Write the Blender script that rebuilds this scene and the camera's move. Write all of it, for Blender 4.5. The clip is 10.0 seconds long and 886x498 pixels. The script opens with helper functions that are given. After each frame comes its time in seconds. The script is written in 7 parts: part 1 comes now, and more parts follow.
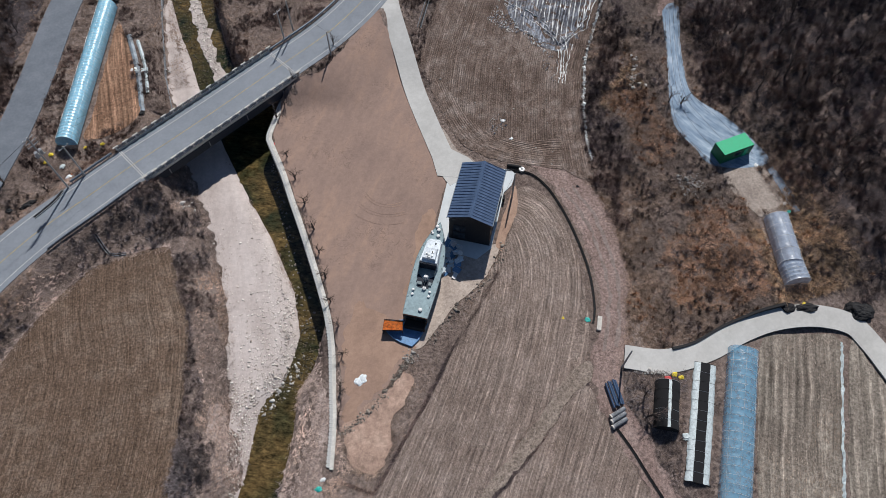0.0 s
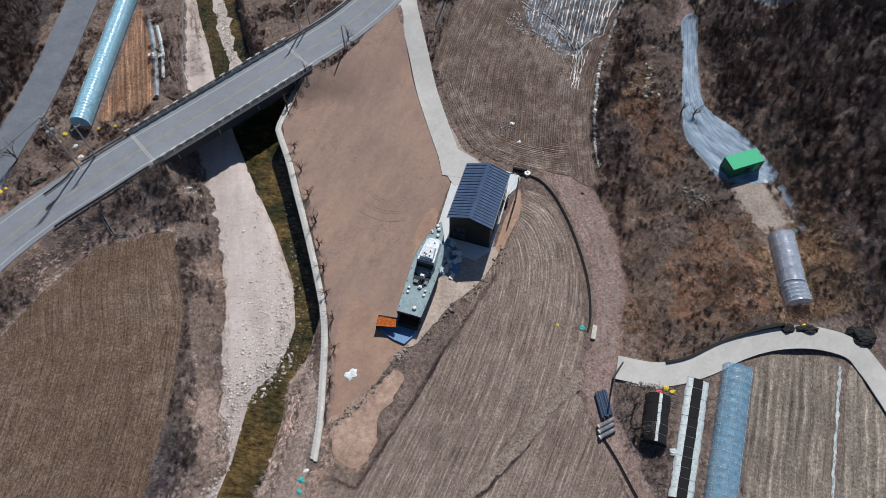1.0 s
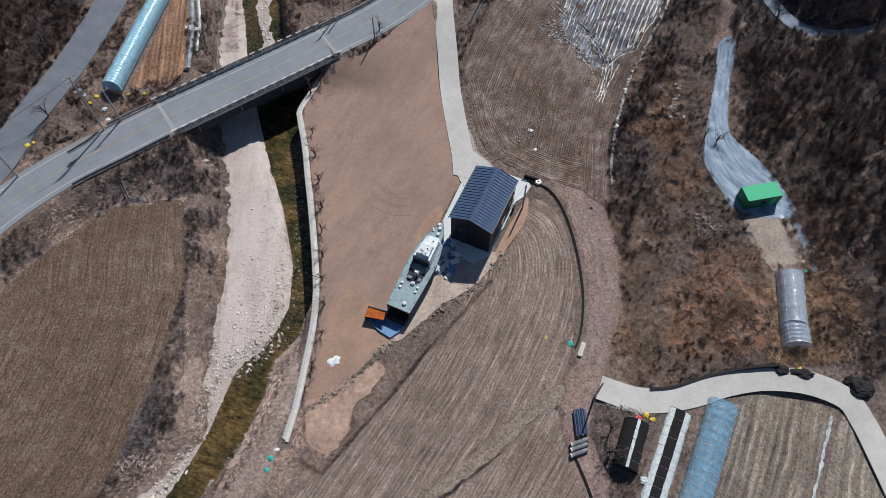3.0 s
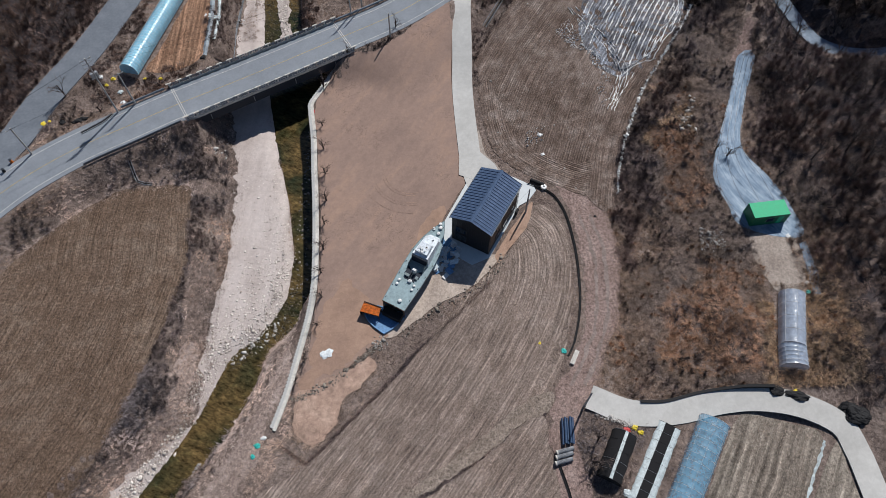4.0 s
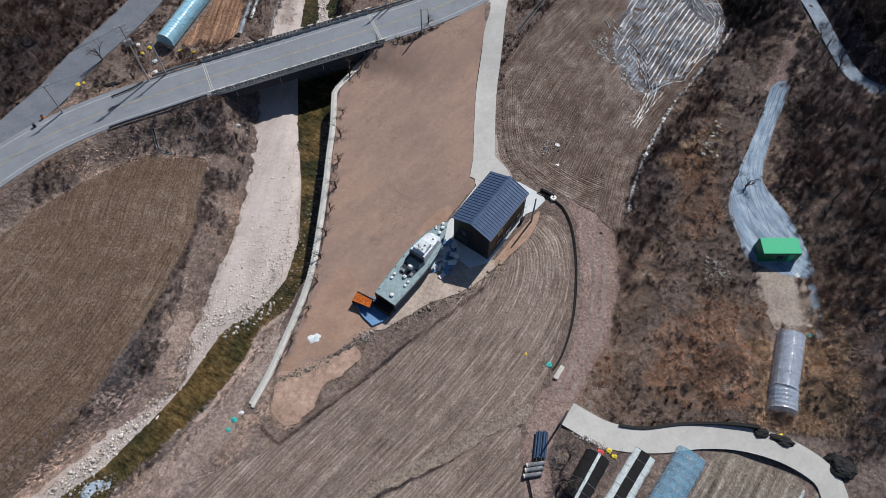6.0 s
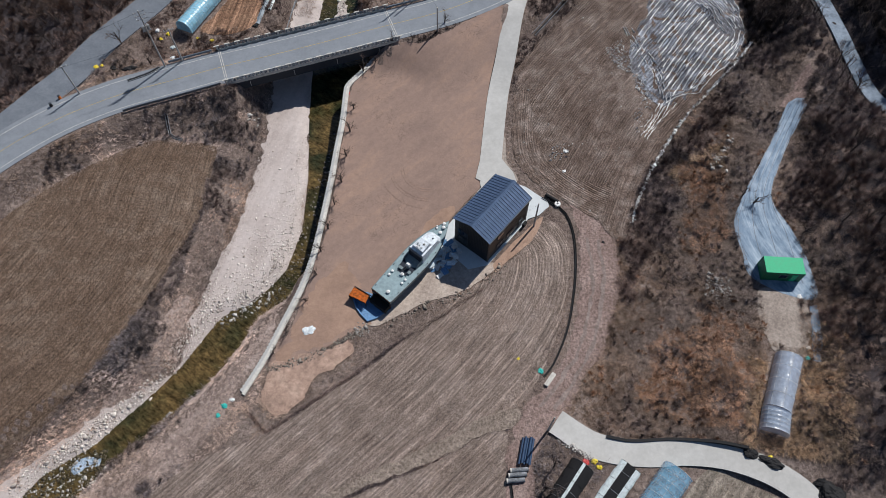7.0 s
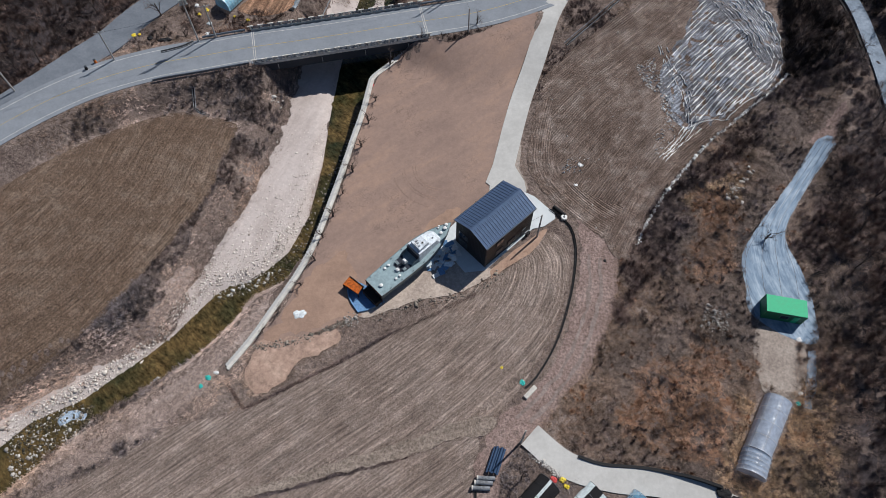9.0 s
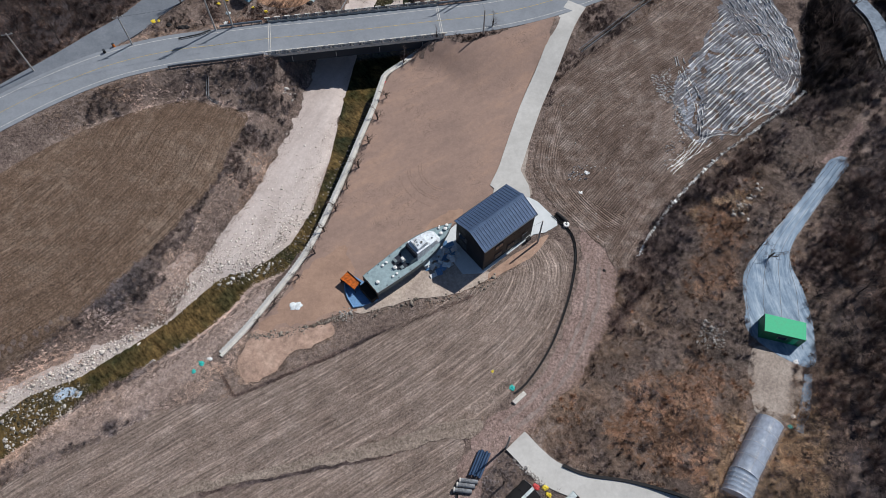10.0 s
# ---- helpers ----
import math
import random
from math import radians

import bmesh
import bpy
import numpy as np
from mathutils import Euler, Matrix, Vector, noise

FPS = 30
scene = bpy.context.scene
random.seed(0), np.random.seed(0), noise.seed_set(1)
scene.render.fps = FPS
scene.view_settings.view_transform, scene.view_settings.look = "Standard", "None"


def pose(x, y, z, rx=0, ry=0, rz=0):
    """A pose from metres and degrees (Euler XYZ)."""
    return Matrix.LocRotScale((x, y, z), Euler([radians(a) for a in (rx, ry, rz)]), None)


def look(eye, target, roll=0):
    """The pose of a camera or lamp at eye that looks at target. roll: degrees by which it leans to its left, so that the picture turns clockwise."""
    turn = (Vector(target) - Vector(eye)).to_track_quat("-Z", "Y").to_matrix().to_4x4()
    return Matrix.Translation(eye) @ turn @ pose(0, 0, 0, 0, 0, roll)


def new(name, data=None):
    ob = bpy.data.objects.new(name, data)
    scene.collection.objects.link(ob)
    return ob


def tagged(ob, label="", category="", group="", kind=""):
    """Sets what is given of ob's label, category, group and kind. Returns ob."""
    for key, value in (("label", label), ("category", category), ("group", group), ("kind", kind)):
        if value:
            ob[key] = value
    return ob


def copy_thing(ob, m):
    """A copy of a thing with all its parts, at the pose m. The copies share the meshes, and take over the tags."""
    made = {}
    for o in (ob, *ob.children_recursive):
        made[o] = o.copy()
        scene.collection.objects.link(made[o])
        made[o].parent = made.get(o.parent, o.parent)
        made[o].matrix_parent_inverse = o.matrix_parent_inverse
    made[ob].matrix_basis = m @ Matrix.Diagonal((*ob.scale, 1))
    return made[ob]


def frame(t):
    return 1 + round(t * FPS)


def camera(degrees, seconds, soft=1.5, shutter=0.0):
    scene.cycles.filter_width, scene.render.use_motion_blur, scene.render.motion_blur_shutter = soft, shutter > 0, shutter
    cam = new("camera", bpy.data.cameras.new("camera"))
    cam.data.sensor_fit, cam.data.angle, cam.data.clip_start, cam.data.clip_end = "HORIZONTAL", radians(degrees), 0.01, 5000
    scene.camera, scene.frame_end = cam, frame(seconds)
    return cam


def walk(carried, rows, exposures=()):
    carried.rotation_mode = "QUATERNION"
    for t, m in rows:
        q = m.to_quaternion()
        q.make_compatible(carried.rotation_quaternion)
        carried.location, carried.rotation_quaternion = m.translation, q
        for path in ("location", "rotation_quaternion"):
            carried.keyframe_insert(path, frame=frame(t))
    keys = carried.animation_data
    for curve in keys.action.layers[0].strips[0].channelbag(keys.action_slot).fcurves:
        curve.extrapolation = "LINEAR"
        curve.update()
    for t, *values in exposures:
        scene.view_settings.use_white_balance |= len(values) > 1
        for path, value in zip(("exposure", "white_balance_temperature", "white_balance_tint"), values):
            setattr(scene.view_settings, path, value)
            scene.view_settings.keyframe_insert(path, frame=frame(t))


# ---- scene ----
cam = camera(66.0, 10.0, soft=0.75)
# seconds, x, y, z, tilt, roll, heading
PATH = [
    (0.0, -17.912, -53.643, 99.669, -60.284, -0.641, -18.331),
    (0.5, -16.114, -54.136, 99.699, -60.336, -0.606, -16.501),
    (1.0, -14.315, -54.57, 99.732, -60.388, -0.57, -14.669),
    (1.5, -12.516, -54.946, 99.768, -60.44, -0.535, -12.836),
    (2.0, -10.718, -55.264, 99.806, -60.492, -0.499, -11.002),
    (2.5, -8.922, -55.523, 99.848, -60.544, -0.464, -9.168),
    (3.0, -7.128, -55.723, 99.893, -60.597, -0.428, -7.333),
    (3.5, -5.339, -55.864, 99.94, -60.649, -0.392, -5.499),
    (4.0, -3.553, -55.947, 99.99, -60.701, -0.357, -3.665),
    (4.5, -1.774, -55.97, 100.044, -60.753, -0.321, -1.832),
    (5.0, 0.0, -55.933, 100.1, -60.805, -0.286, 0.0),
    (5.5, 1.766, -55.837, 100.159, -60.857, -0.25, 1.83),
    (6.0, 3.525, -55.681, 100.221, -60.909, -0.214, 3.659),
    (6.5, 5.274, -55.465, 100.286, -60.961, -0.179, 5.485),
    (7.0, 7.014, -55.189, 100.354, -61.013, -0.143, 7.309),
    (7.5, 8.742, -54.853, 100.425, -61.065, -0.108, 9.13),
    (8.0, 10.46, -54.456, 100.499, -61.117, -0.072, 10.947),
    (8.5, 12.164, -53.999, 100.576, -61.169, -0.037, 12.762),
    (9.0, 13.856, -53.481, 100.656, -61.221, -0.001, 14.572),
    (9.5, 15.533, -52.903, 100.738, -61.273, 0.035, 16.378),
    (10.0, 17.195, -52.263, 100.824, -61.325, 0.07, 18.179),
]
walk(cam, [(t, pose(x, y, z, 90 + tilt, 0, yaw) @ pose(0, 0, 0, 0, 0, roll)) for t, x, y, z, tilt, roll, yaw in PATH])

# ---- light ----
SUN_EL, SUN_DIR = radians(47.5), math.atan2(0.85, 0.53)
world = bpy.data.worlds.new("sky")
scene.world = world
world.use_nodes = True
wn = world.node_tree.nodes
sky = wn.new("ShaderNodeTexSky")
sky.sky_type, sky.sun_disc = "NISHITA", False
sky.dust_density, sky.ozone_density = 0.3, 3.5
sky.sun_elevation, sky.sun_rotation = SUN_EL, math.pi / 2 - SUN_DIR
world.node_tree.links.new(sky.outputs[0], wn["Background"].inputs[0])
wn["Background"].inputs[1].default_value = 0.062
sun_data = bpy.data.lights.new("sun", "SUN")
sun_data.energy, sun_data.angle, sun_data.color = 4.7, radians(0.6), (1.0, 0.97, 0.93)
sun_lamp = new("sun", sun_data)
sun_lamp.matrix_world = look((60, 96, 120), (60 - 0.53, 96 - 0.85, 120 - math.tan(SUN_EL)))
scene.view_settings.exposure = -0.13


# ---- materials ----
class Mat:
    """A node material with a few shorthands."""

    def __init__(self, name, rough=0.9, metal=0.0):
        self.m = bpy.data.materials.new(name)
        self.m.use_nodes = True
        self.t = self.m.node_tree
        self.b = self.t.nodes["Principled BSDF"]
        self.b.inputs["Roughness"].default_value = rough
        self.b.inputs["Metallic"].default_value = metal
        self.tc = self.t.nodes.new("ShaderNodeTexCoord")

    def link(self, a, b):
        self.t.links.new(a, b)

    def noise(self, scale, detail=4, rough=0.6, stretch=None, dist=0.0):
        n = self.t.nodes.new("ShaderNodeTexNoise")
        n.inputs["Scale"].default_value, n.inputs["Detail"].default_value = scale, detail
        n.inputs["Roughness"].default_value, n.inputs["Distortion"].default_value = rough, dist
        src = self.tc.outputs["Object"]
        if stretch:
            mp = self.t.nodes.new("ShaderNodeMapping")
            mp.inputs["Scale"].default_value = stretch[:3]
            if len(stretch) > 3:
                mp.vector_type = "TEXTURE"
                mp.inputs["Rotation"].default_value = (0, 0, stretch[3])
                mp.inputs["Scale"].default_value = [1 / v for v in stretch[:3]]
            self.link(src, mp.inputs[0])
            src = mp.outputs[0]
        self.link(src, n.inputs["Vector"])
        return n.outputs["Fac"]

    def ramp(self, fac, stops, ease=False):
        r = self.t.nodes.new("ShaderNodeValToRGB")
        el = r.color_ramp.elements
        while len(el) < len(stops):
            el.new(0.5)
        for e, (p, c) in zip(el, stops):
            e.position, e.color = p, ((c, c, c, 1) if isinstance(c, (int, float)) else (*c, 1))
        self.link(fac, r.inputs[0])
        return r.outputs[0]

    def mix(self, fac, a, b, mode="MIX"):
        n = self.t.nodes.new("ShaderNodeMix")
        n.data_type, n.blend_type = "RGBA", mode
        for i, v in ((0, fac), (6, a), (7, b)):
            if isinstance(v, (int, float)):
                n.inputs[i].default_value = v if i == 0 else (v, v, v, 1)
            elif isinstance(v, tuple):
                n.inputs[i].default_value = (*v, 1)
            else:
                self.link(v, n.inputs[i])
        return n.outputs[2]

    def math(self, op, a, b=0.0):
        n = self.t.nodes.new("ShaderNodeMath")
        n.operation = op
        for i, v in enumerate((a, b)):
            if isinstance(v, (int, float)):
                n.inputs[i].default_value = v
            else:
                self.link(v, n.inputs[i])
        return n.outputs[0]

    def colour(self, c):
        if isinstance(c, tuple):
            self.b.inputs["Base Color"].default_value = (*c, 1)
        else:
            self.link(c, self.b.inputs["Base Color"])
        return self

    def bump(self, h, dist=0.05, strength=1.0):
        n = self.t.nodes.new("ShaderNodeBump")
        n.inputs["Distance"].default_value, n.inputs["Strength"].default_value = dist, strength
        self.link(h, n.inputs["Height"])
        self.link(n.outputs[0], self.b.inputs["Normal"])
        return self

    def attr(self, name):
        n = self.t.nodes.new("ShaderNodeAttribute")
        n.attribute_name = name
        return n.outputs["Fac"]

    def random(self, island=False):
        if island:
            return self.t.nodes.new("ShaderNodeNewGeometry").outputs["Random Per Island"]
        return self.t.nodes.new("ShaderNodeObjectInfo").outputs["Random"]


def cool(c):
    return (c[0] * 0.92, c[1] * 1.0, c[2] * 1.14)


def earth(name, dark, mid, light, big=0.06, fine=2.2, bump=0.12, rough=0.97, rows=0.0, row_gain=0.5, streak=None, grain=1.0, marks=0.0, under=None, plain=False, depth=0.8):
    """Soil or ground: blotches, clods and, where rows is given, furrows of that spacing with straw lying along them."""
    if not plain:
        dark, mid, light = cool(dark), cool(mid), cool(light)
    k = Mat(name, rough)
    n1, n2, n3 = k.noise(big, 5, 0.65), k.noise(fine, 7, 0.75, dist=0.3), k.noise(fine * 0.16, 5, 0.65, streak)
    base = k.ramp(k.mix(0.5, n1, n3), [(0.36, dark), (0.5, mid), (0.64, light)])
    speck = k.ramp(n2, [(0.36, 1 - 0.46 * grain), (0.5, 1.0), (0.64, 1 + 0.5 * grain)])
    col = k.mix(1.0, base, speck, "MULTIPLY")
    pale = k.ramp(k.noise(fine * 1.7, 5, 0.85), [(0.57, 0.0), (0.66, 0.6 * min(grain, 1.0))])
    col = k.mix(pale, col, tuple(min(0.8, v * 1.7) for v in light))
    if marks:
        ridge = k.math("ABSOLUTE", k.math("SUBTRACT", k.noise(0.42, 3, 0.5, dist=2.2), 0.5))
        where = k.ramp(k.noise(0.1, 4), [(0.5, 0.0), (0.62, marks)])
        col = k.mix(k.mix(1.0, k.ramp(ridge, [(0.0, 1.0), (0.028, 0.0)]), where, "MULTIPLY"), col, tuple(v * 0.55 for v in dark))
    height = n2
    if rows:
        r = k.math("ADD", k.math("DIVIDE", k.attr("row"), rows), k.math("MULTIPLY", k.noise(0.07, 3, 0.5), 1.2))
        v = k.t.nodes.new("ShaderNodeCombineXYZ")
        k.link(r, v.inputs[0])
        k.link(k.math("MULTIPLY", k.attr("along"), 0.035 / rows), v.inputs[1])
        n = k.t.nodes.new("ShaderNodeTexNoise")
        n.inputs["Scale"].default_value, n.inputs["Detail"].default_value, n.inputs["Roughness"].default_value = 1.5, 6, 0.75
        k.link(v.outputs[0], n.inputs["Vector"])
        streaks = k.ramp(n.outputs["Fac"], [(0.34, 0.5), (0.46, 0.9), (0.55, 1.12), (0.68, 1.0 + row_gain * 1.7)])
        w = k.math("ADD", k.math("MULTIPLY", k.math("SINE", k.math("MULTIPLY", r, 6.2832)), 0.5), 0.5)
        each = k.t.nodes.new("ShaderNodeTexWhiteNoise")
        each.noise_dimensions = "1D"
        k.link(k.math("FLOOR", k.math("ADD", r, 0.25)), each.inputs["W"])
        amp = k.ramp(k.noise(0.09, 5), [(0.42, 0.05 * depth), (0.62, depth)])
        furrow = k.ramp(w, [(0.0, 0.55), (0.3, 0.85), (0.65, 1.06), (0.95, 1.0 + row_gain * 0.75)])
        col = k.mix(1.0, col, streaks, "MULTIPLY")
        col = k.mix(amp, col, k.mix(1.0, col, furrow, "MULTIPLY"))
        col = k.mix(1.0, col, k.ramp(each.outputs["Value"], [(0.0, 0.9), (1.0, 1.1)]), "MULTIPLY")
        height = k.math("ADD", k.math("ADD", k.math("MULTIPLY", k.math("MULTIPLY", w, amp), 0.8), n2), n.outputs["Fac"])
    if under:
        col = k.mix(k.ramp(k.noise(0.17, 6, 0.8), [(0.34, 0.0), (0.46, 1.0)]), under, col)
    k.colour(col)
    k.b.inputs["Specular IOR Level"].default_value = 0.15
    k.bump(height, bump)
    return k.m


def paint(name, c, rough=0.5, metal=0.0, wear=0.12, scale=3.0, bump=0.004):
    """A painted, plastic or metal surface with faint dirt and wear."""
    k = Mat(name, rough, metal)
    n = k.noise(scale, 5, 0.7)
    g = k.noise(scale * 7, 3)
    lo, hi = tuple(v * (1 - wear * 1.6) for v in c), tuple(min(1, v * (1 + wear)) for v in c)
    k.colour(k.mix(0.25, k.ramp(n, [(0.35, lo), (0.62, hi)]), k.ramp(g, [(0.3, lo), (0.7, hi)])))
    k.link(k.math("ADD", k.math("MULTIPLY", n, 0.25), rough - 0.12), k.b.inputs["Roughness"])
    k.bump(g, bump)
    return k.m


M_GROUND = earth("dry_grass_ground", (0.125, 0.085, 0.065), (0.2, 0.142, 0.11), (0.29, 0.213, 0.165), 0.05, 1.6, 0.35)
M_LOT = earth("packed_brown_soil", (0.255, 0.168, 0.126), (0.312, 0.203, 0.148), (0.385, 0.24, 0.163), 0.035, 1.1, 0.05, grain=0.16, streak=(0.6, 2.0, 1, 0.9), marks=0.6)
M_LOTRUT = earth("shaded_brown_soil", (0.25, 0.164, 0.122), (0.3, 0.194, 0.14), (0.37, 0.23, 0.155), 0.3, 2, 0.06, grain=0.4)
M_LOT2 = earth("orange_clay", (0.3, 0.195, 0.138), (0.405, 0.258, 0.18), (0.48, 0.32, 0.226), 0.25, 1.1, 0.08, grain=0.55)
M_LOT3 = earth("orange_brown_soil", (0.295, 0.183, 0.126), (0.35, 0.216, 0.144), (0.405, 0.253, 0.17), 0.1, 1.2, 0.05, grain=0.2)
M_CLAYRED = earth("red_orange_clay", (0.34, 0.205, 0.135), (0.41, 0.255, 0.17), (0.47, 0.305, 0.21), 0.2, 1.3, 0.06, grain=0.35)
M_SAND = earth("pale_beige_sand", (0.37, 0.28, 0.215), (0.47, 0.36, 0.273), (0.56, 0.44, 0.34), 0.25, 1.8, 0.08, grain=0.45)
M_PALE = earth("pale_sandy_soil", (0.26, 0.2, 0.155), (0.34, 0.265, 0.205), (0.40, 0.32, 0.25), 0.15, 2, 0.06, grain=0.6)
M_FIELD = earth("grey_brown_ploughed_soil", (0.2, 0.14, 0.104), (0.262, 0.189, 0.143), (0.34, 0.254, 0.197), 0.09, 2.9, 0.22, rows=0.52, row_gain=0.6, depth=0.3, grain=0.8)
M_FIELD_L = earth("brown_ploughed_soil", (0.117, 0.071, 0.044), (0.16, 0.102, 0.066), (0.216, 0.15, 0.104), 0.05, 2.6, 0.18, rows=0.42, row_gain=0.24, depth=0.1, grain=1.15)
M_FIELD_N = earth("red_brown_ploughed_soil", (0.1, 0.064, 0.046), (0.158, 0.108, 0.08), (0.26, 0.196, 0.155), 0.11, 2.8, 0.18, rows=0.42, row_gain=0.5, depth=0.7)
M_MATTED = earth("matted_tan_grass", (0.21, 0.145, 0.112), (0.315, 0.225, 0.175), (0.43, 0.32, 0.255), 0.2, 2.0, 0.25, grain=1.0, streak=(0.35, 2.6, 1, 0.95))
M_PATH = earth("pale_trodden_soil", (0.2, 0.146, 0.107), (0.265, 0.198, 0.147), (0.335, 0.255, 0.192), 0.15, 2.6, 0.2, grain=1.1, streak=(0.4, 2.4, 1, 0.55))
M_FOAM = earth("broken_white_water", (0.16, 0.2, 0.24), (0.32, 0.38, 0.43), (0.55, 0.6, 0.63), 0.6, 3.0, 0.05, 0.3)
M_LANE = earth("grey_lane_concrete", (0.15, 0.175, 0.195), (0.22, 0.25, 0.275), (0.31, 0.34, 0.365), 0.2, 1.6, 0.01, 0.85, grain=0.4)
M_FIELD_R = earth("dry_stubble_soil", (0.17, 0.13, 0.096), (0.235, 0.185, 0.138), (0.33, 0.268, 0.2), 0.1, 2.6, 0.14, rows=1.3, row_gain=0.7, depth=0.7)
M_ORANGE = earth("red_furrowed_soil", (0.19, 0.098, 0.055), (0.25, 0.135, 0.078), (0.3, 0.17, 0.1), 0.1, 2.2, 0.14, rows=0.95, row_gain=0.8)
M_MULCHBED = earth("grey_film_and_soil", (0.085, 0.074, 0.07), (0.17, 0.162, 0.162), (0.32, 0.325, 0.335), 0.16, 2.6, 0.16, rows=0.62, row_gain=0.8, under=(0.14, 0.1, 0.08))
M_TRACK = earth("trodden_pink_soil", (0.205, 0.134, 0.104), (0.27, 0.18, 0.142), (0.335, 0.235, 0.188), 0.14, 2.4, 0.18, grain=1.1, streak=(0.5, 2.0, 1, 1.45))
M_GRAVEL = earth("pale_river_gravel", (0.45, 0.355, 0.292), (0.54, 0.435, 0.362), (0.62, 0.51, 0.428), 0.1, 1.3, 0.06, grain=0.2, streak=(0.5, 2.2, 1, 1.45))
M_RUT = earth("pale_wheel_rut", (0.21, 0.152, 0.12), (0.262, 0.193, 0.155), (0.315, 0.238, 0.192), 0.3, 2.4, 0.08, grain=0.6)
M_CONC = earth("pale_concrete", (0.42, 0.415, 0.4), (0.485, 0.48, 0.465), (0.55, 0.545, 0.53), 0.09, 1.6, 0.006, 0.85, grain=0.12, plain=True)
M_SLAB = earth("white_concrete", (0.52, 0.56, 0.58), (0.58, 0.62, 0.64), (0.63, 0.67, 0.69), 0.2, 1.0, 0.006, 0.8, grain=0.1, plain=True)
M_ASPHALT = earth("worn_asphalt", (0.21, 0.213, 0.212), (0.24, 0.243, 0.241), (0.268, 0.27, 0.267), 0.06, 2.5, 0.008, 0.85, grain=0.15)
M_ASPHALT2 = earth("old_grey_asphalt", (0.14, 0.146, 0.152), (0.17, 0.176, 0.18), (0.205, 0.208, 0.21), 0.08, 2.2, 0.008, 0.88, grain=0.2)
M_WHITELINE = paint("white_road_paint", (0.46, 0.47, 0.46), 0.7, wear=0.35)
M_YELLOWLINE = paint("yellow_road_paint", (0.4, 0.32, 0.14), 0.7, wear=0.35)
M_BLUEROOF = paint("dark_blue_steel", (0.085, 0.135, 0.235), 0.36, 0.25, 0.1, 0.8)
M_BLACK = paint("black_steel_cladding", (0.014, 0.014, 0.016), 0.5, 0.1)
M_STEEL = paint("galvanised_steel", (0.42, 0.44, 0.46), 0.45, 0.7)
M_DARKSTEEL = paint("dark_weathered_steel", (0.06, 0.07, 0.085), 0.5, 0.5)
M_POLE = paint("grey_concrete_pole", (0.42, 0.41, 0.39), 0.85)
M_GREEN = paint("bright_green_paint", (0.012, 0.42, 0.2), 0.65, wear=0.08)
M_HULL = paint("grey_green_hull_paint", (0.17, 0.215, 0.235), 0.6, wear=0.2)
M_DECK = paint("teal_grey_deck_paint", (0.25, 0.34, 0.37), 0.7, wear=0.2, scale=1.2)
M_WHITE = paint("white_paint", (0.72, 0.73, 0.73), 0.5, wear=0.12)
M_RUST = paint("orange_rusty_sheet", (0.6, 0.15, 0.02), 0.7, wear=0.4)
M_DARK = paint("black_plastic", (0.01, 0.01, 0.012), 0.85)
M_NET = paint("black_shade_net", (0.008, 0.008, 0.01), 0.95)
M_FILM = paint("white_plastic_sheet", (0.52, 0.59, 0.61), 0.4, wear=0.2)
M_TARP = paint("blue_grey_ground_cloth", (0.22, 0.26, 0.3), 0.6, wear=0.35, scale=0.6)
M_BLUE = paint("blue_plastic_pipe", (0.035, 0.07, 0.14), 0.35)
M_YELLOW = paint("yellow_plastic", (0.72, 0.56, 0.03), 0.5)
M_RED = paint("red_plastic", (0.5, 0.04, 0.04), 0.5)
M_TEAL = paint("teal_plastic", (0.02, 0.42, 0.38), 0.5)
M_BLUETARP = paint("pale_blue_floor_sheet", (0.12, 0.26, 0.47), 0.55, wear=0.2)


def film_material(name, c, alpha):
    k = Mat(name, 0.25)
    k.colour(k.ramp(k.noise(0.8, 4), [(0.3, tuple(v * 0.8 for v in c)), (0.7, c)]))
    k.link(k.ramp(k.noise(1.5, 3), [(0.3, alpha - 0.12), (0.7, alpha + 0.1)]), k.b.inputs["Alpha"])
    k.bump(k.noise(2.5, 2), 0.05)
    return k.m


M_FILM_BLUE = film_material("pale_blue_greenhouse_film", (0.36, 0.72, 0.92), 0.84)
M_FILM_CLEAR = film_material("clear_greenhouse_film", (0.52, 0.63, 0.8), 0.56)
M_FILM_DUSTY = film_material("dusty_blue_greenhouse_film", (0.24, 0.56, 0.82), 0.46)


def water_material():
    k = Mat("olive_river_water", 0.08)
    n = k.noise(0.1, 4, 0.6, dist=0.6)
    f = k.noise(1.3, 7, 0.8, (1.0, 0.45, 1, radians(62)))
    deep = k.ramp(n, [(0.38, (0.02, 0.027, 0.014)), (0.47, (0.05, 0.042, 0.018)), (0.58, (0.11, 0.074, 0.03))])
    k.colour(k.mix(1.0, deep, k.ramp(f, [(0.38, 0.28), (0.48, 0.85), (0.56, 1.3), (0.68, 2.4)]), "MULTIPLY"))
    k.b.inputs["Specular IOR Level"].default_value = 0.25
    k.bump(k.noise(2.0, 3), 0.02)
    return k.m


M_WATER = water_material()


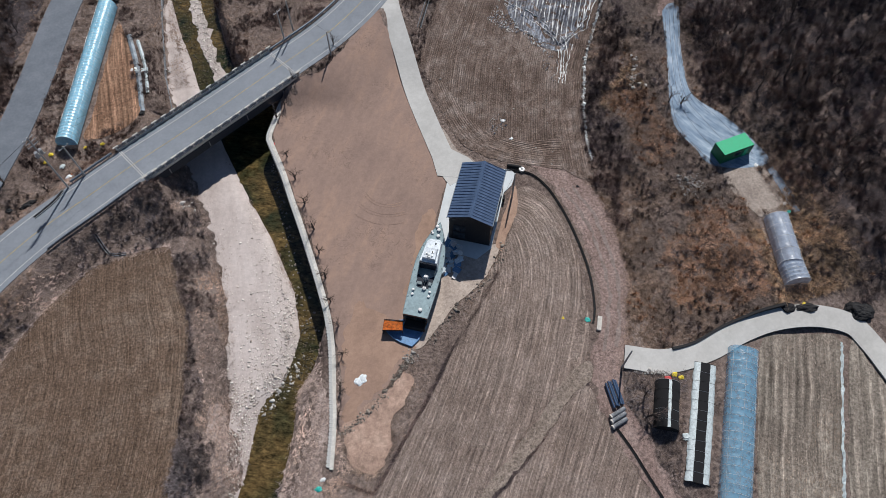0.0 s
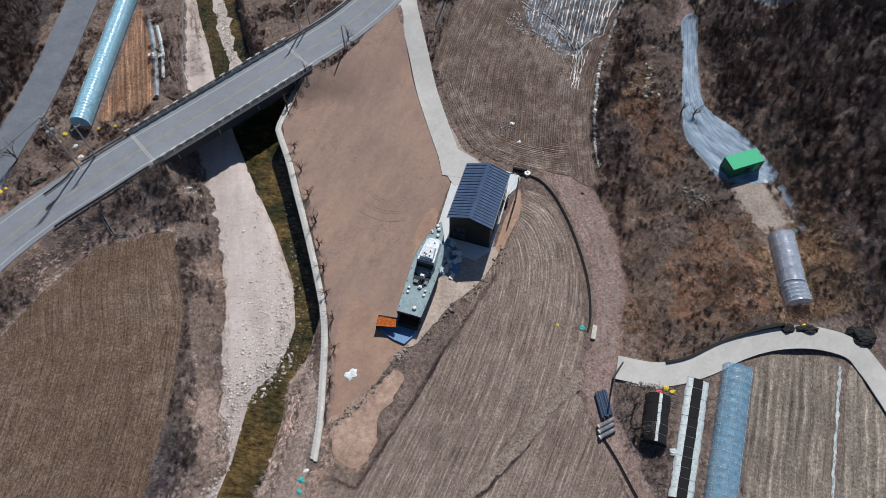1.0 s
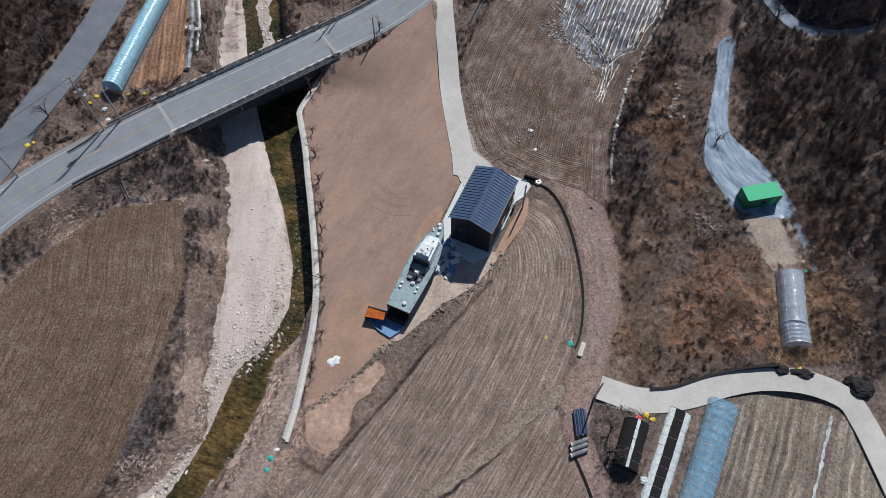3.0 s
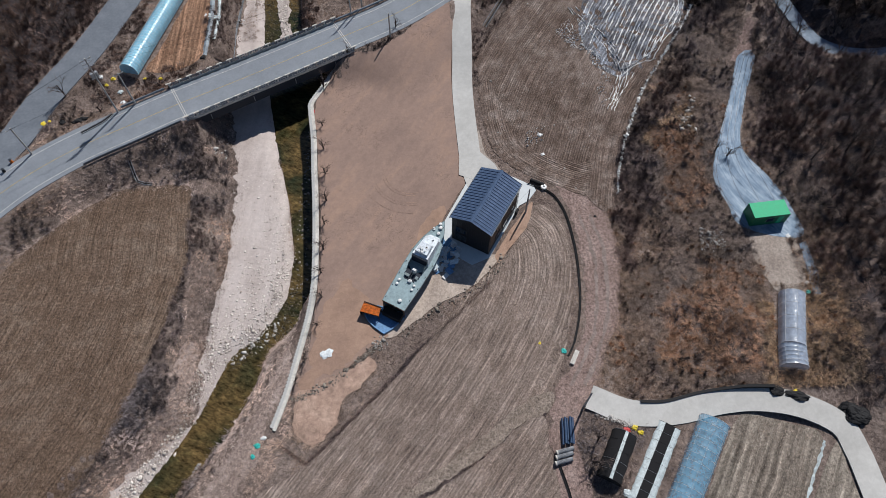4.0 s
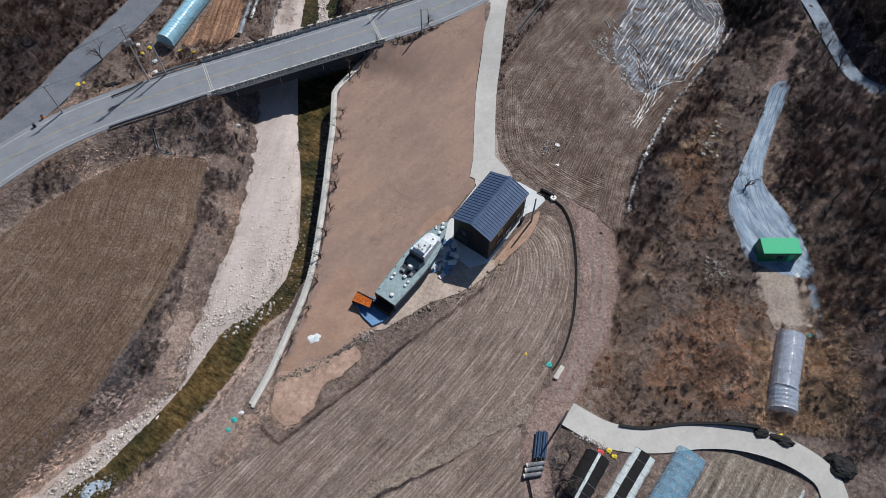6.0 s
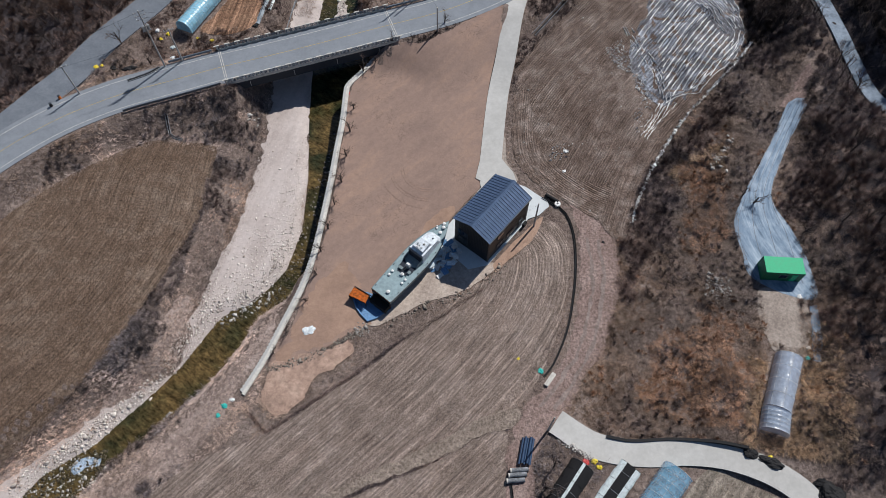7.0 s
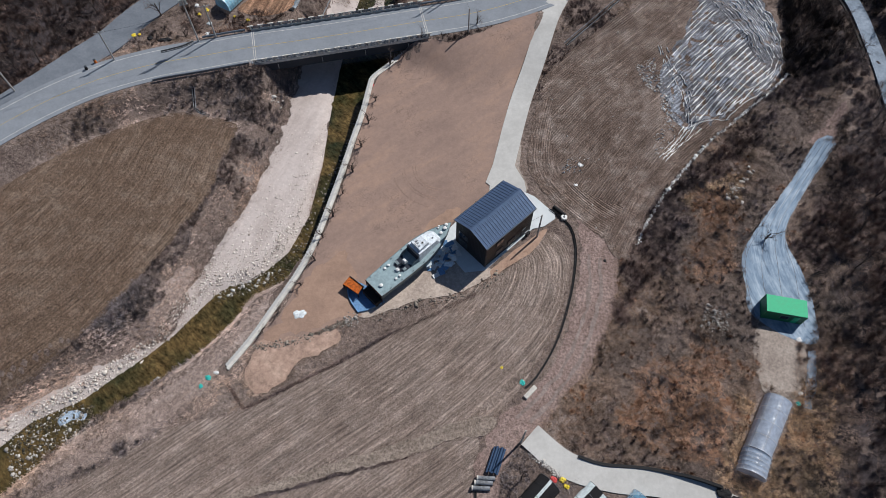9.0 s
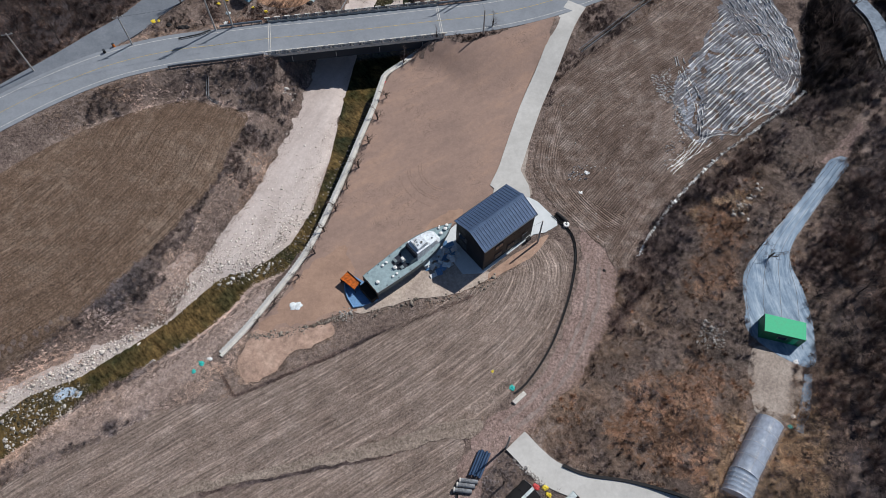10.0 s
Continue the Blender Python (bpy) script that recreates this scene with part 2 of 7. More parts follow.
def tuft_material(name, stops):
    k = Mat(name, 0.9)
    patch = k.ramp(k.noise(0.11, 5, 0.7), [(0.36, 0.62), (0.5, 0.97), (0.64, 1.35)])
    clump = k.ramp(k.noise(1.1, 5, 0.75), [(0.38, 0.55), (0.5, 1.0), (0.62, 1.4)])
    hue = k.mix(k.ramp(k.noise(0.05, 3), [(0.4, 0.0), (0.6, 1.0)]), (0.94, 0.98, 1.06), (1.06, 0.98, 0.92))
    col = k.mix(1.0, k.mix(1.0, k.ramp(k.random(True), stops), patch, "MULTIPLY"), clump, "MULTIPLY")
    k.colour(k.mix(1.0, col, hue, "MULTIPLY"))
    k.b.inputs["Specular IOR Level"].default_value = 0.1
    return k.m


M_TUFT = tuft_material("dry_grass", [(0.0, (0.2, 0.148, 0.12)), (0.5, (0.27, 0.205, 0.168)), (1.0, (0.38, 0.3, 0.245))])
M_TUFT_RED = tuft_material("russet_dry_grass", [(0.0, (0.27, 0.158, 0.108)), (0.5, (0.38, 0.232, 0.155)), (1.0, (0.5, 0.335, 0.23))])
M_TUFT_TAN = tuft_material("tan_dry_grass", [(0.0, (0.36, 0.265, 0.22)), (0.5, (0.48, 0.365, 0.305)), (1.0, (0.62, 0.5, 0.43))])
M_BRUSH = tuft_material("grey_brown_brush", [(0.0, (0.125, 0.1, 0.095)), (0.6, (0.21, 0.172, 0.162)), (1.0, (0.35, 0.295, 0.275))])
M_TUFT_GOLD = tuft_material("golden_dry_grass", [(0.0, (0.29, 0.2, 0.14)), (0.5, (0.42, 0.305, 0.21)), (1.0, (0.56, 0.43, 0.31))])
M_BRUSH_D = tuft_material("purple_brown_brush", [(0.0, (0.1, 0.075, 0.07)), (0.6, (0.165, 0.125, 0.117)), (1.0, (0.27, 0.21, 0.195))])
# Much darker stops than M_UNDER_E, for the deep wood only.
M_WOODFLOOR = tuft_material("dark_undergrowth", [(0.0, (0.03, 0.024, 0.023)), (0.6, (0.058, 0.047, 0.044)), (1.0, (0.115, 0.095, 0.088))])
M_BRUSH_W = tuft_material("brown_brush", [(0.0, (0.068, 0.046, 0.04)), (0.6, (0.125, 0.087, 0.075)), (1.0, (0.23, 0.168, 0.145))])
M_UNDER_E = tuft_material("purple_brown_undergrowth", [(0.0, (0.1, 0.078, 0.072)), (0.6, (0.175, 0.136, 0.127)), (1.0, (0.3, 0.24, 0.22))])
M_BARK = earth("grey_brown_bark", (0.06, 0.045, 0.036), (0.1, 0.075, 0.06), (0.15, 0.12, 0.1), 1.0, 6, 0.02)
M_TWIG = tuft_material("dark_twigs", [(0.0, (0.08, 0.06, 0.052)), (1.0, (0.2, 0.155, 0.135))])


# ---- plan arithmetic ----
def near_line(px, py, line):
    """Distance from points to a polyline."""
    best = np.full(np.shape(px), 1e9)
    for (ax, ay), (bx, by) in zip(line, line[1:]):
        dx, dy = bx - ax, by - ay
        u = np.clip(((px - ax) * dx + (py - ay) * dy) / (dx * dx + dy * dy + 1e-9), 0, 1)
        best = np.minimum(best, np.hypot(px - ax - u * dx, py - ay - u * dy))
    return best


def inside(px, py, poly):
    """Whether points lie in a polygon."""
    odd = np.zeros(np.shape(px), bool)
    for (ax, ay), (bx, by) in zip(poly, poly[1:] + poly[:1]):
        cross = (ay > py) != (by > py)
        odd ^= cross & (px < (bx - ax) * (py - ay) / (by - ay + 1e-12) + ax)
    return odd


def ease(a, b, v):
    u = np.clip((v - a) / (b - a), 0, 1)
    return u * u * (3 - 2 * u)


def vnoise(x, y, f, seed=0):
    """Smooth value noise in -1..1 at plan points (arrays), f cells to the metre."""
    u, v = np.asarray(x, float) * f, np.asarray(y, float) * f
    i, j = np.floor(u), np.floor(v)
    a, b = u - i, v - j
    a, b = a * a * (3 - 2 * a), b * b * (3 - 2 * b)

    def h(p, q):
        r = np.sin(p * 127.1 + q * 311.7 + seed * 74.7) * 43758.5453
        return 2 * (r - np.floor(r)) - 1
    return (h(i, j) * (1 - a) + h(i + 1, j) * a) * (1 - b) + (h(i, j + 1) * (1 - a) + h(i + 1, j + 1) * a) * b


def smooth(line, step=1.0, closed=False):
    """A Catmull-Rom curve through a line, at even steps."""
    p = [Vector(q) for q in line]
    n = len(p)
    out = []
    for i in range(n if closed else n - 1):
        if closed:
            a, b, c, d = p[i - 1], p[i], p[(i + 1) % n], p[(i + 2) % n]
        else:
            a, b, c, d = p[max(i - 1, 0)], p[i], p[i + 1], p[min(i + 2, n - 1)]
        k = max(1, int((c - b).length / step))
        for j in range(k):
            u = j / k
            out.append(0.5 * ((2 * b) + (c - a) * u + (2 * a - 5 * b + 4 * c - d) * u * u + (3 * b - a - 3 * c + d) * u ** 3))
    if not closed:
        out.append(p[-1])
    return [tuple(v) for v in out]


def offset(line, d):
    """A line moved d to its left."""
    out = []
    for i, (x, y) in enumerate(line):
        ax, ay = line[max(i - 1, 0)]
        bx, by = line[min(i + 1, len(line) - 1)]
        l = math.hypot(bx - ax, by - ay) or 1
        out.append((x - (by - ay) / l * d, y + (bx - ax) / l * d))
    return out


def stations(line):
    s = [0.0]
    for a, b in zip(line, line[1:]):
        s.append(s[-1] + math.hypot(b[0] - a[0], b[1] - a[1]))
    return s


ROAD = smooth([(-104, -48), (-97, -26), (-92, -11), (-85.6, 0.1), (-79.4, 9.2), (-72.6, 16.8), (-64, 23.3), (-55, 28.2), (-46.8, 32.6), (-38, 36.8), (-29, 41.3),
               (-20, 46.0), (-9, 51.6), (-3.5, 55.0), (2.5, 59.6), (10, 66.5), (19, 77), (30, 92), (44, 112), (60, 140)], 1.0)
SIDE_ROAD = smooth([(-46, 97), (-55, 81.5), (-62.4, 60), (-66.7, 48.5), (-72.5, 36.5), (-76, 26), (-80.6, 16), (-86, 6), (-91.5, -5)], 1.0)
WALL = smooth([(-17.4, 43.6), (-18.7, 42.2), (-21.1, 37.9), (-23.3, 33.9), (-23.4, 31.6), (-22.75, 25), (-22.5, 18.5), (-22.2, 12.5), (-22.0, 6.5), (-21.9, 0.1), (-22.0, -5.3), (-22.7, -10.7), (-24.3, -17.6), (-25.6, -22.8), (-27.5, -28.4)], 0.8)
GRAVEL_L = [(-37, 112.4), (-37.3, 80), (-39.3, 58.7), (-39.1, 45.5), (-39.1, 36.1), (-37.3, 24.2), (-36.8, 15.2), (-36.9, 6), (-38.1, -2.2), (-39.3, -11.5), (-39.4, -16.5),
            (-38.8, -19.7), (-40.6, -25.3), (-46.6, -31.0), (-50.0, -34.2), (-55.8, -41.1), (-65.9, -53), (-83.2, -73.2)]
BANK_R = [(-25.3, 112.4), (-26.8, 77.9), (-26.8, 66.8), (-26.4, 58.7), (-24.9, 52.6), (-20.4, 45.4), (-18.4, 42.6), (-20.7, 38.1), (-22.9, 33.9), (-23.0, 31.5), (-22.3, 23), (-21.85, 12.9), (-21.6, 4.7), (-21.5, -1), (-21.7, -5.5),
          (-25.7, -10.3), (-29.6, -14.2), (-32, -20.9), (-35.5, -28), (-41, -34.1), (-45.8, -40.4), (-49.5, -46.5), (-54.8, -55.4), (-65.9, -69.2), (-76.1, -81.4)]
RIVER = GRAVEL_L + BANK_R[::-1]
WATER = [(-35.6, 112.4), (-35.5, 82.7), (-35.2, 73.2), (-34.2, 64), (-33.9, 56), (-33, 47.5), (-31.6, 37.7), (-29.6, 26.3), (-27, 14), (-25.7, 3.1), (-26.6, -5.3), (-30.4, -11.8), (-35.1, -15), (-37.1, -19.1), (-38.9, -23.6), (-41.3, -27.7), (-42.9, -30), (-45.8, -34), (-48.6, -38.2),
         (-54.3, -43), (-57.3, -48.4), (-70, -63.1)] + [(x + 0.8, y - 0.6) for x, y in BANK_R[::-1]]

ROAD_P, SIDE_P, WALL_P = ROAD[::5] + ROAD[-1:], SIDE_ROAD[::5] + SIDE_ROAD[-1:], WALL[::5] + WALL[-1:]

UPPER_LANE = smooth([(52, 95), (58, 84), (62.4, 77), (65.2, 73.5), (67.1, 68.3), (69.2, 60.7), (70.9, 51.9), (72.4, 44.6), (74.2, 38.6), (77.6, 35.3), (82.5, 33.7), (88.5, 33.8), (95, 35.9)], 1.0)
UPPER_P = UPPER_LANE[::3]
# level terrace with the container, the cloth and the small greenhouse
FLAT = [(58.5, 40), (50, 20), (46.5, 10), (49, -1), (50.5, -12), (46.5, -24), (47.5, -28), (53, -28), (57.5, -14), (60.8, -4), (60.8, 2), (59, 9), (56, 16), (59.5, 26), (64, 38)]


def ground_z(x, y):
    """Height of the ground at plan points (arrays)."""
    x, y = np.asarray(x, float), np.asarray(y, float)
    z = np.zeros(x.shape)
    # slope on the east side, terraces with the sheds, then the wooded hill
    z += 2.5 * ease(35, 48, x + 0.12 * np.maximum(-y - 20, 0) * -1) * ease(-33, -24, y) + 1.0 * ease(14, 24, x) * (1 - ease(-33, -24, y))
    z += 3.2 * ease(57, 68, x) + 0.30 * np.maximum(x - 68, 0) * ease(-60, -20, y)
    up = near_line(x, y, UPPER_P)
    z += (4.8 - z) * (1 - ease(1.9, 5.0, up))
    # west hillside past the lane
    side = near_line(x, y, SIDE_P)
    west = (x < -60) & (x < -74 + (y - 27) * 0.33)
    z += np.where(west, 0.45 * np.maximum(side - 3.5, 0) * ease(0, 10, side), 0) * ease(-14, 14, y)
    z = np.where(side < 12, z + (2.2 - z) * (1 - ease(4.5, 12, side)), z)
    z += 0.9 * ease(36, 44, y) * (1 - ease(-40, -37, x)) * ease(4.5, 12, side)
    # road bank
    d = near_line(x, y, ROAD_P)
    run = 5.0 + 9.0 * ease(-16, -4, x)
    bank = 2.95 * (1 - ease(4.6, 4.6 + run, d))
    gap = ease(-44, -39.5, x) * (1 - ease(-20.5, -15.6, x))
    z = np.maximum(z, bank * (1 - gap))
    # river channel
    r = near_line(x, y, RIVER + RIVER[:1])
    r = np.where(inside(x, y, RIVER), -r, r)
    right = (near_line(x, y, WALL_P) < 9.0) & (r > -0.5)
    w = np.where(right, 0.4 + 3.8 * (1 - ease(-13, -7, y)), np.where(y > 48, 2.2, 5.5))
    cut = 1 - ease(-0.2, w, r)
    wet = near_line(x, y, WATER + WATER[:1])
    wet = np.where(inside(x, y, WATER), -wet, wet)
    z = z * (1 - cut) + (-5.0 + 1.2 * ease(-1.0, 2.4, wet)) * cut
    rough = ease(30, 36, x) * ease(-27, -23, y) * (1 - ease(-1.5, 0.5, -near_line(x, y, FLAT + FLAT[:1]) * np.where(inside(x, y, FLAT), -1, 1)))
    z += rough * (0.42 * vnoise(x, y, 0.45, 1) + 0.3 * vnoise(x, y, 0.8, 2) + 0.5 * vnoise(x, y, 0.13, 3))
    z += 60 * ease(130, 700, np.hypot(x, y)) * (0.6 + 0.4 * np.sin(np.arctan2(y, x) * 3 + 1))
    return z


def gz(x, y):
    return float(ground_z(np.array([x]), np.array([y]))[0])


def ground_mesh(name, verts, faces, mat, rows=None):
    me = bpy.data.meshes.new(name)
    me.from_pydata(verts, [], faces)
    me.materials.append(mat)
    for p in me.polygons:
        p.use_smooth = True
    if rows is not None:
        for key, values in zip(("row", "along"), rows):
            a = me.attributes.new(key, "FLOAT", "POINT")
            a.data.foreach_set("value", np.asarray(values, dtype=np.float32))
    return new(name, me)


def axis(lo, hi, step, far):
    a = list(np.arange(lo, hi + 0.01, step))
    v, s = hi, step
    out = []
    while v < far:
        s *= 1.35
        v += s
        out.append(v)
    v, s = lo, step
    pre = []
    while v > -far:
        s *= 1.35
        v -= s
        pre.append(v)
    return np.array(pre[::-1] + a + out)


gx, gy = axis(-100, 92, 0.8, 1500), axis(-70, 96, 0.8, 1500)
GX, GY = np.meshgrid(gx, gy)
GZ = ground_z(GX, GY)
nx, ny = len(gx), len(gy)
idx = np.arange(nx * ny).reshape(ny, nx)
quads = np.stack([idx[:-1, :-1], idx[:-1, 1:], idx[1:, 1:], idx[1:, :-1]], -1).reshape(-1, 4)
ground = ground_mesh("ground", np.stack([GX.ravel(), GY.ravel(), GZ.ravel()], -1).tolist(), quads.tolist(), M_GROUND)
tagged(ground, "dry winter grassland and brush of a river valley", "ground", kind="structure")


def ragged(poly, amount, step=0.7):
    """A smoothed outline with an uneven edge."""
    out = []
    for i, (x, y) in enumerate(smooth(poly, step, True)):
        v = noise.noise_vector(Vector((x * 0.35, y * 0.35, 3.1))) + 0.6 * noise.noise_vector(Vector((x * 1.1, y * 1.1, 7.7))) + 0.4 * noise.noise_vector(Vector((x * 2.3, y * 2.3, 1.7)))
        out.append((x + v.x * amount, y + v.y * amount))
    return out


def drape(name, poly, mat, label, category, lift=0.07, step=1.5, edge=0.35, row=None, height=None, sharp=False):
    """A sheet of ground cover laid over the ground inside an outline."""
    from mathutils.geometry import delaunay_2d_cdt
    ring = ragged(poly, edge) if not sharp else [tuple(p) for p in smooth_ring(poly, step)]
    ax = np.array(ring)
    lo, hi = ax.min(0), ax.max(0)
    X, Y = np.meshgrid(np.arange(lo[0], hi[0], step), np.arange(lo[1], hi[1], step))
    X, Y = X.ravel(), Y.ravel()
    ok = inside(X, Y, ring) & (near_line(X, Y, ring + ring[:1]) > step * 0.35)
    pts = ring + list(zip(X[ok].tolist(), Y[ok].tolist()))
    n = len(ring)
    vs, _, fs, *_ = delaunay_2d_cdt([Vector(p) for p in pts], [(i, (i + 1) % n) for i in range(n)], [], 1, 1e-4)
    vx, vy = np.array([v.x for v in vs]), np.array([v.y for v in vs])
    z = (ground_z(vx, vy) if height is None else np.full(vx.shape, height)) + lift
    rows = None if row is None else row(vx, vy)
    ob = ground_mesh(name, list(zip(vx.tolist(), vy.tolist(), z.tolist())), [f if Vector((0, 0, 1)).dot((vs[f[1]] - vs[f[0]]).to_3d().cross((vs[f[2]] - vs[f[0]]).to_3d())) > 0 else f[::-1] for f in fs], mat, rows)
    return tagged(ob, label, category, kind="structure")


def smooth_ring(poly, step):
    out = []
    for a, b in zip(poly, poly[1:] + poly[:1]):
        k = max(1, int(math.hypot(b[0] - a[0], b[1] - a[1]) / step))
        out += [(a[0] + (b[0] - a[0]) * j / k, a[1] + (b[1] - a[1]) * j / k) for j in range(k)]
    return out


# ---- ground covers ----
LOT = [(-17.0, 43.6), (-14.2, 43.4), (-9.6, 44.2), (-3.6, 49.0), (3.4, 55.6), (5.0, 56.6), (5.2, 44.0), (5.0, 17.6), (5.2, 14.0), (0.4, 5.6), (-1.0, 2.2), (-4.1, -4.9), (-8.0, -12.5), (-12.0, -16.4), (-16.1, -19.7),
       (-19.4, -22.3), (-24.2, -24.0), (-21.9, -16.0), (-20.7, -4.1), (-20.4, 2.4), (-20.8, 12.8), (-21.6, 24.2), (-22.2, 32.4), (-19.8, 38.2)]
LOT_S = [(-23.5, -23.2), (-18.1, -20.9), (-12.8, -18.5), (-11.6, -20.1), (-14.2, -22.9), (-17.2, -24.9), (-17.6, -28.1), (-18.9, -29.8), (-21.1, -31.2), (-23.0, -30.0), (-24.2, -27.8), (-23.9, -24.8)]
FIELD_L = [(-43.8, 15.6), (-43.2, 8.6), (-42.7, 0.5), (-43.8, -5.6), (-45.5, -12.5), (-47.4, -18.9), (-50.3, -27), (-55.2, -35.9), (-62, -46), (-78, -62), (-96, -60), (-90, -34), (-80, -10), (-71.1, 3.0), (-65.0, 9.5),
           (-58.5, 14.6), (-53.7, 16.5), (-48.2, 16.3)]
FIELD_C = [(16.8, 7.7), (20.7, 4.4), (21.2, -1.1), (20.6, -8.4), (19.4, -14.3), (17.0, -20.8), (14.6, -25.0), (11.2, -27.2), (-6.8, -38.3), (-24.0, -48.8), (-46.6, -62), (-60, -72), (-46, -54), (-40.2, -48.8),
           (-30.4, -38.6), (-22.0, -34.2), (-13.9, -26.8), (-7.4, -20.7), (-0.4, -12.8), (8.0, -4.2), (13.0, 1.1)]
FIELD_S = [(12.2, -29.0), (13.2, -34.5), (13.9, -40), (14.4, -47), (15, -62), (-30, -64), (-20, -48.6), (-11.2, -43.0), (-3.4, -38.6), (4.2, -34.2)]
FIELD_N = [(9.6, 25.7), (10.6, 20.6), (13.8, 15.8), (22.2, 10.6), (27.1, 8.4), (30.2, 5.6), (31.6, 12.5), (34.6, 21.3), (38.6, 29.3), (43.0, 35.5), (47.6, 42.4), (52.6, 51.3), (53.8, 59.3), (51.4, 66.4), (45, 78), (40, 90), (33, 88),
           (27, 74), (21.5, 62.0), (15.5, 53.0), (9.9, 43.2)]
TRACK_AREA = [(11.6, 17.6), (18.5, 13.2), (21.4, 9.8), (22.5, 5), (22.9, -1), (22.6, -8.5), (21.8, -14), (20.4, -18.6), (17.6, -22.6), (14.6, -26.8), (13.6, -30), (13.6, -36), (14.4, -44), (15.2, -62), (18.8, -62), (17.8, -42), (17.4, -34),
              (18.6, -28.6), (21.4, -25.4), (24.2, -19.6), (27.1, -14.9), (28.8, -6.9), (29.3, -0.7), (28.4, 6.7), (25.6, 9.8), (19.5, 14.6), (14, 19.2)]
FARM_ROAD = smooth([(20.0, -27.0), (25.8, -29.9), (32.2, -30.2), (38.8, -29.2), (44.6, -29.3), (51.0, -31.0), (55.4, -33.8), (56.4, -37.3), (56.7, -41.3), (57, -52), (57, -64)], 1.0)


def row_from(line):
    """Distance from a guide furrow and the way along it, for each point."""
    st = stations(line)

    def rows(x, y):
        best, along = np.full(np.shape(x), 1e9), np.zeros(np.shape(x))
        for (ax, ay), (bx, by), s in zip(line, line[1:], st):
            dx, dy = bx - ax, by - ay
            u = np.clip(((x - ax) * dx + (y - ay) * dy) / (dx * dx + dy * dy + 1e-9), 0, 1)
            d = np.hypot(x - ax - u * dx, y - ay - u * dy)
            hit = d < best
            best, along = np.where(hit, d, best), np.where(hit, s + u * math.hypot(dx, dy), along)
        return best, along
    return rows


def row_angle(deg):
    c, s = math.cos(radians(deg)), math.sin(radians(deg))
    return lambda x, y: (-x * s + y * c, x * c + y * s)


FILM = [(31.5, 49.8), (33.8, 58), (36, 67), (38, 80), (44, 79), (49.7, 70), (53.2, 61), (53.4, 53.5), (51, 47.4), (47.3, 43), (44.2, 39), (38.5, 36.3), (36, 36.8), (33.6, 40), (32, 45)]
FILM_ACROSS = [(42.8, 65.2), (46.2, 59.4), (49.2, 54.2), (52.2, 55.2), (53, 60), (50, 69), (46, 76), (41, 80), (38, 74)]
drape("dirt_lot", LOT, M_LOT, "bare packed brown soil lot beside the river wall", "dirt lot", 0.08)
drape("clay_patch", LOT_S, M_LOT2, "bare orange clay patch below the lot", "bare soil", 0.094, 1.0, 0.6)
drape("sandy_patch", [(9.0, -2.2), (4.6, -7.2), (-1.3, -10.0), (-7.2, -14.2), (-9.6, -15.4), (-11.5, -13.5), (-8.0, -9.0), (-3.5, -2.5), (0.5, 3.5), (6, -1)], M_SAND, "pale sandy soil between the boat and the field", "bare soil", 0.10)
drape("clay_patch", [(-20.0, -9.5), (-16.5, -5.0), (-13.4, -7.6), (-11.4, -12.4), (-10.6, -15.4), (-16, -18.6), (-20.6, -21.4), (-22.6, -22.2), (-21.2, -15.5)], M_LOT3, "orange-brown soil behind the boat", "bare soil", 0.11, 1.0, 1.4)
drape("clay_patch", [(-7.2, -6.0), (-4.5, -1.6), (-1.2, 3.2), (1.2, 7.4), (-0.2, 9.0), (-3.2, 4.6), (-6.6, -2.0), (-8.6, -6.0)], M_LOT3, "orange-brown soil beside the boat and shed", "bare soil", 0.12, 1.0, 0.7)
for k_, r_ in enumerate((4.6, 5.1, 6.6, 7.1, 8.7)):
    arc_ = [(-4.6 + r_ * math.cos(radians(a)), 16.2 + r_ * math.sin(radians(a))) for a in range(186 + 6 * k_, 292 - 5 * k_, 6)]
    drape("wheel_rut", offset(arc_, 0.07) + offset(arc_, -0.07)[::-1], M_LOTRUT, "faint wheel mark curving over the lot", "wheel rut", 0.105, 0.5, 0.05)
drape("path_verge", [(8.2, 25), (9.2, 19.5), (11.6, 15.6), (10.4, 14.8), (8.2, 15.0), (7.7, 17)], M_PALE, "pale trodden soil beside the driveway", "bare soil", 0.14, 0.8, 0.25)
drape("red_verge", [(8.4, -2.2), (14.2, 6.2), (16.4, 8.2), (14.4, 3.2), (11.4, -0.4), (9.0, -3.4)], M_CLAYRED, "orange clay verge beside the shed", "bare soil", 0.12, 1.0, 0.2)
drape("field_1", FIELD_C, M_FIELD, "grey-brown ploughed field with curved furrows", "field", 0.07, 1.0, 0.3,
      row_from(smooth([(9, 12), (16.5, 9.5), (21.4, 4), (22.2, -4), (19.8, -13), (14, -23), (5, -35), (-6, -48), (-24, -70)], 1.5)))
drape("field_2", FIELD_S, M_FIELD, "grey-brown ploughed field beside the farm track", "field", 0.07, 1.3, 0.3, row_angle(50))
drape("field_3", FIELD_L, M_FIELD_L, "wide brown ploughed field above the river", "field", 0.07, 1.2, 0.3,
      row_from(smooth([(-38, 24), (-40.5, 8.6), (-40.4, 0.5), (-41.2, -5.6), (-43.0, -12.5), (-45, -18.9), (-48, -27), (-53, -35.9), (-60, -46), (-76, -62)], 1.5)))
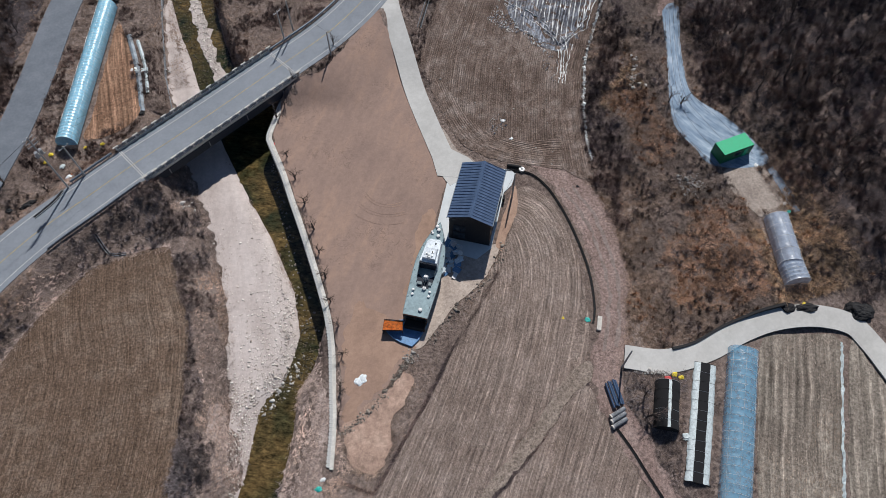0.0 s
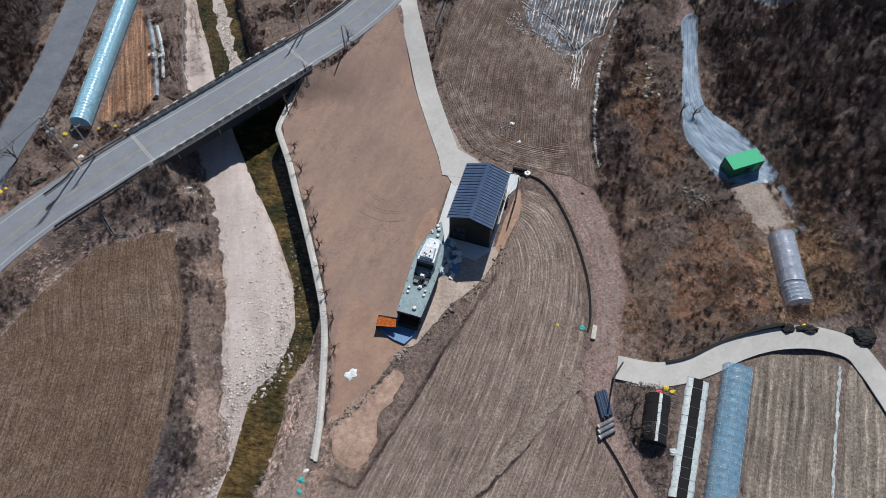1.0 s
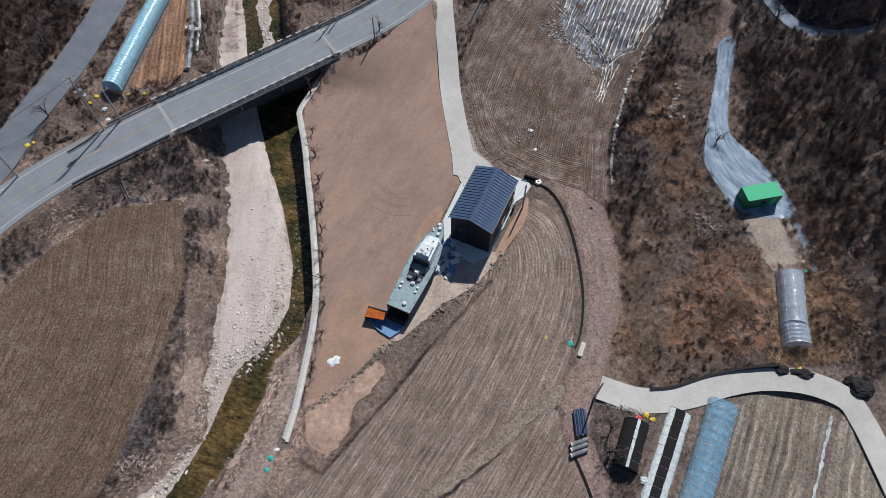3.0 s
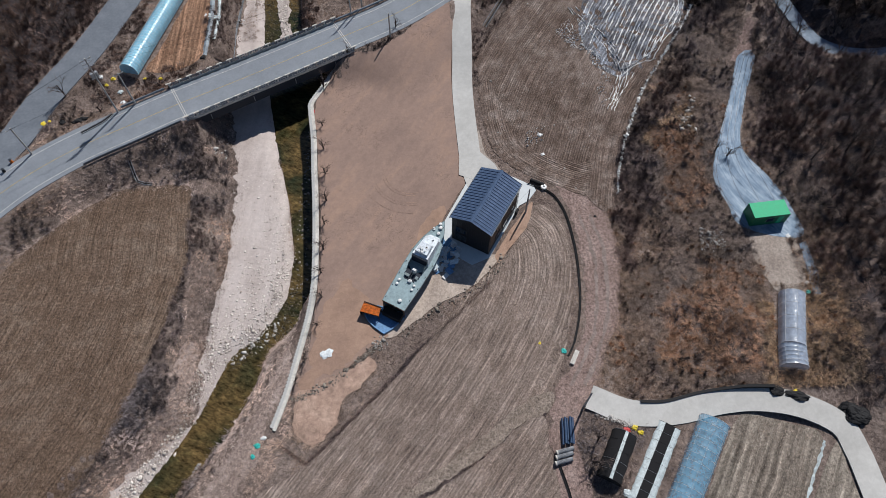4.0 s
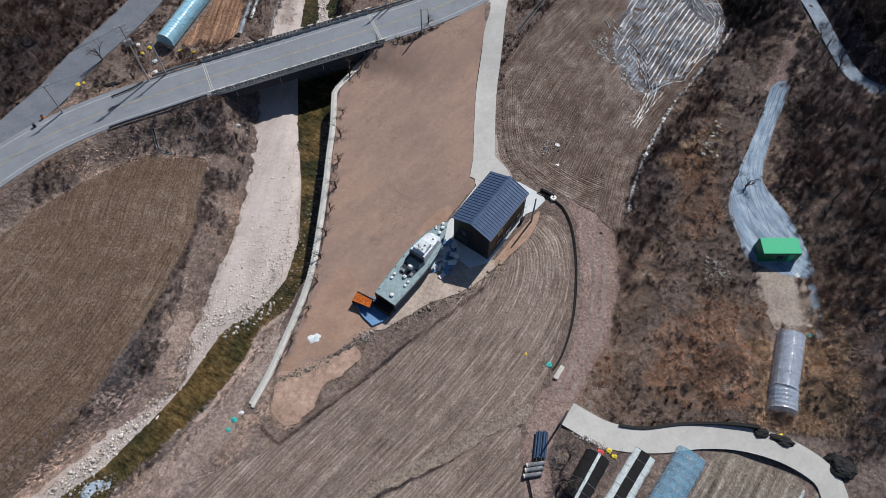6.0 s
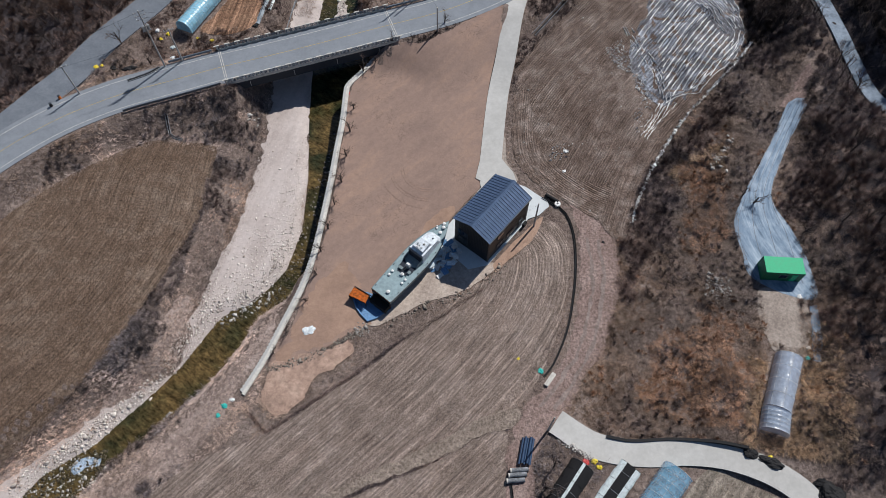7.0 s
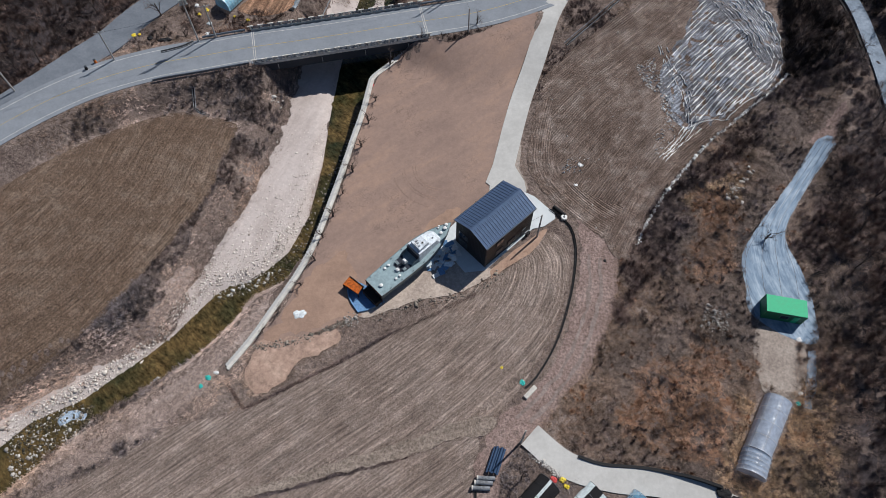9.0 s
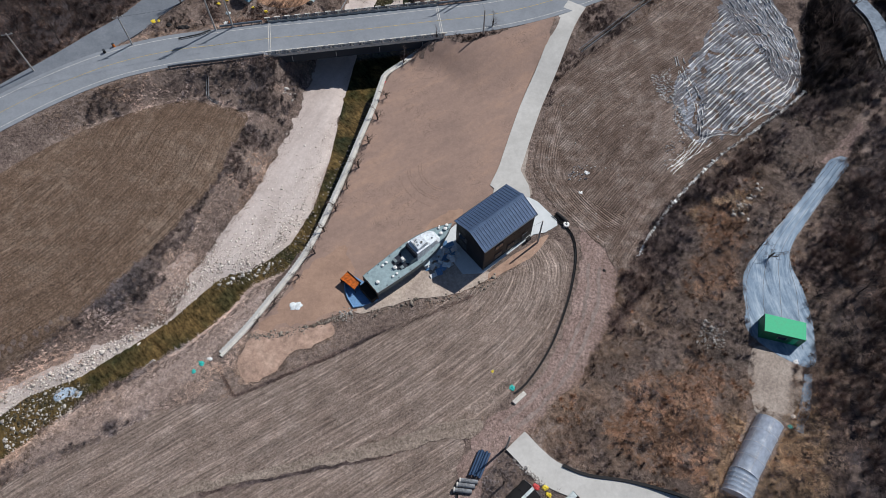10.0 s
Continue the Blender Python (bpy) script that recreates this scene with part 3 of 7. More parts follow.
drape("field_4", FIELD_N, M_FIELD_N, "red-brown ploughed field north of the shed", "field", 0.07, 1.2, 0.3,
      row_from(smooth([(26, -6), (31.6, 7), (35.6, 17), (40, 27), (45, 35), (53, 47), (62, 62), (72, 80)], 1.5)))
drape("dirt_track", TRACK_AREA, M_TRACK, "trodden pinkish dirt track round the field", "dirt track", 0.06, 1.2, 0.7)
for d_ in (0.3, 2.1):
    rut = smooth([(x + d_, y) for x, y in ((23.6, 5), (24.6, -1), (24.4, -8), (23.0, -14.4), (20.8, -19.6), (17.6, -25))], 1.0)
    drape("wheel_rut", offset(rut, 0.28) + offset(rut, -0.28)[::-1], M_RUT, "pale compacted wheel rut along the track", "wheel rut", 0.1, 0.8, 0.45)
drape("gravel_bar", GRAVEL_L[3:-1] + [(-57.3, -48.4), (-54.3, -43), (-49.5, -39.2), (-45.4, -35.5), (-42.2, -31.1), (-41.3, -27.7), (-38.9, -23.6), (-37.1, -19.1), (-35.1, -15), (-30.4, -10.9), (-26.6, -5.3), (-25.7, 3.1), (-27, 14),
                          (-29.6, 26.3), (-31.6, 37.7), (-33.2, 47.5), (-33.9, 54.7), (-33.9, 58.8), (-34.2, 64), (-34.8, 68.5), (-35.2, 73.2), (-35.5, 82.7), (-36.9, 82.6), (-38.0, 73.7), (-38.7, 65.1), (-39.1, 58.7)], M_GRAVEL, "pale pebble bar along the river", "gravel bar", 0.12, 1.2, 0.8)
drape("gravel_bar", [(-32.4, 88), (-32.2, 81.6), (-31.8, 73.9), (-31.8, 68.4), (-31.5, 63.1), (-30.7, 57.7), (-29.4, 53.4), (-28.4, 54.8), (-28.6, 57.8), (-29.1, 63.1), (-29.2, 69.3), (-29.6, 75), (-29.9, 80.8), (-30, 88)], M_GRAVEL, "pale gravel island in the stream", "gravel bar", 0.64, 0.8, 0.8)
drape("river_water", [(-38, 112.4), (-38.1, 61.7), (-39, 45.5), (-37.5, 21.1), (-38.5, -9.3), (-44.6, -26.6), (-58.8, -46.9), (-83.2, -75.3), (-73, -82.4), (-52.7, -56), (-43.6, -41.8), (-33.5, -29.6), (-29.9, -21.5), (-27.4, -14.9), (-23.6, -11), (-21.6, -7),
                      (-22.2, 13), (-23.0, 30), (-20, 42), (-24.3, 56.6), (-26.4, 67.8), (-25.3, 112.4)], M_WATER, "shallow olive-green river water", "water", 0.0, 2.0, 0.0, height=-4.55)
drape("farm_field", [(40.7, -32.0), (44.5, -31.8), (49.0, -33.4), (52.2, -36.0), (45, -46.5), (38.1, -57), (33, -66), (20, -66), (27.9, -51.6)], M_FIELD_R, "dry stubble field with pale rows", "field", 0.07, 1.3, 0.2, row_angle(56.5))
drape("farm_field", [(53.4, -36.6), (54.4, -39.9), (54.6, -44.4), (54.8, -66), (34, -66), (39.6, -56.2)], M_FIELD_R, "dry grassy field strip beside the farm road", "field", 0.07, 1.3, 0.2, row_angle(56.5))
drape("red_field", [(-46.7, 71.1), (-45.2, 68.8), (-44.6, 46.8), (-54.6, 43.2), (-52.6, 50.8)], M_ORANGE, "red-brown furrowed vegetable plot", "field", 0.08, 1.0, 0.2, row_angle(88))
drape("grass_bank", [(-26.5, -13.5), (-29.6, -16.5), (-31.8, -22.0), (-34.6, -28.0), (-39.6, -34.0), (-45.2, -40.5), (-47.6, -45.6), (-51.5, -53.5), (-60, -66), (-52, -62), (-48.1, -55.1), (-44.4, -52.3), (-39.7, -46.5), (-33.8, -40.7), (-31.3, -36.7), (-29.1, -32.7),
                     (-27.6, -28.0), (-26.6, -24.4), (-24.6, -18.0)], M_MATTED, "flattened pinkish dry grass on the river bank", "grass bank", 0.06, 1.0, 0.7)
drape("grass_bank", [(-40.0, -14.0), (-40.6, -19), (-42.2, -26), (-47.2, -34), (-54.8, -41.4), (-65, -52.6), (-67, -51.5), (-57.5, -41), (-50, -33.4), (-45.0, -25.6), (-43.2, -18), (-41.6, -13)], M_MATTED, "flattened pinkish dry grass on the river bank", "grass bank", 0.06, 1.0, 0.7)
drape("trodden_path", [(14.6, -25.9), (11.5, -26.6), (8.8, -28), (2.3, -32.5), (-6.4, -37.9), (-16.4, -43.9), (-34, -55), (-34.5, -57.5), (-20, -47.6), (-11.2, -42.4), (-3, -37.8), (4.4, -33.8), (10, -30), (13.6, -28.6)], M_PATH, "pale trodden path between two fields", "dirt path", 0.11, 1.0, 0.45)
drape("dirt_track", [(58.6, 35.8), (60.4, 39.4), (62.8, 44.6), (64.2, 44.2), (62.6, 39.2), (61.2, 36.4)], M_TRACK, "bare tan track beyond the ground cloth", "dirt track", 0.08, 1.0, 0.6)
drape("river_rapids", [(-50.7, -41), (-48.9, -39.8), (-46.9, -39.6), (-46.6, -41), (-48.3, -41.2), (-49.9, -42.4)], M_FOAM, "white broken water over the stones", "water", 0.0, 0.5, 0.5, height=-4.53)
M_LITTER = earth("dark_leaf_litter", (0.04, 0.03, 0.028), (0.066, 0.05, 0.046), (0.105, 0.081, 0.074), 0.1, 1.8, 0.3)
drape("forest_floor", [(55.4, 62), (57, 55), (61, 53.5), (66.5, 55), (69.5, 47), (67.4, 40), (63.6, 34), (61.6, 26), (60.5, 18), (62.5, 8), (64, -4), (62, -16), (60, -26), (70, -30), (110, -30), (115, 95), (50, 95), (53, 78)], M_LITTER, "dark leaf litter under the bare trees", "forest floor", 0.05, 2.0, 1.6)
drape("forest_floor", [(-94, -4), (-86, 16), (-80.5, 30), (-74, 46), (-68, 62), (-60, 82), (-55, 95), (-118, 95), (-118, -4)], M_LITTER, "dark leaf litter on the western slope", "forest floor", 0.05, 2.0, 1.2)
drape("bare_pad", [(50.6, -3.0), (57.6, -2.5), (57.1, -11.8), (51.7, -12.2)], M_PALE, "bare trampled soil behind the container", "bare soil", 0.08, 1.0, 0.4)
drape("field_headland", [(30.2, 5.8), (34.6, 21.2), (38.6, 29.2), (43.0, 35.4), (48.2, 43.2), (46.4, 45.4), (39.4, 37), (34.6, 30.5), (30.6, 22), (27.2, 12.6), (25.6, 9.4)], M_FIELD_N, "ploughed headland with furrows along the field edge", "field", 0.14, 1.0, 0.25,
      row_from(smooth([(30.2, 5.8), (34.6, 21.2), (38.6, 29.2), (43.0, 35.4), (48.2, 43.2)], 1.5)))
drape("field_headland", [(10.2, 21.5), (13.8, 16.0), (22.2, 10.8), (26.5, 9.0), (29.0, 15.5), (24, 16.5), (17, 20.5), (13.2, 27.5), (12.4, 36), (10.4, 36)], M_FIELD_N, "ploughed headland with furrows round the field corner", "field", 0.1, 1.0, 0.4,
      row_from(smooth([(9.8, 40), (10.0, 26), (11.5, 19.5), (15.5, 14.8), (22.2, 10.4), (30, 7.4)], 1.5)))
drape("field_headland", [(-48.4, 16.2), (-43.9, 15.6), (-43.3, 8.6), (-42.8, 0.5), (-43.9, -5.6), (-45.6, -12.5), (-47.5, -18.9), (-50.4, -27), (-53.6, -25.6), (-50.4, -17.2), (-48.4, -10.6), (-46.9, -4.6), (-45.9, 1.6), (-46.6, 8.4), (-47.8, 13.6)], M_FIELD_L,
      "ploughed headland along the river side of the field", "field", 0.1, 1.0, 0.3, row_from(smooth([(-43.6, 16), (-43.2, 8.6), (-42.7, 0.5), (-43.8, -5.6), (-45.5, -12.5), (-47.4, -18.9), (-50.3, -27)], 1.5)))
drape("mulched_bed", FILM, M_MULCHBED, "field beds under torn grey plastic film", "field", 0.12, 1.0, 1.0, row_angle(57))
drape("mulched_bed", FILM_ACROSS, M_MULCHBED, "field beds under grey film laid across the slope", "field", 0.16, 1.0, 0.6, row_angle(120))


def part(name, bm, material, parent=None, label=""):
    """Links a bmesh as one mesh object under a thing or a part."""
    me = bpy.data.meshes.new(name)
    bmesh.ops.recalc_face_normals(bm, faces=bm.faces)
    bm.to_mesh(me)
    bm.free()
    me.materials.append(material)
    ob = new(name, me)
    if parent:
        ob.parent = parent
    if label:
        tagged(ob, label)
    return ob


def again(ob, name, m, parent):
    """Another object on the same mesh."""
    o = new(name, ob.data)
    o.parent = parent
    o.matrix_basis = m
    return o


def thing(name, m, label, category, group="", kind=""):
    ob = new(name)
    ob.matrix_world = m
    ob.empty_display_size = 0.3
    return tagged(ob, label, category, group, kind)


def box(bm, x0, x1, y0, y1, z0, z1, bevel=0.0):
    r = bmesh.ops.create_cube(bm, size=1.0)
    vs = r["verts"]
    for v in vs:
        v.co = Vector((x0 + (v.co.x + 0.5) * (x1 - x0), y0 + (v.co.y + 0.5) * (y1 - y0), z0 + (v.co.z + 0.5) * (z1 - z0)))
    if bevel:
        es = list({e for v in vs for e in v.link_edges})
        bmesh.ops.bevel(bm, geom=es, offset=bevel, segments=1, affect="EDGES")
    return bm


def boxm(*a, bevel=0.0):
    return box(bmesh.new(), *a, bevel=bevel)


def tube(bm, a, b, r0, r1=None, sides=8, cap=True):
    a, b = Vector(a), Vector(b)
    r1 = r0 if r1 is None else r1
    q = (b - a).to_track_quat("Z", "Y")
    rings = []
    for c, r in ((a, r0), (b, r1)):
        rings.append([bm.verts.new(c + q @ Vector((math.cos(t) * r, math.sin(t) * r, 0))) for t in (2 * math.pi * i / sides for i in range(sides))])
    for i in range(sides):
        j = (i + 1) % sides
        bm.faces.new((rings[0][i], rings[0][j], rings[1][j], rings[1][i]))
    if cap:
        bm.faces.new(rings[0][::-1])
        bm.faces.new(rings[1])
    return bm


def tubem(a, b, r0, r1=None, sides=8):
    return tube(bmesh.new(), a, b, r0, r1, sides)


def strip(line, half_l, half_r, z, thick, mat, name, label, category, kind="structure", follow=0.0):
    """A slab of road along a line; z is a number or a function of the station."""
    bm = bmesh.new()
    L, R = offset(line, half_l), offset(line, -half_r)
    prev = None
    if follow:
        level = [max(gz(*line[i]), gz(*L[i]), gz(*R[i])) for i in range(len(line))]
        level = [sum(level[max(0, i - 4):i + 5]) / len(level[max(0, i - 4):i + 5]) + follow for i in range(len(line))]
        level = [min(v, 3.0) if p[0] < -60 else v for v, p in zip(level, line)]
    for i, (l, r) in enumerate(zip(L, R)):
        zl = zr = level[i] if follow else z
        ring = [bm.verts.new((*l, zl)), bm.verts.new((*r, zr)), bm.verts.new((*r, zr - thick)), bm.verts.new((*l, zl - thick))]
        if prev:
            for a in range(4):
                b = (a + 1) % 4
                bm.faces.new((prev[a], prev[b], ring[b], ring[a]))
        else:
            bm.faces.new(ring)
        prev = ring
    bm.faces.new(prev[::-1])
    ob = part(name, bm, mat)
    return tagged(ob, label, category, kind=kind)


# ---- roads ----
road = strip(ROAD, 4.3, 4.3, 3.05, 0.3, M_ASPHALT, "road", "two-lane grey asphalt road with painted lines", "road")
strip(SIDE_ROAD, 3.3, 3.3, 0, 0.25, M_ASPHALT2, "lane", "old grey asphalt lane joining the road", "road", follow=0.16)


def line_paint(name, line, d, w, mat, lo, hi, label, dash=None):
    s = stations(line)
    keep = [i for i in range(len(line)) if lo <= s[i] <= hi]
    c = offset(line, d)
    L, R = offset(line, d + w / 2), offset(line, d - w / 2)
    bm = bmesh.new()
    pairs = [(bm.verts.new((*L[i], 3.056)), bm.verts.new((*R[i], 3.056))) for i in keep]
    for (a, b), (e, f) in zip(pairs, pairs[1:]):
        bm.faces.new((a, b, f, e))
    part(name, bm, mat, road, label)


line_paint("centre_line", ROAD, 0.0, 0.12, M_YELLOWLINE, 0, 400, "yellow centre line")
line_paint("edge_line", ROAD, 3.35, 0.13, M_WHITELINE, 0, 400, "white edge line")
line_paint("edge_line", ROAD, -3.35, 0.13, M_WHITELINE, 0, 400, "white edge line")
strip(UPPER_LANE, 1.5, 1.5, 0, 0.2, M_LANE, "forest_lane", "narrow grey concrete lane through the wood", "lane", follow=0.3)
PATHWAY = [(7.2, 12.6), (6.4, 16.0), (6.2, 22), (6.2, 34.4), (6.9, 44.0), (7.6, 55.4), (8.6, 61)]
strip(smooth(PATHWAY, 1.5), 1.95, 1.95, 0, 0.2, M_CONC, "concrete_path", "pale concrete driveway from the road to the shed", "driveway", follow=0.2)
bm = bmesh.new()
ring = [(3.9, 14.9), (4.3, 19.2), (8.1, 19.8), (10.5, 16.9), (11.3, 14.8), (8.2, 12.8)]
lo, hi = [bm.verts.new((*p, 0.0)) for p in ring], [bm.verts.new((*p, 0.225)) for p in ring]
for i in range(6):
    bm.faces.new((lo[i], lo[(i + 1) % 6], hi[(i + 1) % 6], hi[i]))
bm.faces.new(hi)
bm.faces.new(lo[::-1])
tagged(part("driveway_apron", bm, M_CONC), "pale concrete flare where the driveway meets the shed", "driveway", kind="structure")
strip(FARM_ROAD, 1.9, 1.9, 0, 0.2, M_CONC, "farm_road", "pale concrete farm road curving round the fields", "farm road", follow=0.2)


# ---- bridge ----
def at_station(line, s, st=None):
    st = st or stations(line)
    i = max(0, min(len(line) - 2, int(np.searchsorted(st, s)) - 1))
    u = (s - st[i]) / (st[i + 1] - st[i])
    a, b = line[i], line[i + 1]
    return a[0] + (b[0] - a[0]) * u, a[1] + (b[1] - a[1]) * u, math.degrees(math.atan2(b[1] - a[1], b[0] - a[0]))


ROAD_S = stations(ROAD)


def road_s(x, y):
    return ROAD_S[int(np.argmin([(a - x) ** 2 + (b - y) ** 2 for a, b in ROAD]))]


def build_bridge():
    s0, s1 = road_s(-47.0, 32.5), road_s(-16.6, 47.8)
    x0, y0, _ = at_station(ROAD, s0, ROAD_S)
    x1, y1, _ = at_station(ROAD, s1, ROAD_S)
    ang = math.degrees(math.atan2(y1 - y0, x1 - x0))
    n = math.hypot(x1 - x0, y1 - y0)
    b = thing("road_bridge", pose(x0, y0, 0, 0, 0, ang), "concrete road bridge with open railings over the river", "bridge")
    part("deck", boxm(0, n, -4.75, 4.75, 2.25, 2.74, bevel=0.03), M_NAVYDECK, b)
    for y in (-4.35, -1.5, 1.5, 4.35):
        part("girder", boxm(0.0, n, y - 0.3, y + 0.3, 0.75, 2.25, bevel=0.03), M_NAVYDECK, b, "dark navy girder")
    for x in (-0.7, n - 0.5):
        part("abutment", boxm(x, x + 1.2, -4.7, 4.7, -5.2, 2.25, bevel=0.04), M_CONC_G, b)
    for y in (-4.58, 4.58):
        part("kerb", boxm(0, n, y - 0.22, y + 0.22, 2.74, 3.3, bevel=0.03), M_CONC_W, b)
    for x in (0.0, 0.36, n - 0.36, n):
        part("expansion_joint", boxm(x - 0.05, x + 0.05, -4.3, 4.3, 3.045, 3.056), M_CONC_W, b, "pale expansion joint strip")
    count = int(n / 2.0)
    post = rail = None
    for y in (-4.6, 4.6):
        for i in range(count + 1):
            m = pose(i * n / count, y, 3.3)
            if post is None:
                bm = boxm(-0.14, 0.14, -0.14, 0.14, 0, 0.7, bevel=0.02)
                box(bm, -0.56, 0.56, -0.13, 0.13, 0.7, 0.88, bevel=0.03)
                post = part("post", bm, M_CONC_W, b)
                post.matrix_basis = m
            else:
                again(post, "post", m, b)
            if i < count:
                if rail is None:
                    bm = bmesh.new()
                    for z in (0.08, 0.32, 0.56):
                        box(bm, 0.15, n / count - 0.15, -0.06, 0.06, z, z + 0.12, bevel=0.015)
                    rail = part("rail_panel", bm, M_RAIL, b, "three dark blue steel rails")
                    rail.matrix_basis = m
                else:
                    again(rail, "rail_panel", m, b)
    # drain pipes on the south face
    for i in range(4):
        part("drain_pipe", tubem((n * (i + 0.5) / 4, -4.8, 2.4), (n * (i + 0.5) / 4, -4.8, 1.2), 0.07), M_STEEL, b)


M_CONC_G = earth("grey_bridge_concrete", (0.16, 0.155, 0.15), (0.22, 0.215, 0.205), (0.28, 0.27, 0.26), 0.2, 2, 0.01, 0.85)
M_CONC_W = earth("pale_bridge_concrete", (0.5, 0.48, 0.44), (0.57, 0.55, 0.51), (0.64, 0.62, 0.58), 0.3, 2, 0.01, 0.8, grain=0.35, plain=True)
# Deck and girders: much darker than the bridge's other concrete.
M_NAVYDECK = paint("dark_navy_deck", (0.025, 0.032, 0.045), 0.7)
M_RAIL = paint("dark_blue_rail_paint", (0.06, 0.075, 0.1), 0.5, 0.2)
build_bridge()


def guard_rail(points, z, label):
    line = smooth(points, 1.0)
    x, y = line[0]
    g = thing("guard_rail", pose(x, y, z), label, "guard rail")
    bm = bmesh.new()
    prof = [(0.08, 0.4), (0.16, 0.48), (0.08, 0.58), (0.16, 0.7), (0.08, 0.78), (-0.12, 0.78), (-0.12, 0.4)]
    prev = None
    lines = [offset(line, d) for d, _ in prof]
    for i in range(len(line)):
        ring = [bm.verts.new((lines[j][i][0] - x, lines[j][i][1] - y, prof[j][1])) for j in range(len(prof))]
        if prev:
            for j in range(len(prof)):
                k = (j + 1) % len(prof)
                bm.faces.new((prev[j], prev[k], ring[k], ring[j]))
        prev = ring
    part("rail_beam", bm, M_RAIL_B, g)
    post = None
    st = stations(line)
    s = 0.2
    while s < st[-1]:
        px, py, a = at_station(line, s, st)
        m = pose(px - x, py - y, 0, 0, 0, a)
        if post is None:
            post = part("post", tubem((0, -0.08, -0.6), (0, -0.08, 0.8), 0.06), M_RAIL_B, g)
            post.matrix_basis = m
        else:
            again(post, "post", m, g)
        s += 2.0


M_RAIL_B = paint("blue_grey_galvanised_rail", (0.16, 0.19, 0.23), 0.45, 0.5)
seg = [p for p, s in zip(ROAD, ROAD_S) if road_s(-64, 23.3) <= s <= road_s(-47.6, 32.4)]
guard_rail(offset(seg, -4.5), 2.95, "galvanised steel guard rail on the road bank")
seg = [p for p, s in zip(ROAD, ROAD_S) if road_s(-55, 28.2) <= s <= road_s(-47.6, 32.4)]
guard_rail(offset(seg, 4.5), 2.95, "galvanised steel guard rail on the road bank")
seg = [p for p, s in zip(ROAD, ROAD_S) if road_s(-16.2, 48.4) <= s <= road_s(4, 61)]
guard_rail(offset(seg, 4.5), 2.95, "galvanised steel guard rail on the outer bend")


# ---- river wall ----
def build_wall():
    w = thing("river_wall", pose(0, 0, 0), "upright concrete block retaining wall with a scalloped top and pale coping", "retaining wall", kind="structure")
    bm = bmesh.new()
    prev = None
    L, R = offset(WALL, 0.58), offset(WALL, 1.12)
    for l, r in zip(L, R):
        ring = [bm.verts.new((*l, 0.28)), bm.verts.new((*r, 0.29)), bm.verts.new((*r, -0.2)), bm.verts.new((*l, -0.2))]
        if prev:
            for a in range(4):
                bm.faces.new((prev[a], prev[(a + 1) % 4], ring[(a + 1) % 4], ring[a]))
        else:
            bm.faces.new(ring)
        prev = ring
    bm.faces.new(prev[::-1])
    part("coping", bm, M_CONC_W, w, "pale concrete strip along the wall top")
    # courses of half-round faced blocks
    bm = bmesh.new()
    n = 7
    for j in range(n):
        a = math.pi * j / (n - 1)
        bm.verts.new((-0.275 + 0.55 * j / (n - 1), -0.2 * math.sin(a), 0))
    low = list(bm.verts)
    low += [bm.verts.new((0.275, 0.42, 0)), bm.verts.new((-0.275, 0.42, 0))]
    top = [bm.verts.new((v.co.x, v.co.y, 0.48)) for v in low]
    k = len(low)
    for i in range(k):
        bm.faces.new((low[i], low[(i + 1) % k], top[(i + 1) % k], top[i]))
    bm.faces.new(top)
    bm.faces.new(low[::-1])
    first = None
    st = stations(WALL)
    for course in range(11):
        s = 0.3
        line = offset(WALL, 0.2)
        sl = stations(line)
        made = 0
        while s < sl[-1] - 0.4:
            x, y, a = at_station(line, s, sl)
            m = pose(x, y, -0.22 - 0.49 * course, 0, 0, a)
            if first is None:
                first = part("block", bm, M_BLOCK, w)
                first.matrix_basis = m
            elif course < 2:
                again(first, "block", m, w)
            else:
                rest.append(m)
            s += 0.57
    me = first.data
    vs, fs = [], []
    for m in rest:
        o = len(vs)
        vs += [tuple(m @ v.co) for v in me.vertices]
        fs += [[i + o for i in p.vertices] for p in me.polygons]
    ob = ground_mesh("lower_courses", vs, fs, M_BLOCK)
    for p in ob.data.polygons:
        p.use_smooth = False
    ob.parent = w
    tagged(ob, "lower courses of grey wall blocks", kind="stuff")


rest = []
M_BLOCK = earth("grey_wall_block", (0.42, 0.42, 0.41), (0.5, 0.5, 0.49), (0.58, 0.57, 0.56), 0.4, 3, 0.02, 0.9, grain=0.3, plain=True)
build_wall()


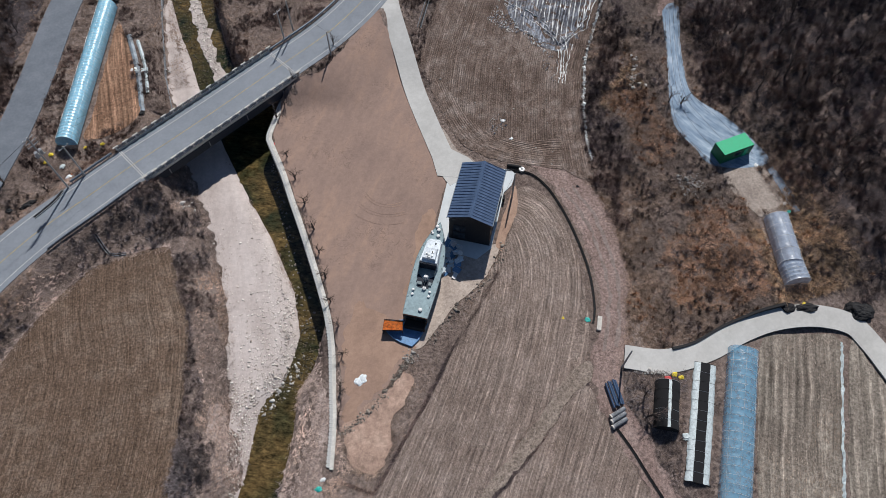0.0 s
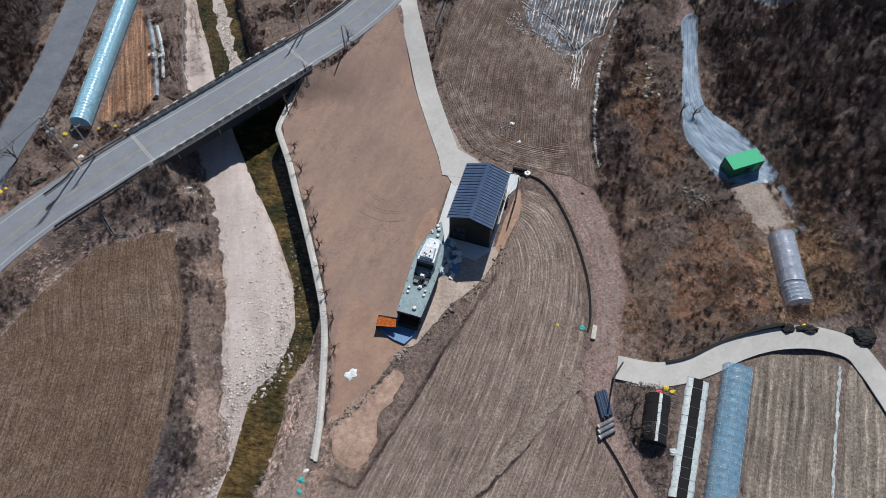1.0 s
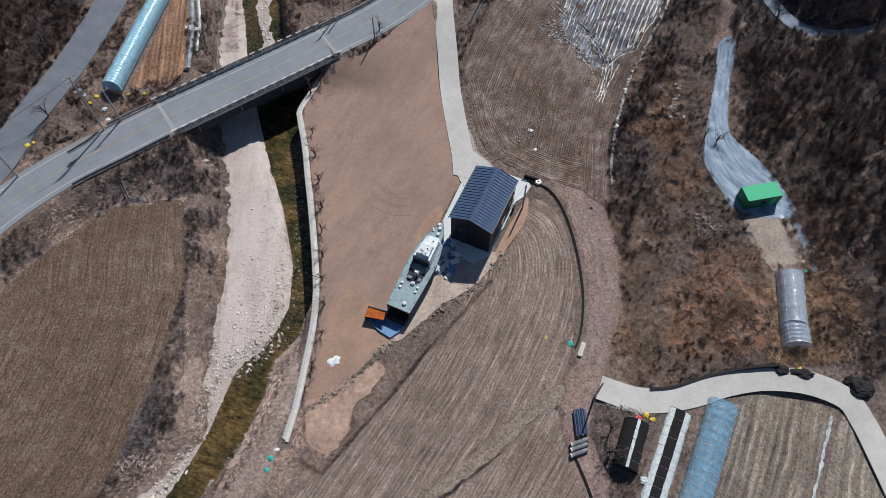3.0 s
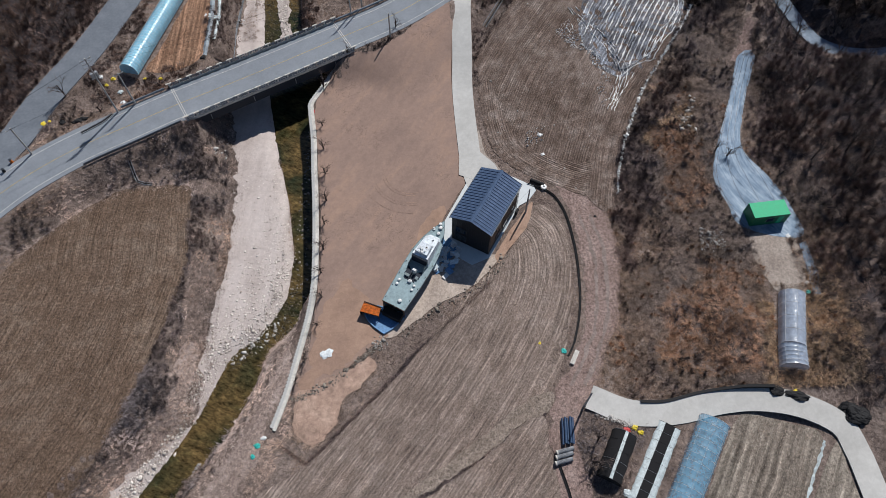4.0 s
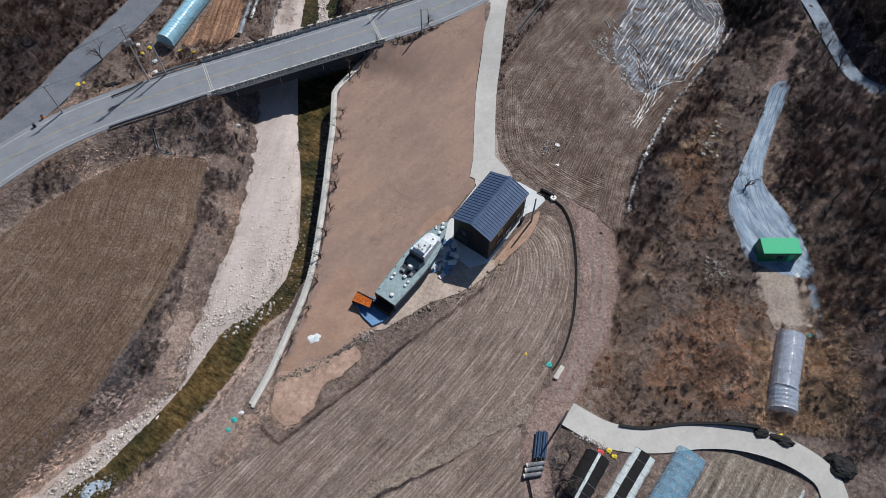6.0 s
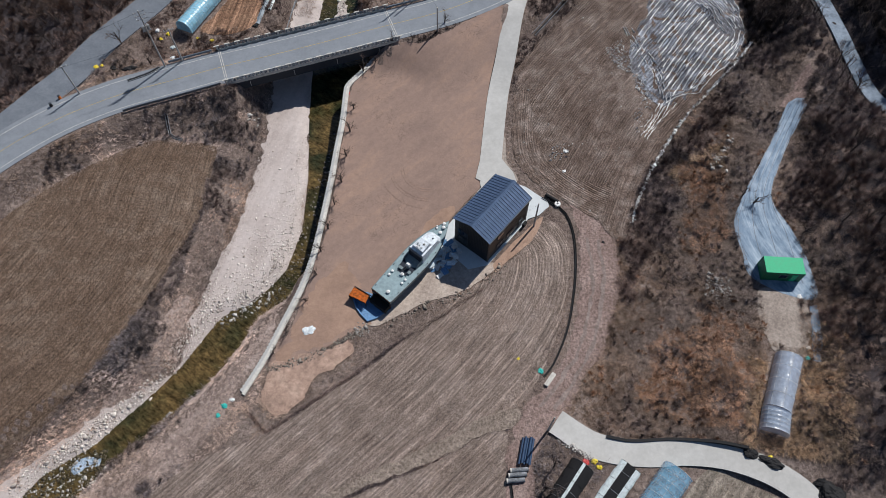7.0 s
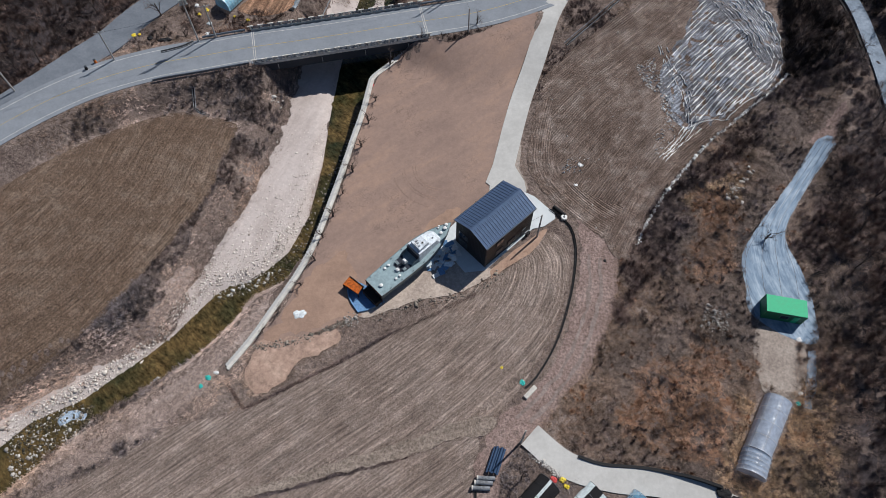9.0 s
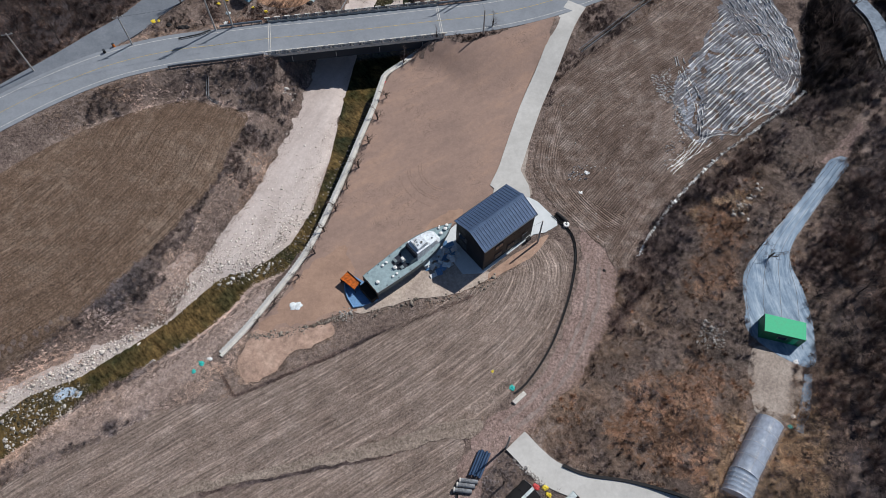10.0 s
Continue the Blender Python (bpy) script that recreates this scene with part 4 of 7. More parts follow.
# ---- shed ----
def build_shed():
    W, D, E, R = 7.4, 11.3, 6.75, 8.2
    m = pose(1.3, 2.0, 0, 0, 0, 57.4)        # x runs back from the front gable, y to the left
    t = thing("steel_shed", m, "black steel-clad shed with a dark blue standing-seam roof", "shed")
    i = 0.25

    def panel(name, pts, mat, depth, direction, label=""):
        bm = bmesh.new()
        a = [bm.verts.new(p) for p in pts]
        d = Vector(direction) * depth
        b = [bm.verts.new(Vector(p) + d) for p in pts]
        k = len(a)
        for q in range(k):
            bm.faces.new((a[q], a[(q + 1) % k], b[(q + 1) % k], b[q]))
        bm.faces.new(a[::-1])
        bm.faces.new(b)
        return part(name, bm, mat, t, label)

    for x in (i, D - i - 0.15):
        panel("gable_wall", [(x, -i, 0.1), (x, -W + i, 0.1), (x, -W + i, E - 0.05), (x, -W / 2, R - 0.12), (x, -i, E - 0.05)], M_BLACK, 0.15, (1, 0, 0))
    for y in (-i, -W + i + 0.15):
        panel("side_wall", [(i + 0.15, y, 0.1), (D - i - 0.15, y, 0.1), (D - i - 0.15, y, E), (i + 0.15, y, E)], M_BLACK, 0.15, (0, -1, 0))
    rib = None
    # cladding ribs of the gable and the long walls
    for k in range(22):
        y = -i - 0.15 - k * (W - 2 * i - 0.3) / 21
        mm = pose(i - 0.03, y, 0.12)
        if rib is None:
            rib = part("cladding_rib", boxm(0, 0.03, -0.05, 0.05, 0, E - 0.3), M_BLACK, t)
            rib.matrix_basis = mm
        else:
            again(rib, "cladding_rib", mm, t)
    for k in range(34):
        again(rib, "cladding_rib", pose(i + 0.2 + k * (D - 2 * i - 0.4) / 33, -W + i - 0.001, 0.12, 0, 0, 90), t)
    # roof: two slopes with standing seams, sheet by sheet
    slope = math.hypot(W / 2, R - E)
    up = math.degrees(math.atan2(R - E, W / 2))
    nseam = 20
    sheet = None
    for side in (0, 1):
        for k in range(nseam):
            w = D / nseam
            if side == 0:
                mm = pose(k * w, 0, E) @ pose(0, 0, 0, -up, 0, 0)
            else:
                mm = pose((k + 1) * w, -W, E, 0, 0, 180) @ pose(0, 0, 0, -up, 0, 0)
            if sheet is None:
                bm = boxm(0.0, w - 0.004, -slope, 0, 0, 0.06)
                box(bm, 0.0, 0.07, -slope, 0, 0.06, 0.15, bevel=0.012)
                box(bm, w * 0.5 - 0.02, w * 0.5 + 0.02, -slope, 0, 0.06, 0.075)
                sheet = part("roof_sheet", bm, M_BLUEROOF, t)
                sheet.matrix_basis = mm
            else:
                again(sheet, "roof_sheet", mm, t)
    panel("ridge_cap", [(-0.03, -W / 2 - 0.35, R - 0.02), (-0.03, -W / 2, R + 0.16), (-0.03, -W / 2 + 0.35, R - 0.02)], M_BLUEROOF, D + 0.06, (1, 0, 0))
    for y in (0.02, -W - 0.14):
        part("gutter", boxm(-0.02, D + 0.02, y, y + 0.12, E - 0.12, E + 0.03), M_DARKSTEEL, t)
    for x in (0.3, D - 0.4):
        part("downpipe", tubem((x, -W + 0.12, 0.15), (x, -W + 0.12, E - 0.1), 0.05), M_DARKSTEEL, t)
    # windows in the front gable and the long side
    for (x, y, z, along, w, h) in ((i - 0.04, -2.0, 3.2, 90, 1.9, 1.3), (i - 0.04, -2.0, 1.0, 90, 1.9, 1.5), (3.5, -W + i - 0.04, 1.1, 0, 1.6, 1.2), (6.3, -W + i - 0.04, 1.1, 0, 1.6, 1.2), (3.5, -W + i - 0.04, 4.0, 0, 1.6, 1.1)):
        win = part("window", boxm(-w / 2, w / 2, -0.04, 0.04, 0, h), M_GLASS, t, "dark glass pane")
        win.matrix_basis = pose(x, y, z, 0, 0, along)
        bm = bmesh.new()
        for a in ((-w / 2 - 0.06, -w / 2, 0, h), (w / 2, w / 2 + 0.06, 0, h), (-w / 2 - 0.06, w / 2 + 0.06, -0.06, 0), (-w / 2 - 0.06, w / 2 + 0.06, h, h + 0.06), (-0.03, 0.03, 0, h)):
            box(bm, a[0], a[1], -0.06, 0.06, a[2], a[3])
        part("frame", bm, M_DARKSTEEL, win)
    door = part("door", boxm(-0.5, 0.5, -0.05, 0.05, 0.1, 2.2, bevel=0.01), M_DARKSTEEL, t)
    door.matrix_basis = pose(9.3, -W + i - 0.05, 0, 0, 0, 0)
    part("handle", boxm(0.35, 0.42, -0.1, -0.05, 1.05, 1.2), M_STEEL, door)
    unit = thing("air_conditioner", m @ pose(9.9, -W - 0.35, 0.2), "dark outdoor air conditioning unit beside the shed wall", "air conditioner")
    part("case", boxm(-0.45, 0.45, -0.2, 0.2, 0, 0.85, bevel=0.03), M_DARK, unit)
    part("fan_grille", tubem((-0.1, -0.22, 0.42), (-0.1, -0.2, 0.42), 0.3, sides=20), M_DARKSTEEL, unit)


def glass_material():
    k = Mat("dark_window_glass", 0.06)
    k.colour((0.02, 0.025, 0.03))
    k.b.inputs["Specular IOR Level"].default_value = 0.8
    return k.m


M_GLASS = glass_material()
build_shed()
bm = bmesh.new()
slab_pts = [(0.2, 4.6), (6.0, 14.6), (9.6, 15.0), (12.8, 14.2), (16.9, 11.6), (17.2, 10.6), (15.6, 8.6), (13.8, 7.6), (7.7, -2.2), (4.6, -3.4), (0.2, 0.0), (-0.9, 1.8)]
bot = [bm.verts.new((*p, -0.05)) for p in slab_pts]
topv = [bm.verts.new((*p, 0.17)) for p in slab_pts]
for i in range(len(bot)):
    j = (i + 1) % len(bot)
    bm.faces.new((bot[i], bot[j], topv[j], topv[i]))
bm.faces.new(topv)
bm.faces.new(bot[::-1])
tagged(part("concrete_slab", bm, M_SLAB), "clean white concrete apron round the shed", "slab", kind="structure")


# ---- patrol boat replica ----
def build_boat():
    t = thing("patrol_boat", pose(-8.5, -11.1, 0.12, 0, 0, 57.75), "grey-green patrol boat replica standing on land", "boat")
    L = 16.9

    def breadth(x):
        u = max(0.0, min(1.0, (x - 8.5) / (L - 8.5)))
        return (1.95 + 0.35 * math.sin(min(x, 9) / 9 * math.pi / 2)) * (1 - u ** 2.1) + 0.03

    def sheer(x):
        return 2.8 + 0.9 * (x / L) ** 2.2

    n = 36
    hull, deck = bmesh.new(), bmesh.new()
    prev = pd = None
    for i in range(n + 1):
        x = L * i / n
        b, z = breadth(x), sheer(x)
        rake = 1.5 * (x / L) ** 6
        prof = [(0, 0.0, rake), (b * 0.55, 0.05, rake), (b * 0.8, 0.9, rake * 0.65), (b * 0.93, 2.0, rake * 0.25), (b, z, 0)]
        ring = [hull.verts.new((x - r, -y, h)) for y, h, r in prof[::-1]] + [hull.verts.new((x - r, y, h)) for y, h, r in prof[1:]]
        if prev:
            for k in range(len(ring) - 1):
                hull.faces.new((prev[k], prev[k + 1], ring[k + 1], ring[k]))
        prev = ring
        dr = [deck.verts.new((x, -b + 0.06, z - 0.05)), deck.verts.new((x, 0, z + 0.02)), deck.verts.new((x, b - 0.06, z - 0.05))]
        if pd:
            for k in range(2):
                deck.faces.new((pd[k], pd[k + 1], dr[k + 1], dr[k]))
        pd = dr
    h = part("hull", hull, M_HULL, t)
    md = h.modifiers.new("thick", "SOLIDIFY")
    md.thickness = 0.06
    d = part("deck", deck, M_DECK, t, "teal-grey painted deck")
    md = d.modifiers.new("thick", "SOLIDIFY")
    md.thickness = 0.05
    md.offset = -1
    # toe rail along the deck edge
    for sgn in (-1, 1):
        bm = bmesh.new()
        for i in range(n):
            x0, x1 = L * i / n, L * (i + 1) / n
            tube(bm, (x0, sgn * breadth(x0), sheer(x0) + 0.02), (x1, sgn * breadth(x1), sheer(x1) + 0.02), 0.035, sides=5)
        part("toe_rail", bm, M_HULL, t)
    # stern frame, open below the deck
    part("stern_frame", boxm(-0.1, 0.02, -1.95, 1.95, 2.55, 2.8), M_RUSTDARK, t, "rusty stern beam")
    for y in (-1.85, 0.0, 1.85):
        part("stern_post", boxm(-0.1, 0.02, y - 0.06, y + 0.06, 0.05, 2.55), M_RUSTDARK, t)
    # wheelhouse: tapered block with a sloping front and a raised roof

    def block(name, base, top, z0, z1, mat, parent=t, label=""):
        bm = bmesh.new()
        lo = [bm.verts.new((x, y, z0)) for x, y in base]
        hi = [bm.verts.new((x, y, z1 if not isinstance(z1, tuple) else z1[k])) for k, (x, y) in enumerate(top)]
        k = len(lo)
        for q in range(k):
            bm.faces.new((lo[q], lo[(q + 1) % k], hi[(q + 1) % k], hi[q]))
        bm.faces.new(hi)
        bm.faces.new(lo[::-1])
        bmesh.ops.bevel(bm, geom=list(bm.edges), offset=0.04, segments=1, affect="EDGES")
        return part(name, bm, mat, parent, label)

    z = 2.95
    house = block("wheelhouse", [(8.4, -1.6), (13.4, -1.35), (14.1, -0.85), (14.1, 0.85), (13.4, 1.35), (8.4, 1.6)], [(8.6, -1.4), (12.6, -1.15), (13.1, -0.7), (13.1, 0.7), (12.6, 1.15), (8.6, 1.4)], z, (4.9, 4.4, 4.2, 4.2, 4.4, 4.9), M_OFFWHITE, label="white painted wheelhouse")
    block("roof_box", [(8.9, -1.15), (11.2, -1.0), (11.2, 1.0), (8.9, 1.15)], [(9.0, -1.05), (11.0, -0.9), (11.0, 0.9), (9.0, 1.05)], 4.6, 5.4, M_OFFWHITE, house)
    part("roof_hatch", tubem((10.2, -0.35, 5.4), (10.2, -0.35, 5.48), 0.24, sides=16), M_STEEL, house)
    part("roof_hatch_hole", tubem((10.2, -0.35, 5.48), (10.2, -0.35, 5.49), 0.14, sides=16), M_DARK, house)
    part("roof_vent", tubem((12.2, -0.35, 4.25), (12.45, -0.35, 4.45), 0.16, 0.13, sides=12), M_NAVY, house, "dark blue vent")
    for y in (-0.45, 0.1, 0.5):
        part("instrument", boxm(9.5 + y * 0.3, 9.75 + y * 0.3, y - 0.1, y + 0.1, 5.4, 5.65, bevel=0.02), M_STEEL, house)
    mast = part("mast", tubem((9.4, 0.2, 5.3), (9.2, 0.2, 6.6), 0.06, 0.035), M_STEEL, house)
    part("crossbar", tubem((9.27, -0.45, 5.85), (9.27, 0.85, 5.85), 0.025), M_STEEL, mast)
    part("radar", boxm(9.15, 9.4, -0.15, 0.55, 5.35, 5.47, bevel=0.02), M_WHITE, mast)
    for y in (-0.85, 0.0, 0.85):
        w = part("windscreen", boxm(-0.02, 0.02, -0.32, 0.32, 0.0, 0.55), M_GLASS, house)
        w.matrix_basis = pose(13.55, y * 0.62, 3.45, 0, -43, 0)
    # cockpit with gun mount; navy floor and slab paint its shade
    part("cockpit_floor", boxm(5.7, 8.4, -1.3, 1.3, 2.93, 2.97), M_NAVY, t, "cockpit floor with the wheelhouse's shade painted in navy")
    for y in (-1.4, 1.32):
        block("cockpit_side", [(6.6, y), (8.6, y), (8.6, y + 0.08), (6.6, y + 0.08)], [(7.3, y), (8.6, y), (8.6, y + 0.08), (7.3, y + 0.08)], 2.9, 3.9, M_HULL)
    # navy panel paints the shade on the wheelhouse's aft face
    part("cabin_back", boxm(8.3, 8.42, -1.35, 1.35, 2.95, 4.75), M_NAVY, t, "navy panel painting the shade on the wheelhouse's back")
    part("cockpit_well", boxm(4.9, 5.7, -0.9, 0.9, 2.86, 2.95), M_NAVY, t, "navy slab painting the shade of a deck recess")
    gun = part("gun_base", tubem((6.5, -0.1, 2.95), (6.5, -0.1, 3.4), 0.42, 0.34, sides=14), M_HULL, t)
    block("gun_shield", [(6.2, -0.5), (6.9, -0.5), (6.9, 0.3), (6.2, 0.3)], [(6.3, -0.4), (6.7, -0.4), (6.7, 0.2), (6.3, 0.2)], 3.4, 4.0, M_WHITE, gun)
    for y in (-0.25, 0.05):
        part("barrel", tubem((6.3, y, 3.75), (4.9, y, 3.85), 0.05, 0.035), M_DARKSTEEL, gun)
    block("locker", [(5.3, 0.3), (5.8, 0.3), (5.8, 1.1), (5.3, 1.1)], [(5.3, 0.3), (5.8, 0.3), (5.8, 1.1), (5.3, 1.1)], 2.85, 3.25, M_HULL)
    block("locker", [(5.4, -1.2), (6.0, -1.2), (6.0, -0.7), (5.4, -0.7)], [(5.4, -1.2), (6.0, -1.2), (6.0, -0.7), (5.4, -0.7)], 2.85, 3.2, M_HULL)
    # mushroom vents and bollards on the deck
    lid = None
    for x, y, s in ((1.1, -0.55, 1.1), (3.6, -1.25, 0.75), (4.4, -1.25, 0.75), (3.5, 1.35, 0.8), (4.3, 1.4, 0.8), (4.8, -0.25, 1.15), (14.35, -0.25, 1.0), (14.7, 0.75, 0.6), (15.4, -0.1, 1.1), (16.0, 0.25, 1.0), (15.0, 0.95, 0.55)):
        mm = pose(x, y, sheer(x)) @ Matrix.Scale(s, 4)
        if lid is None:
            bm = tubem((0, 0, 0), (0, 0, 0.2), 0.14, sides=12)
            tube(bm, (0, 0, 0.2), (0, 0, 0.32), 0.3, 0.26, sides=14)
            tube(bm, (0, 0, 0.32), (0, 0, 0.38), 0.26, 0.1, sides=14)
            lid = part("deck_vent", bm, M_WHITE, t, "white mushroom vent")
            lid.matrix_basis = mm
        else:
            tagged(again(lid, "deck_vent", mm, t), "white mushroom vent")
    for k in range(14):
        x = 0.8 + k * 1.15
        for sgn in (-1, 1):
            if breadth(x) > 0.4 and (k + (sgn > 0)) % 2:
                part("cleat", boxm(x - 0.12, x + 0.12, sgn * (breadth(x) - 0.22) - 0.05, sgn * (breadth(x) - 0.22) + 0.05, sheer(x) - 0.02, sheer(x) + 0.12), M_DARKSTEEL, t)
    for x, y in ((2.3, 0.2), (3.1, -0.3), (0.7, 1.0), (2.0, 1.2)):
        part("deck_plate", tubem((x, y, sheer(x)), (x, y, sheer(x) + 0.025), 0.12, sides=10), M_HULL, t)


M_RUSTDARK = paint("dark_rusty_steel", (0.045, 0.02, 0.014), 0.8, wear=0.4)
M_OFFWHITE = paint("weathered_white_paint", (0.6, 0.66, 0.72), 0.6, wear=0.25, scale=1.5)
# Black that paints the shade inside the open stern.
M_STERN_SHADE = paint("open_stern_shade", (0.012, 0.01, 0.009), 0.9)
# Real paint on the roof vent; elsewhere this navy stands in for shade.
M_NAVY = paint("navy_paint_and_shade", (0.007, 0.013, 0.028), 0.75)
build_boat()


def build_canopy():
    m = pose(-8.9, -11.7, 0.1, 0, 0, 57.75)
    t = thing("rusty_canopy", m, "orange rusty corrugated canopy beside the boat's open stern", "canopy")
    # corrugated sheet between four skewed corners
    a, b, c, d = (Vector(p) for p in ((-2.1, 4.5, 1.4), (-1.45, 1.5, 1.4), (-0.2, 1.8, 1.75), (-0.6, 4.65, 1.75)))
    bm = bmesh.new()
    for k in range(18):
        u = (k + 0.5) / 18
        tube(bm, a.lerp(b, u), d.lerp(c, u), 0.1, sides=6)
    part("roof_sheet", bm, M_RUST, t, "orange corrugated sheet")
    for p in (a, b, c, d):
        part("post", boxm(p.x - 0.05, p.x + 0.05, p.y - 0.05, p.y + 0.05, 0, p.z - 0.1), M_RUSTDARK, t)
    part("beam", tubem(a - Vector((0, 0, 0.15)), b - Vector((0, 0, 0.15)), 0.06), M_RUSTDARK, t)
    part("roof_edge", tubem(d + Vector((0.1, 0, 0.12)), c + Vector((0.1, -0.3, 0.12)), 0.09), M_RUSTDARK, t, "dark bar along the sheet's upper edge")
    bm = bmesh.new()
    lo = [bm.verts.new((p.x + o, p.y, 0.05)) for p in (d, c) for o in (0, 0.05)]
    hi = [bm.verts.new((p.x + o, p.y, 1.7)) for p in (d, c) for o in (0, 0.05)]
    for p, q in ((0, 1), (1, 3), (3, 2), (2, 0)):
        bm.faces.new((lo[p], lo[q], hi[q], hi[p]))
    bm.faces.new((hi[0], hi[1], hi[3], hi[2]))
    part("back_wall", bm, M_RUSTDARK, t)
    # added navy panel paints the shade under the sheet
    bm = bmesh.new()
    lo = [bm.verts.new((p.x, p.y + o, 0.05)) for p in (a, d) for o in (0, 0.05)]
    hi = [bm.verts.new((p.x, p.y + o, p.z - 0.12)) for p in (a, d) for o in (0, 0.05)]
    for p, q in ((0, 1), (1, 3), (3, 2), (2, 0)):
        bm.faces.new((lo[p], lo[q], hi[q], hi[p]))
    bm.faces.new((hi[0], hi[1], hi[3], hi[2]))
    part("side_wall", bm, M_NAVY, t, "navy panel standing in for the shade under the sheet")
    # added black box fills the stern opening with painted shade
    part("stern_box", boxm(-0.55, 0.7, -1.75, 1.5, 0.1, 1.3, bevel=0.03), M_STERN_SHADE, t, "black box standing in for the shade under the stern")
    s = thing("stern_tray", pose(-8.5, -11.1, 0.13, 0, 0, 57.75), "pale blue open tray behind the boat's stern", "tray")
    pts = [(-1.9, 4.5), (-2.6, 3.8), (-3.3, 2.7), (-3.7, 1.4), (-3.95, -0.4), (-2.7, -1.1), (0.3, -1.9), (0.2, 2.0), (-0.7, 4.5)]
    n = len(pts)
    bm = bmesh.new()
    a = [bm.verts.new((*p, 0)) for p in pts]
    b = [bm.verts.new((*p, 0.06)) for p in pts]
    for i in range(n):
        bm.faces.new((a[i], a[(i + 1) % n], b[(i + 1) % n], b[i]))
    bm.faces.new(b)
    bm.faces.new(a[::-1])
    part("sheet", bm, M_BLUETARP, s)
    bm = bmesh.new()
    for p, q in zip(pts[:7], pts[1:7]):
        tube(bm, (*p, 0.2), (*q, 0.2), 0.13, sides=6)
    part("rim", bm, M_BLUETARP, s)


build_canopy()


# ---- green container ----
def build_container():
    z = gz(54, 1)
    t = thing("container", pose(54.0, 0.9, z + 0.12, 0, 0, 3.5), "bright green steel container on the terrace", "container")
    part("roof", boxm(-3.03, 3.03, -1.45, 1.45, 2.5, 2.6, bevel=0.02), M_GREEN, t)
    part("base_frame", boxm(-3.0, 3.0, -1.42, 1.42, 0, 0.15), M_GREEN_SHADE, t)
    for y in (-1.42, 1.42):
        bm = bmesh.new()
        for k in range(20):
            x = -2.95 + k * 0.298
            box(bm, x, x + 0.15, y - 0.02, y + 0.02, 0.15, 2.5)
            box(bm, x + 0.15, x + 0.298, y - 0.05 * (y > 0) - 0.0, y + 0.05 * (y < 0), 0.15, 2.5)
        part("side_wall", bm, M_GREEN_SHADE, t)
    for x in (-2.98, 2.98):
        part("end_wall", boxm(x - 0.03, x + 0.03, -1.4, 1.4, 0.15, 2.5), M_GREEN_SHADE, t)
    for x in (-2.97, 2.97):
        for y in (-1.4, 1.4):
            part("corner_post", boxm(x - 0.08, x + 0.08, y - 0.08, y + 0.08, 0, 2.55), M_GREEN_SHADE, t)
    w = part("window", boxm(-0.6, 0.6, -1.5, -1.44, 1.0, 1.9), M_GLASS, t)
    part("frame", boxm(-0.66, 0.66, -1.48, -1.45, 0.94, 1.96), M_STEEL, w)
    d = part("door", boxm(1.3, 2.15, -1.49, -1.44, 0.15, 2.15), M_GREEN, t)
    part("handle", boxm(1.38, 1.44, -1.54, -1.49, 1.05, 1.2), M_STEEL, d)


# Roof green darkened: the shade of the container's sides is in the colour.
M_GREEN_SHADE = paint("shaded_green_side", (0.008, 0.14, 0.06), 0.5)
build_container()


# ---- greenhouses ----
def greenhouse(p0, p1, width, height, film, label, spacing=1.2, group="greenhouses", wall=0.6, sag=0.05, end0=None):
    (x0, y0), (x1, y1) = p0, p1
    n = math.hypot(x1 - x0, y1 - y0)
    a = math.degrees(math.atan2(y1 - y0, x1 - x0))
    z = gz((x0 + x1) / 2, (y0 + y1) / 2)
    t = thing("greenhouse", pose(x0, y0, z + 0.05, 0, 0, a), label, "greenhouse", group)
    k = max(2, int(n / spacing))
    segs = 14

    def arc(r):
        return [(-math.cos(math.pi * j / segs) * width / 2 * r, (wall + (height - wall) * math.sin(math.pi * j / segs) ** 0.9) * r if 0 < j < segs else 0.0) for j in range(segs + 1)]

    bm = bmesh.new()
    prev = None
    for i in range(k * 3 + 1):
        r = 1.0 - sag * (0.5 if i % 3 else 0.0) + 0.004 * math.sin(i * 2.1)
        ring = [bm.verts.new((n * i / (k * 3), y, h)) for y, h in arc(r)]
        if prev:
            for j in range(segs):
                f = bm.faces.new((prev[j], ring[j], ring[j + 1], prev[j + 1]))
                f.smooth = True
        prev = ring
    part("film_cover", bm, film, t)
    for x in (0.02, n - 0.02):
        bm = bmesh.new()
        f = [bm.verts.new((x, y, h)) for y, h in arc(0.98)]
        bm.faces.new(f)
        part("end_wall", bm, film, t)
    rib = None
    for i in range(k + 1):
        m = pose(n * i / k, 0, 0)
        if rib is None:
            bm = bmesh.new()
            pts = arc(1.01)
            for u, v in zip(pts, pts[1:]):
                tube(bm, (0, *u), (0, *v), 0.014, sides=5, cap=False)
            rib = part("rib", bm, M_WHITE, t)
            rib.matrix_basis = m
        else:
            again(rib, "rib", m, t)
    for j in (3, 7, 11):
        y, h = arc(1.015)[j]
        part("purlin", tubem((0, y, h), (n, y, h), 0.014, sides=5), M_STEEL, t)
    return t


greenhouse((-57.9, 42.6), (-47.4, 77.2), 3.6, 2.5, M_FILM_BLUE, "long tunnel greenhouse under pale blue film", 0.7)
greenhouse((37.2, -32.2), (19.5, -58.5), 4.4, 2.1, M_FILM_DUSTY, "long tunnel greenhouse under dusty blue film", 1.2)
greenhouse((53.9, -13.7), (51.2, -22.2), 3.8, 2.4, M_FILM_CLEAR, "small tunnel greenhouse under clear film", 2.2)
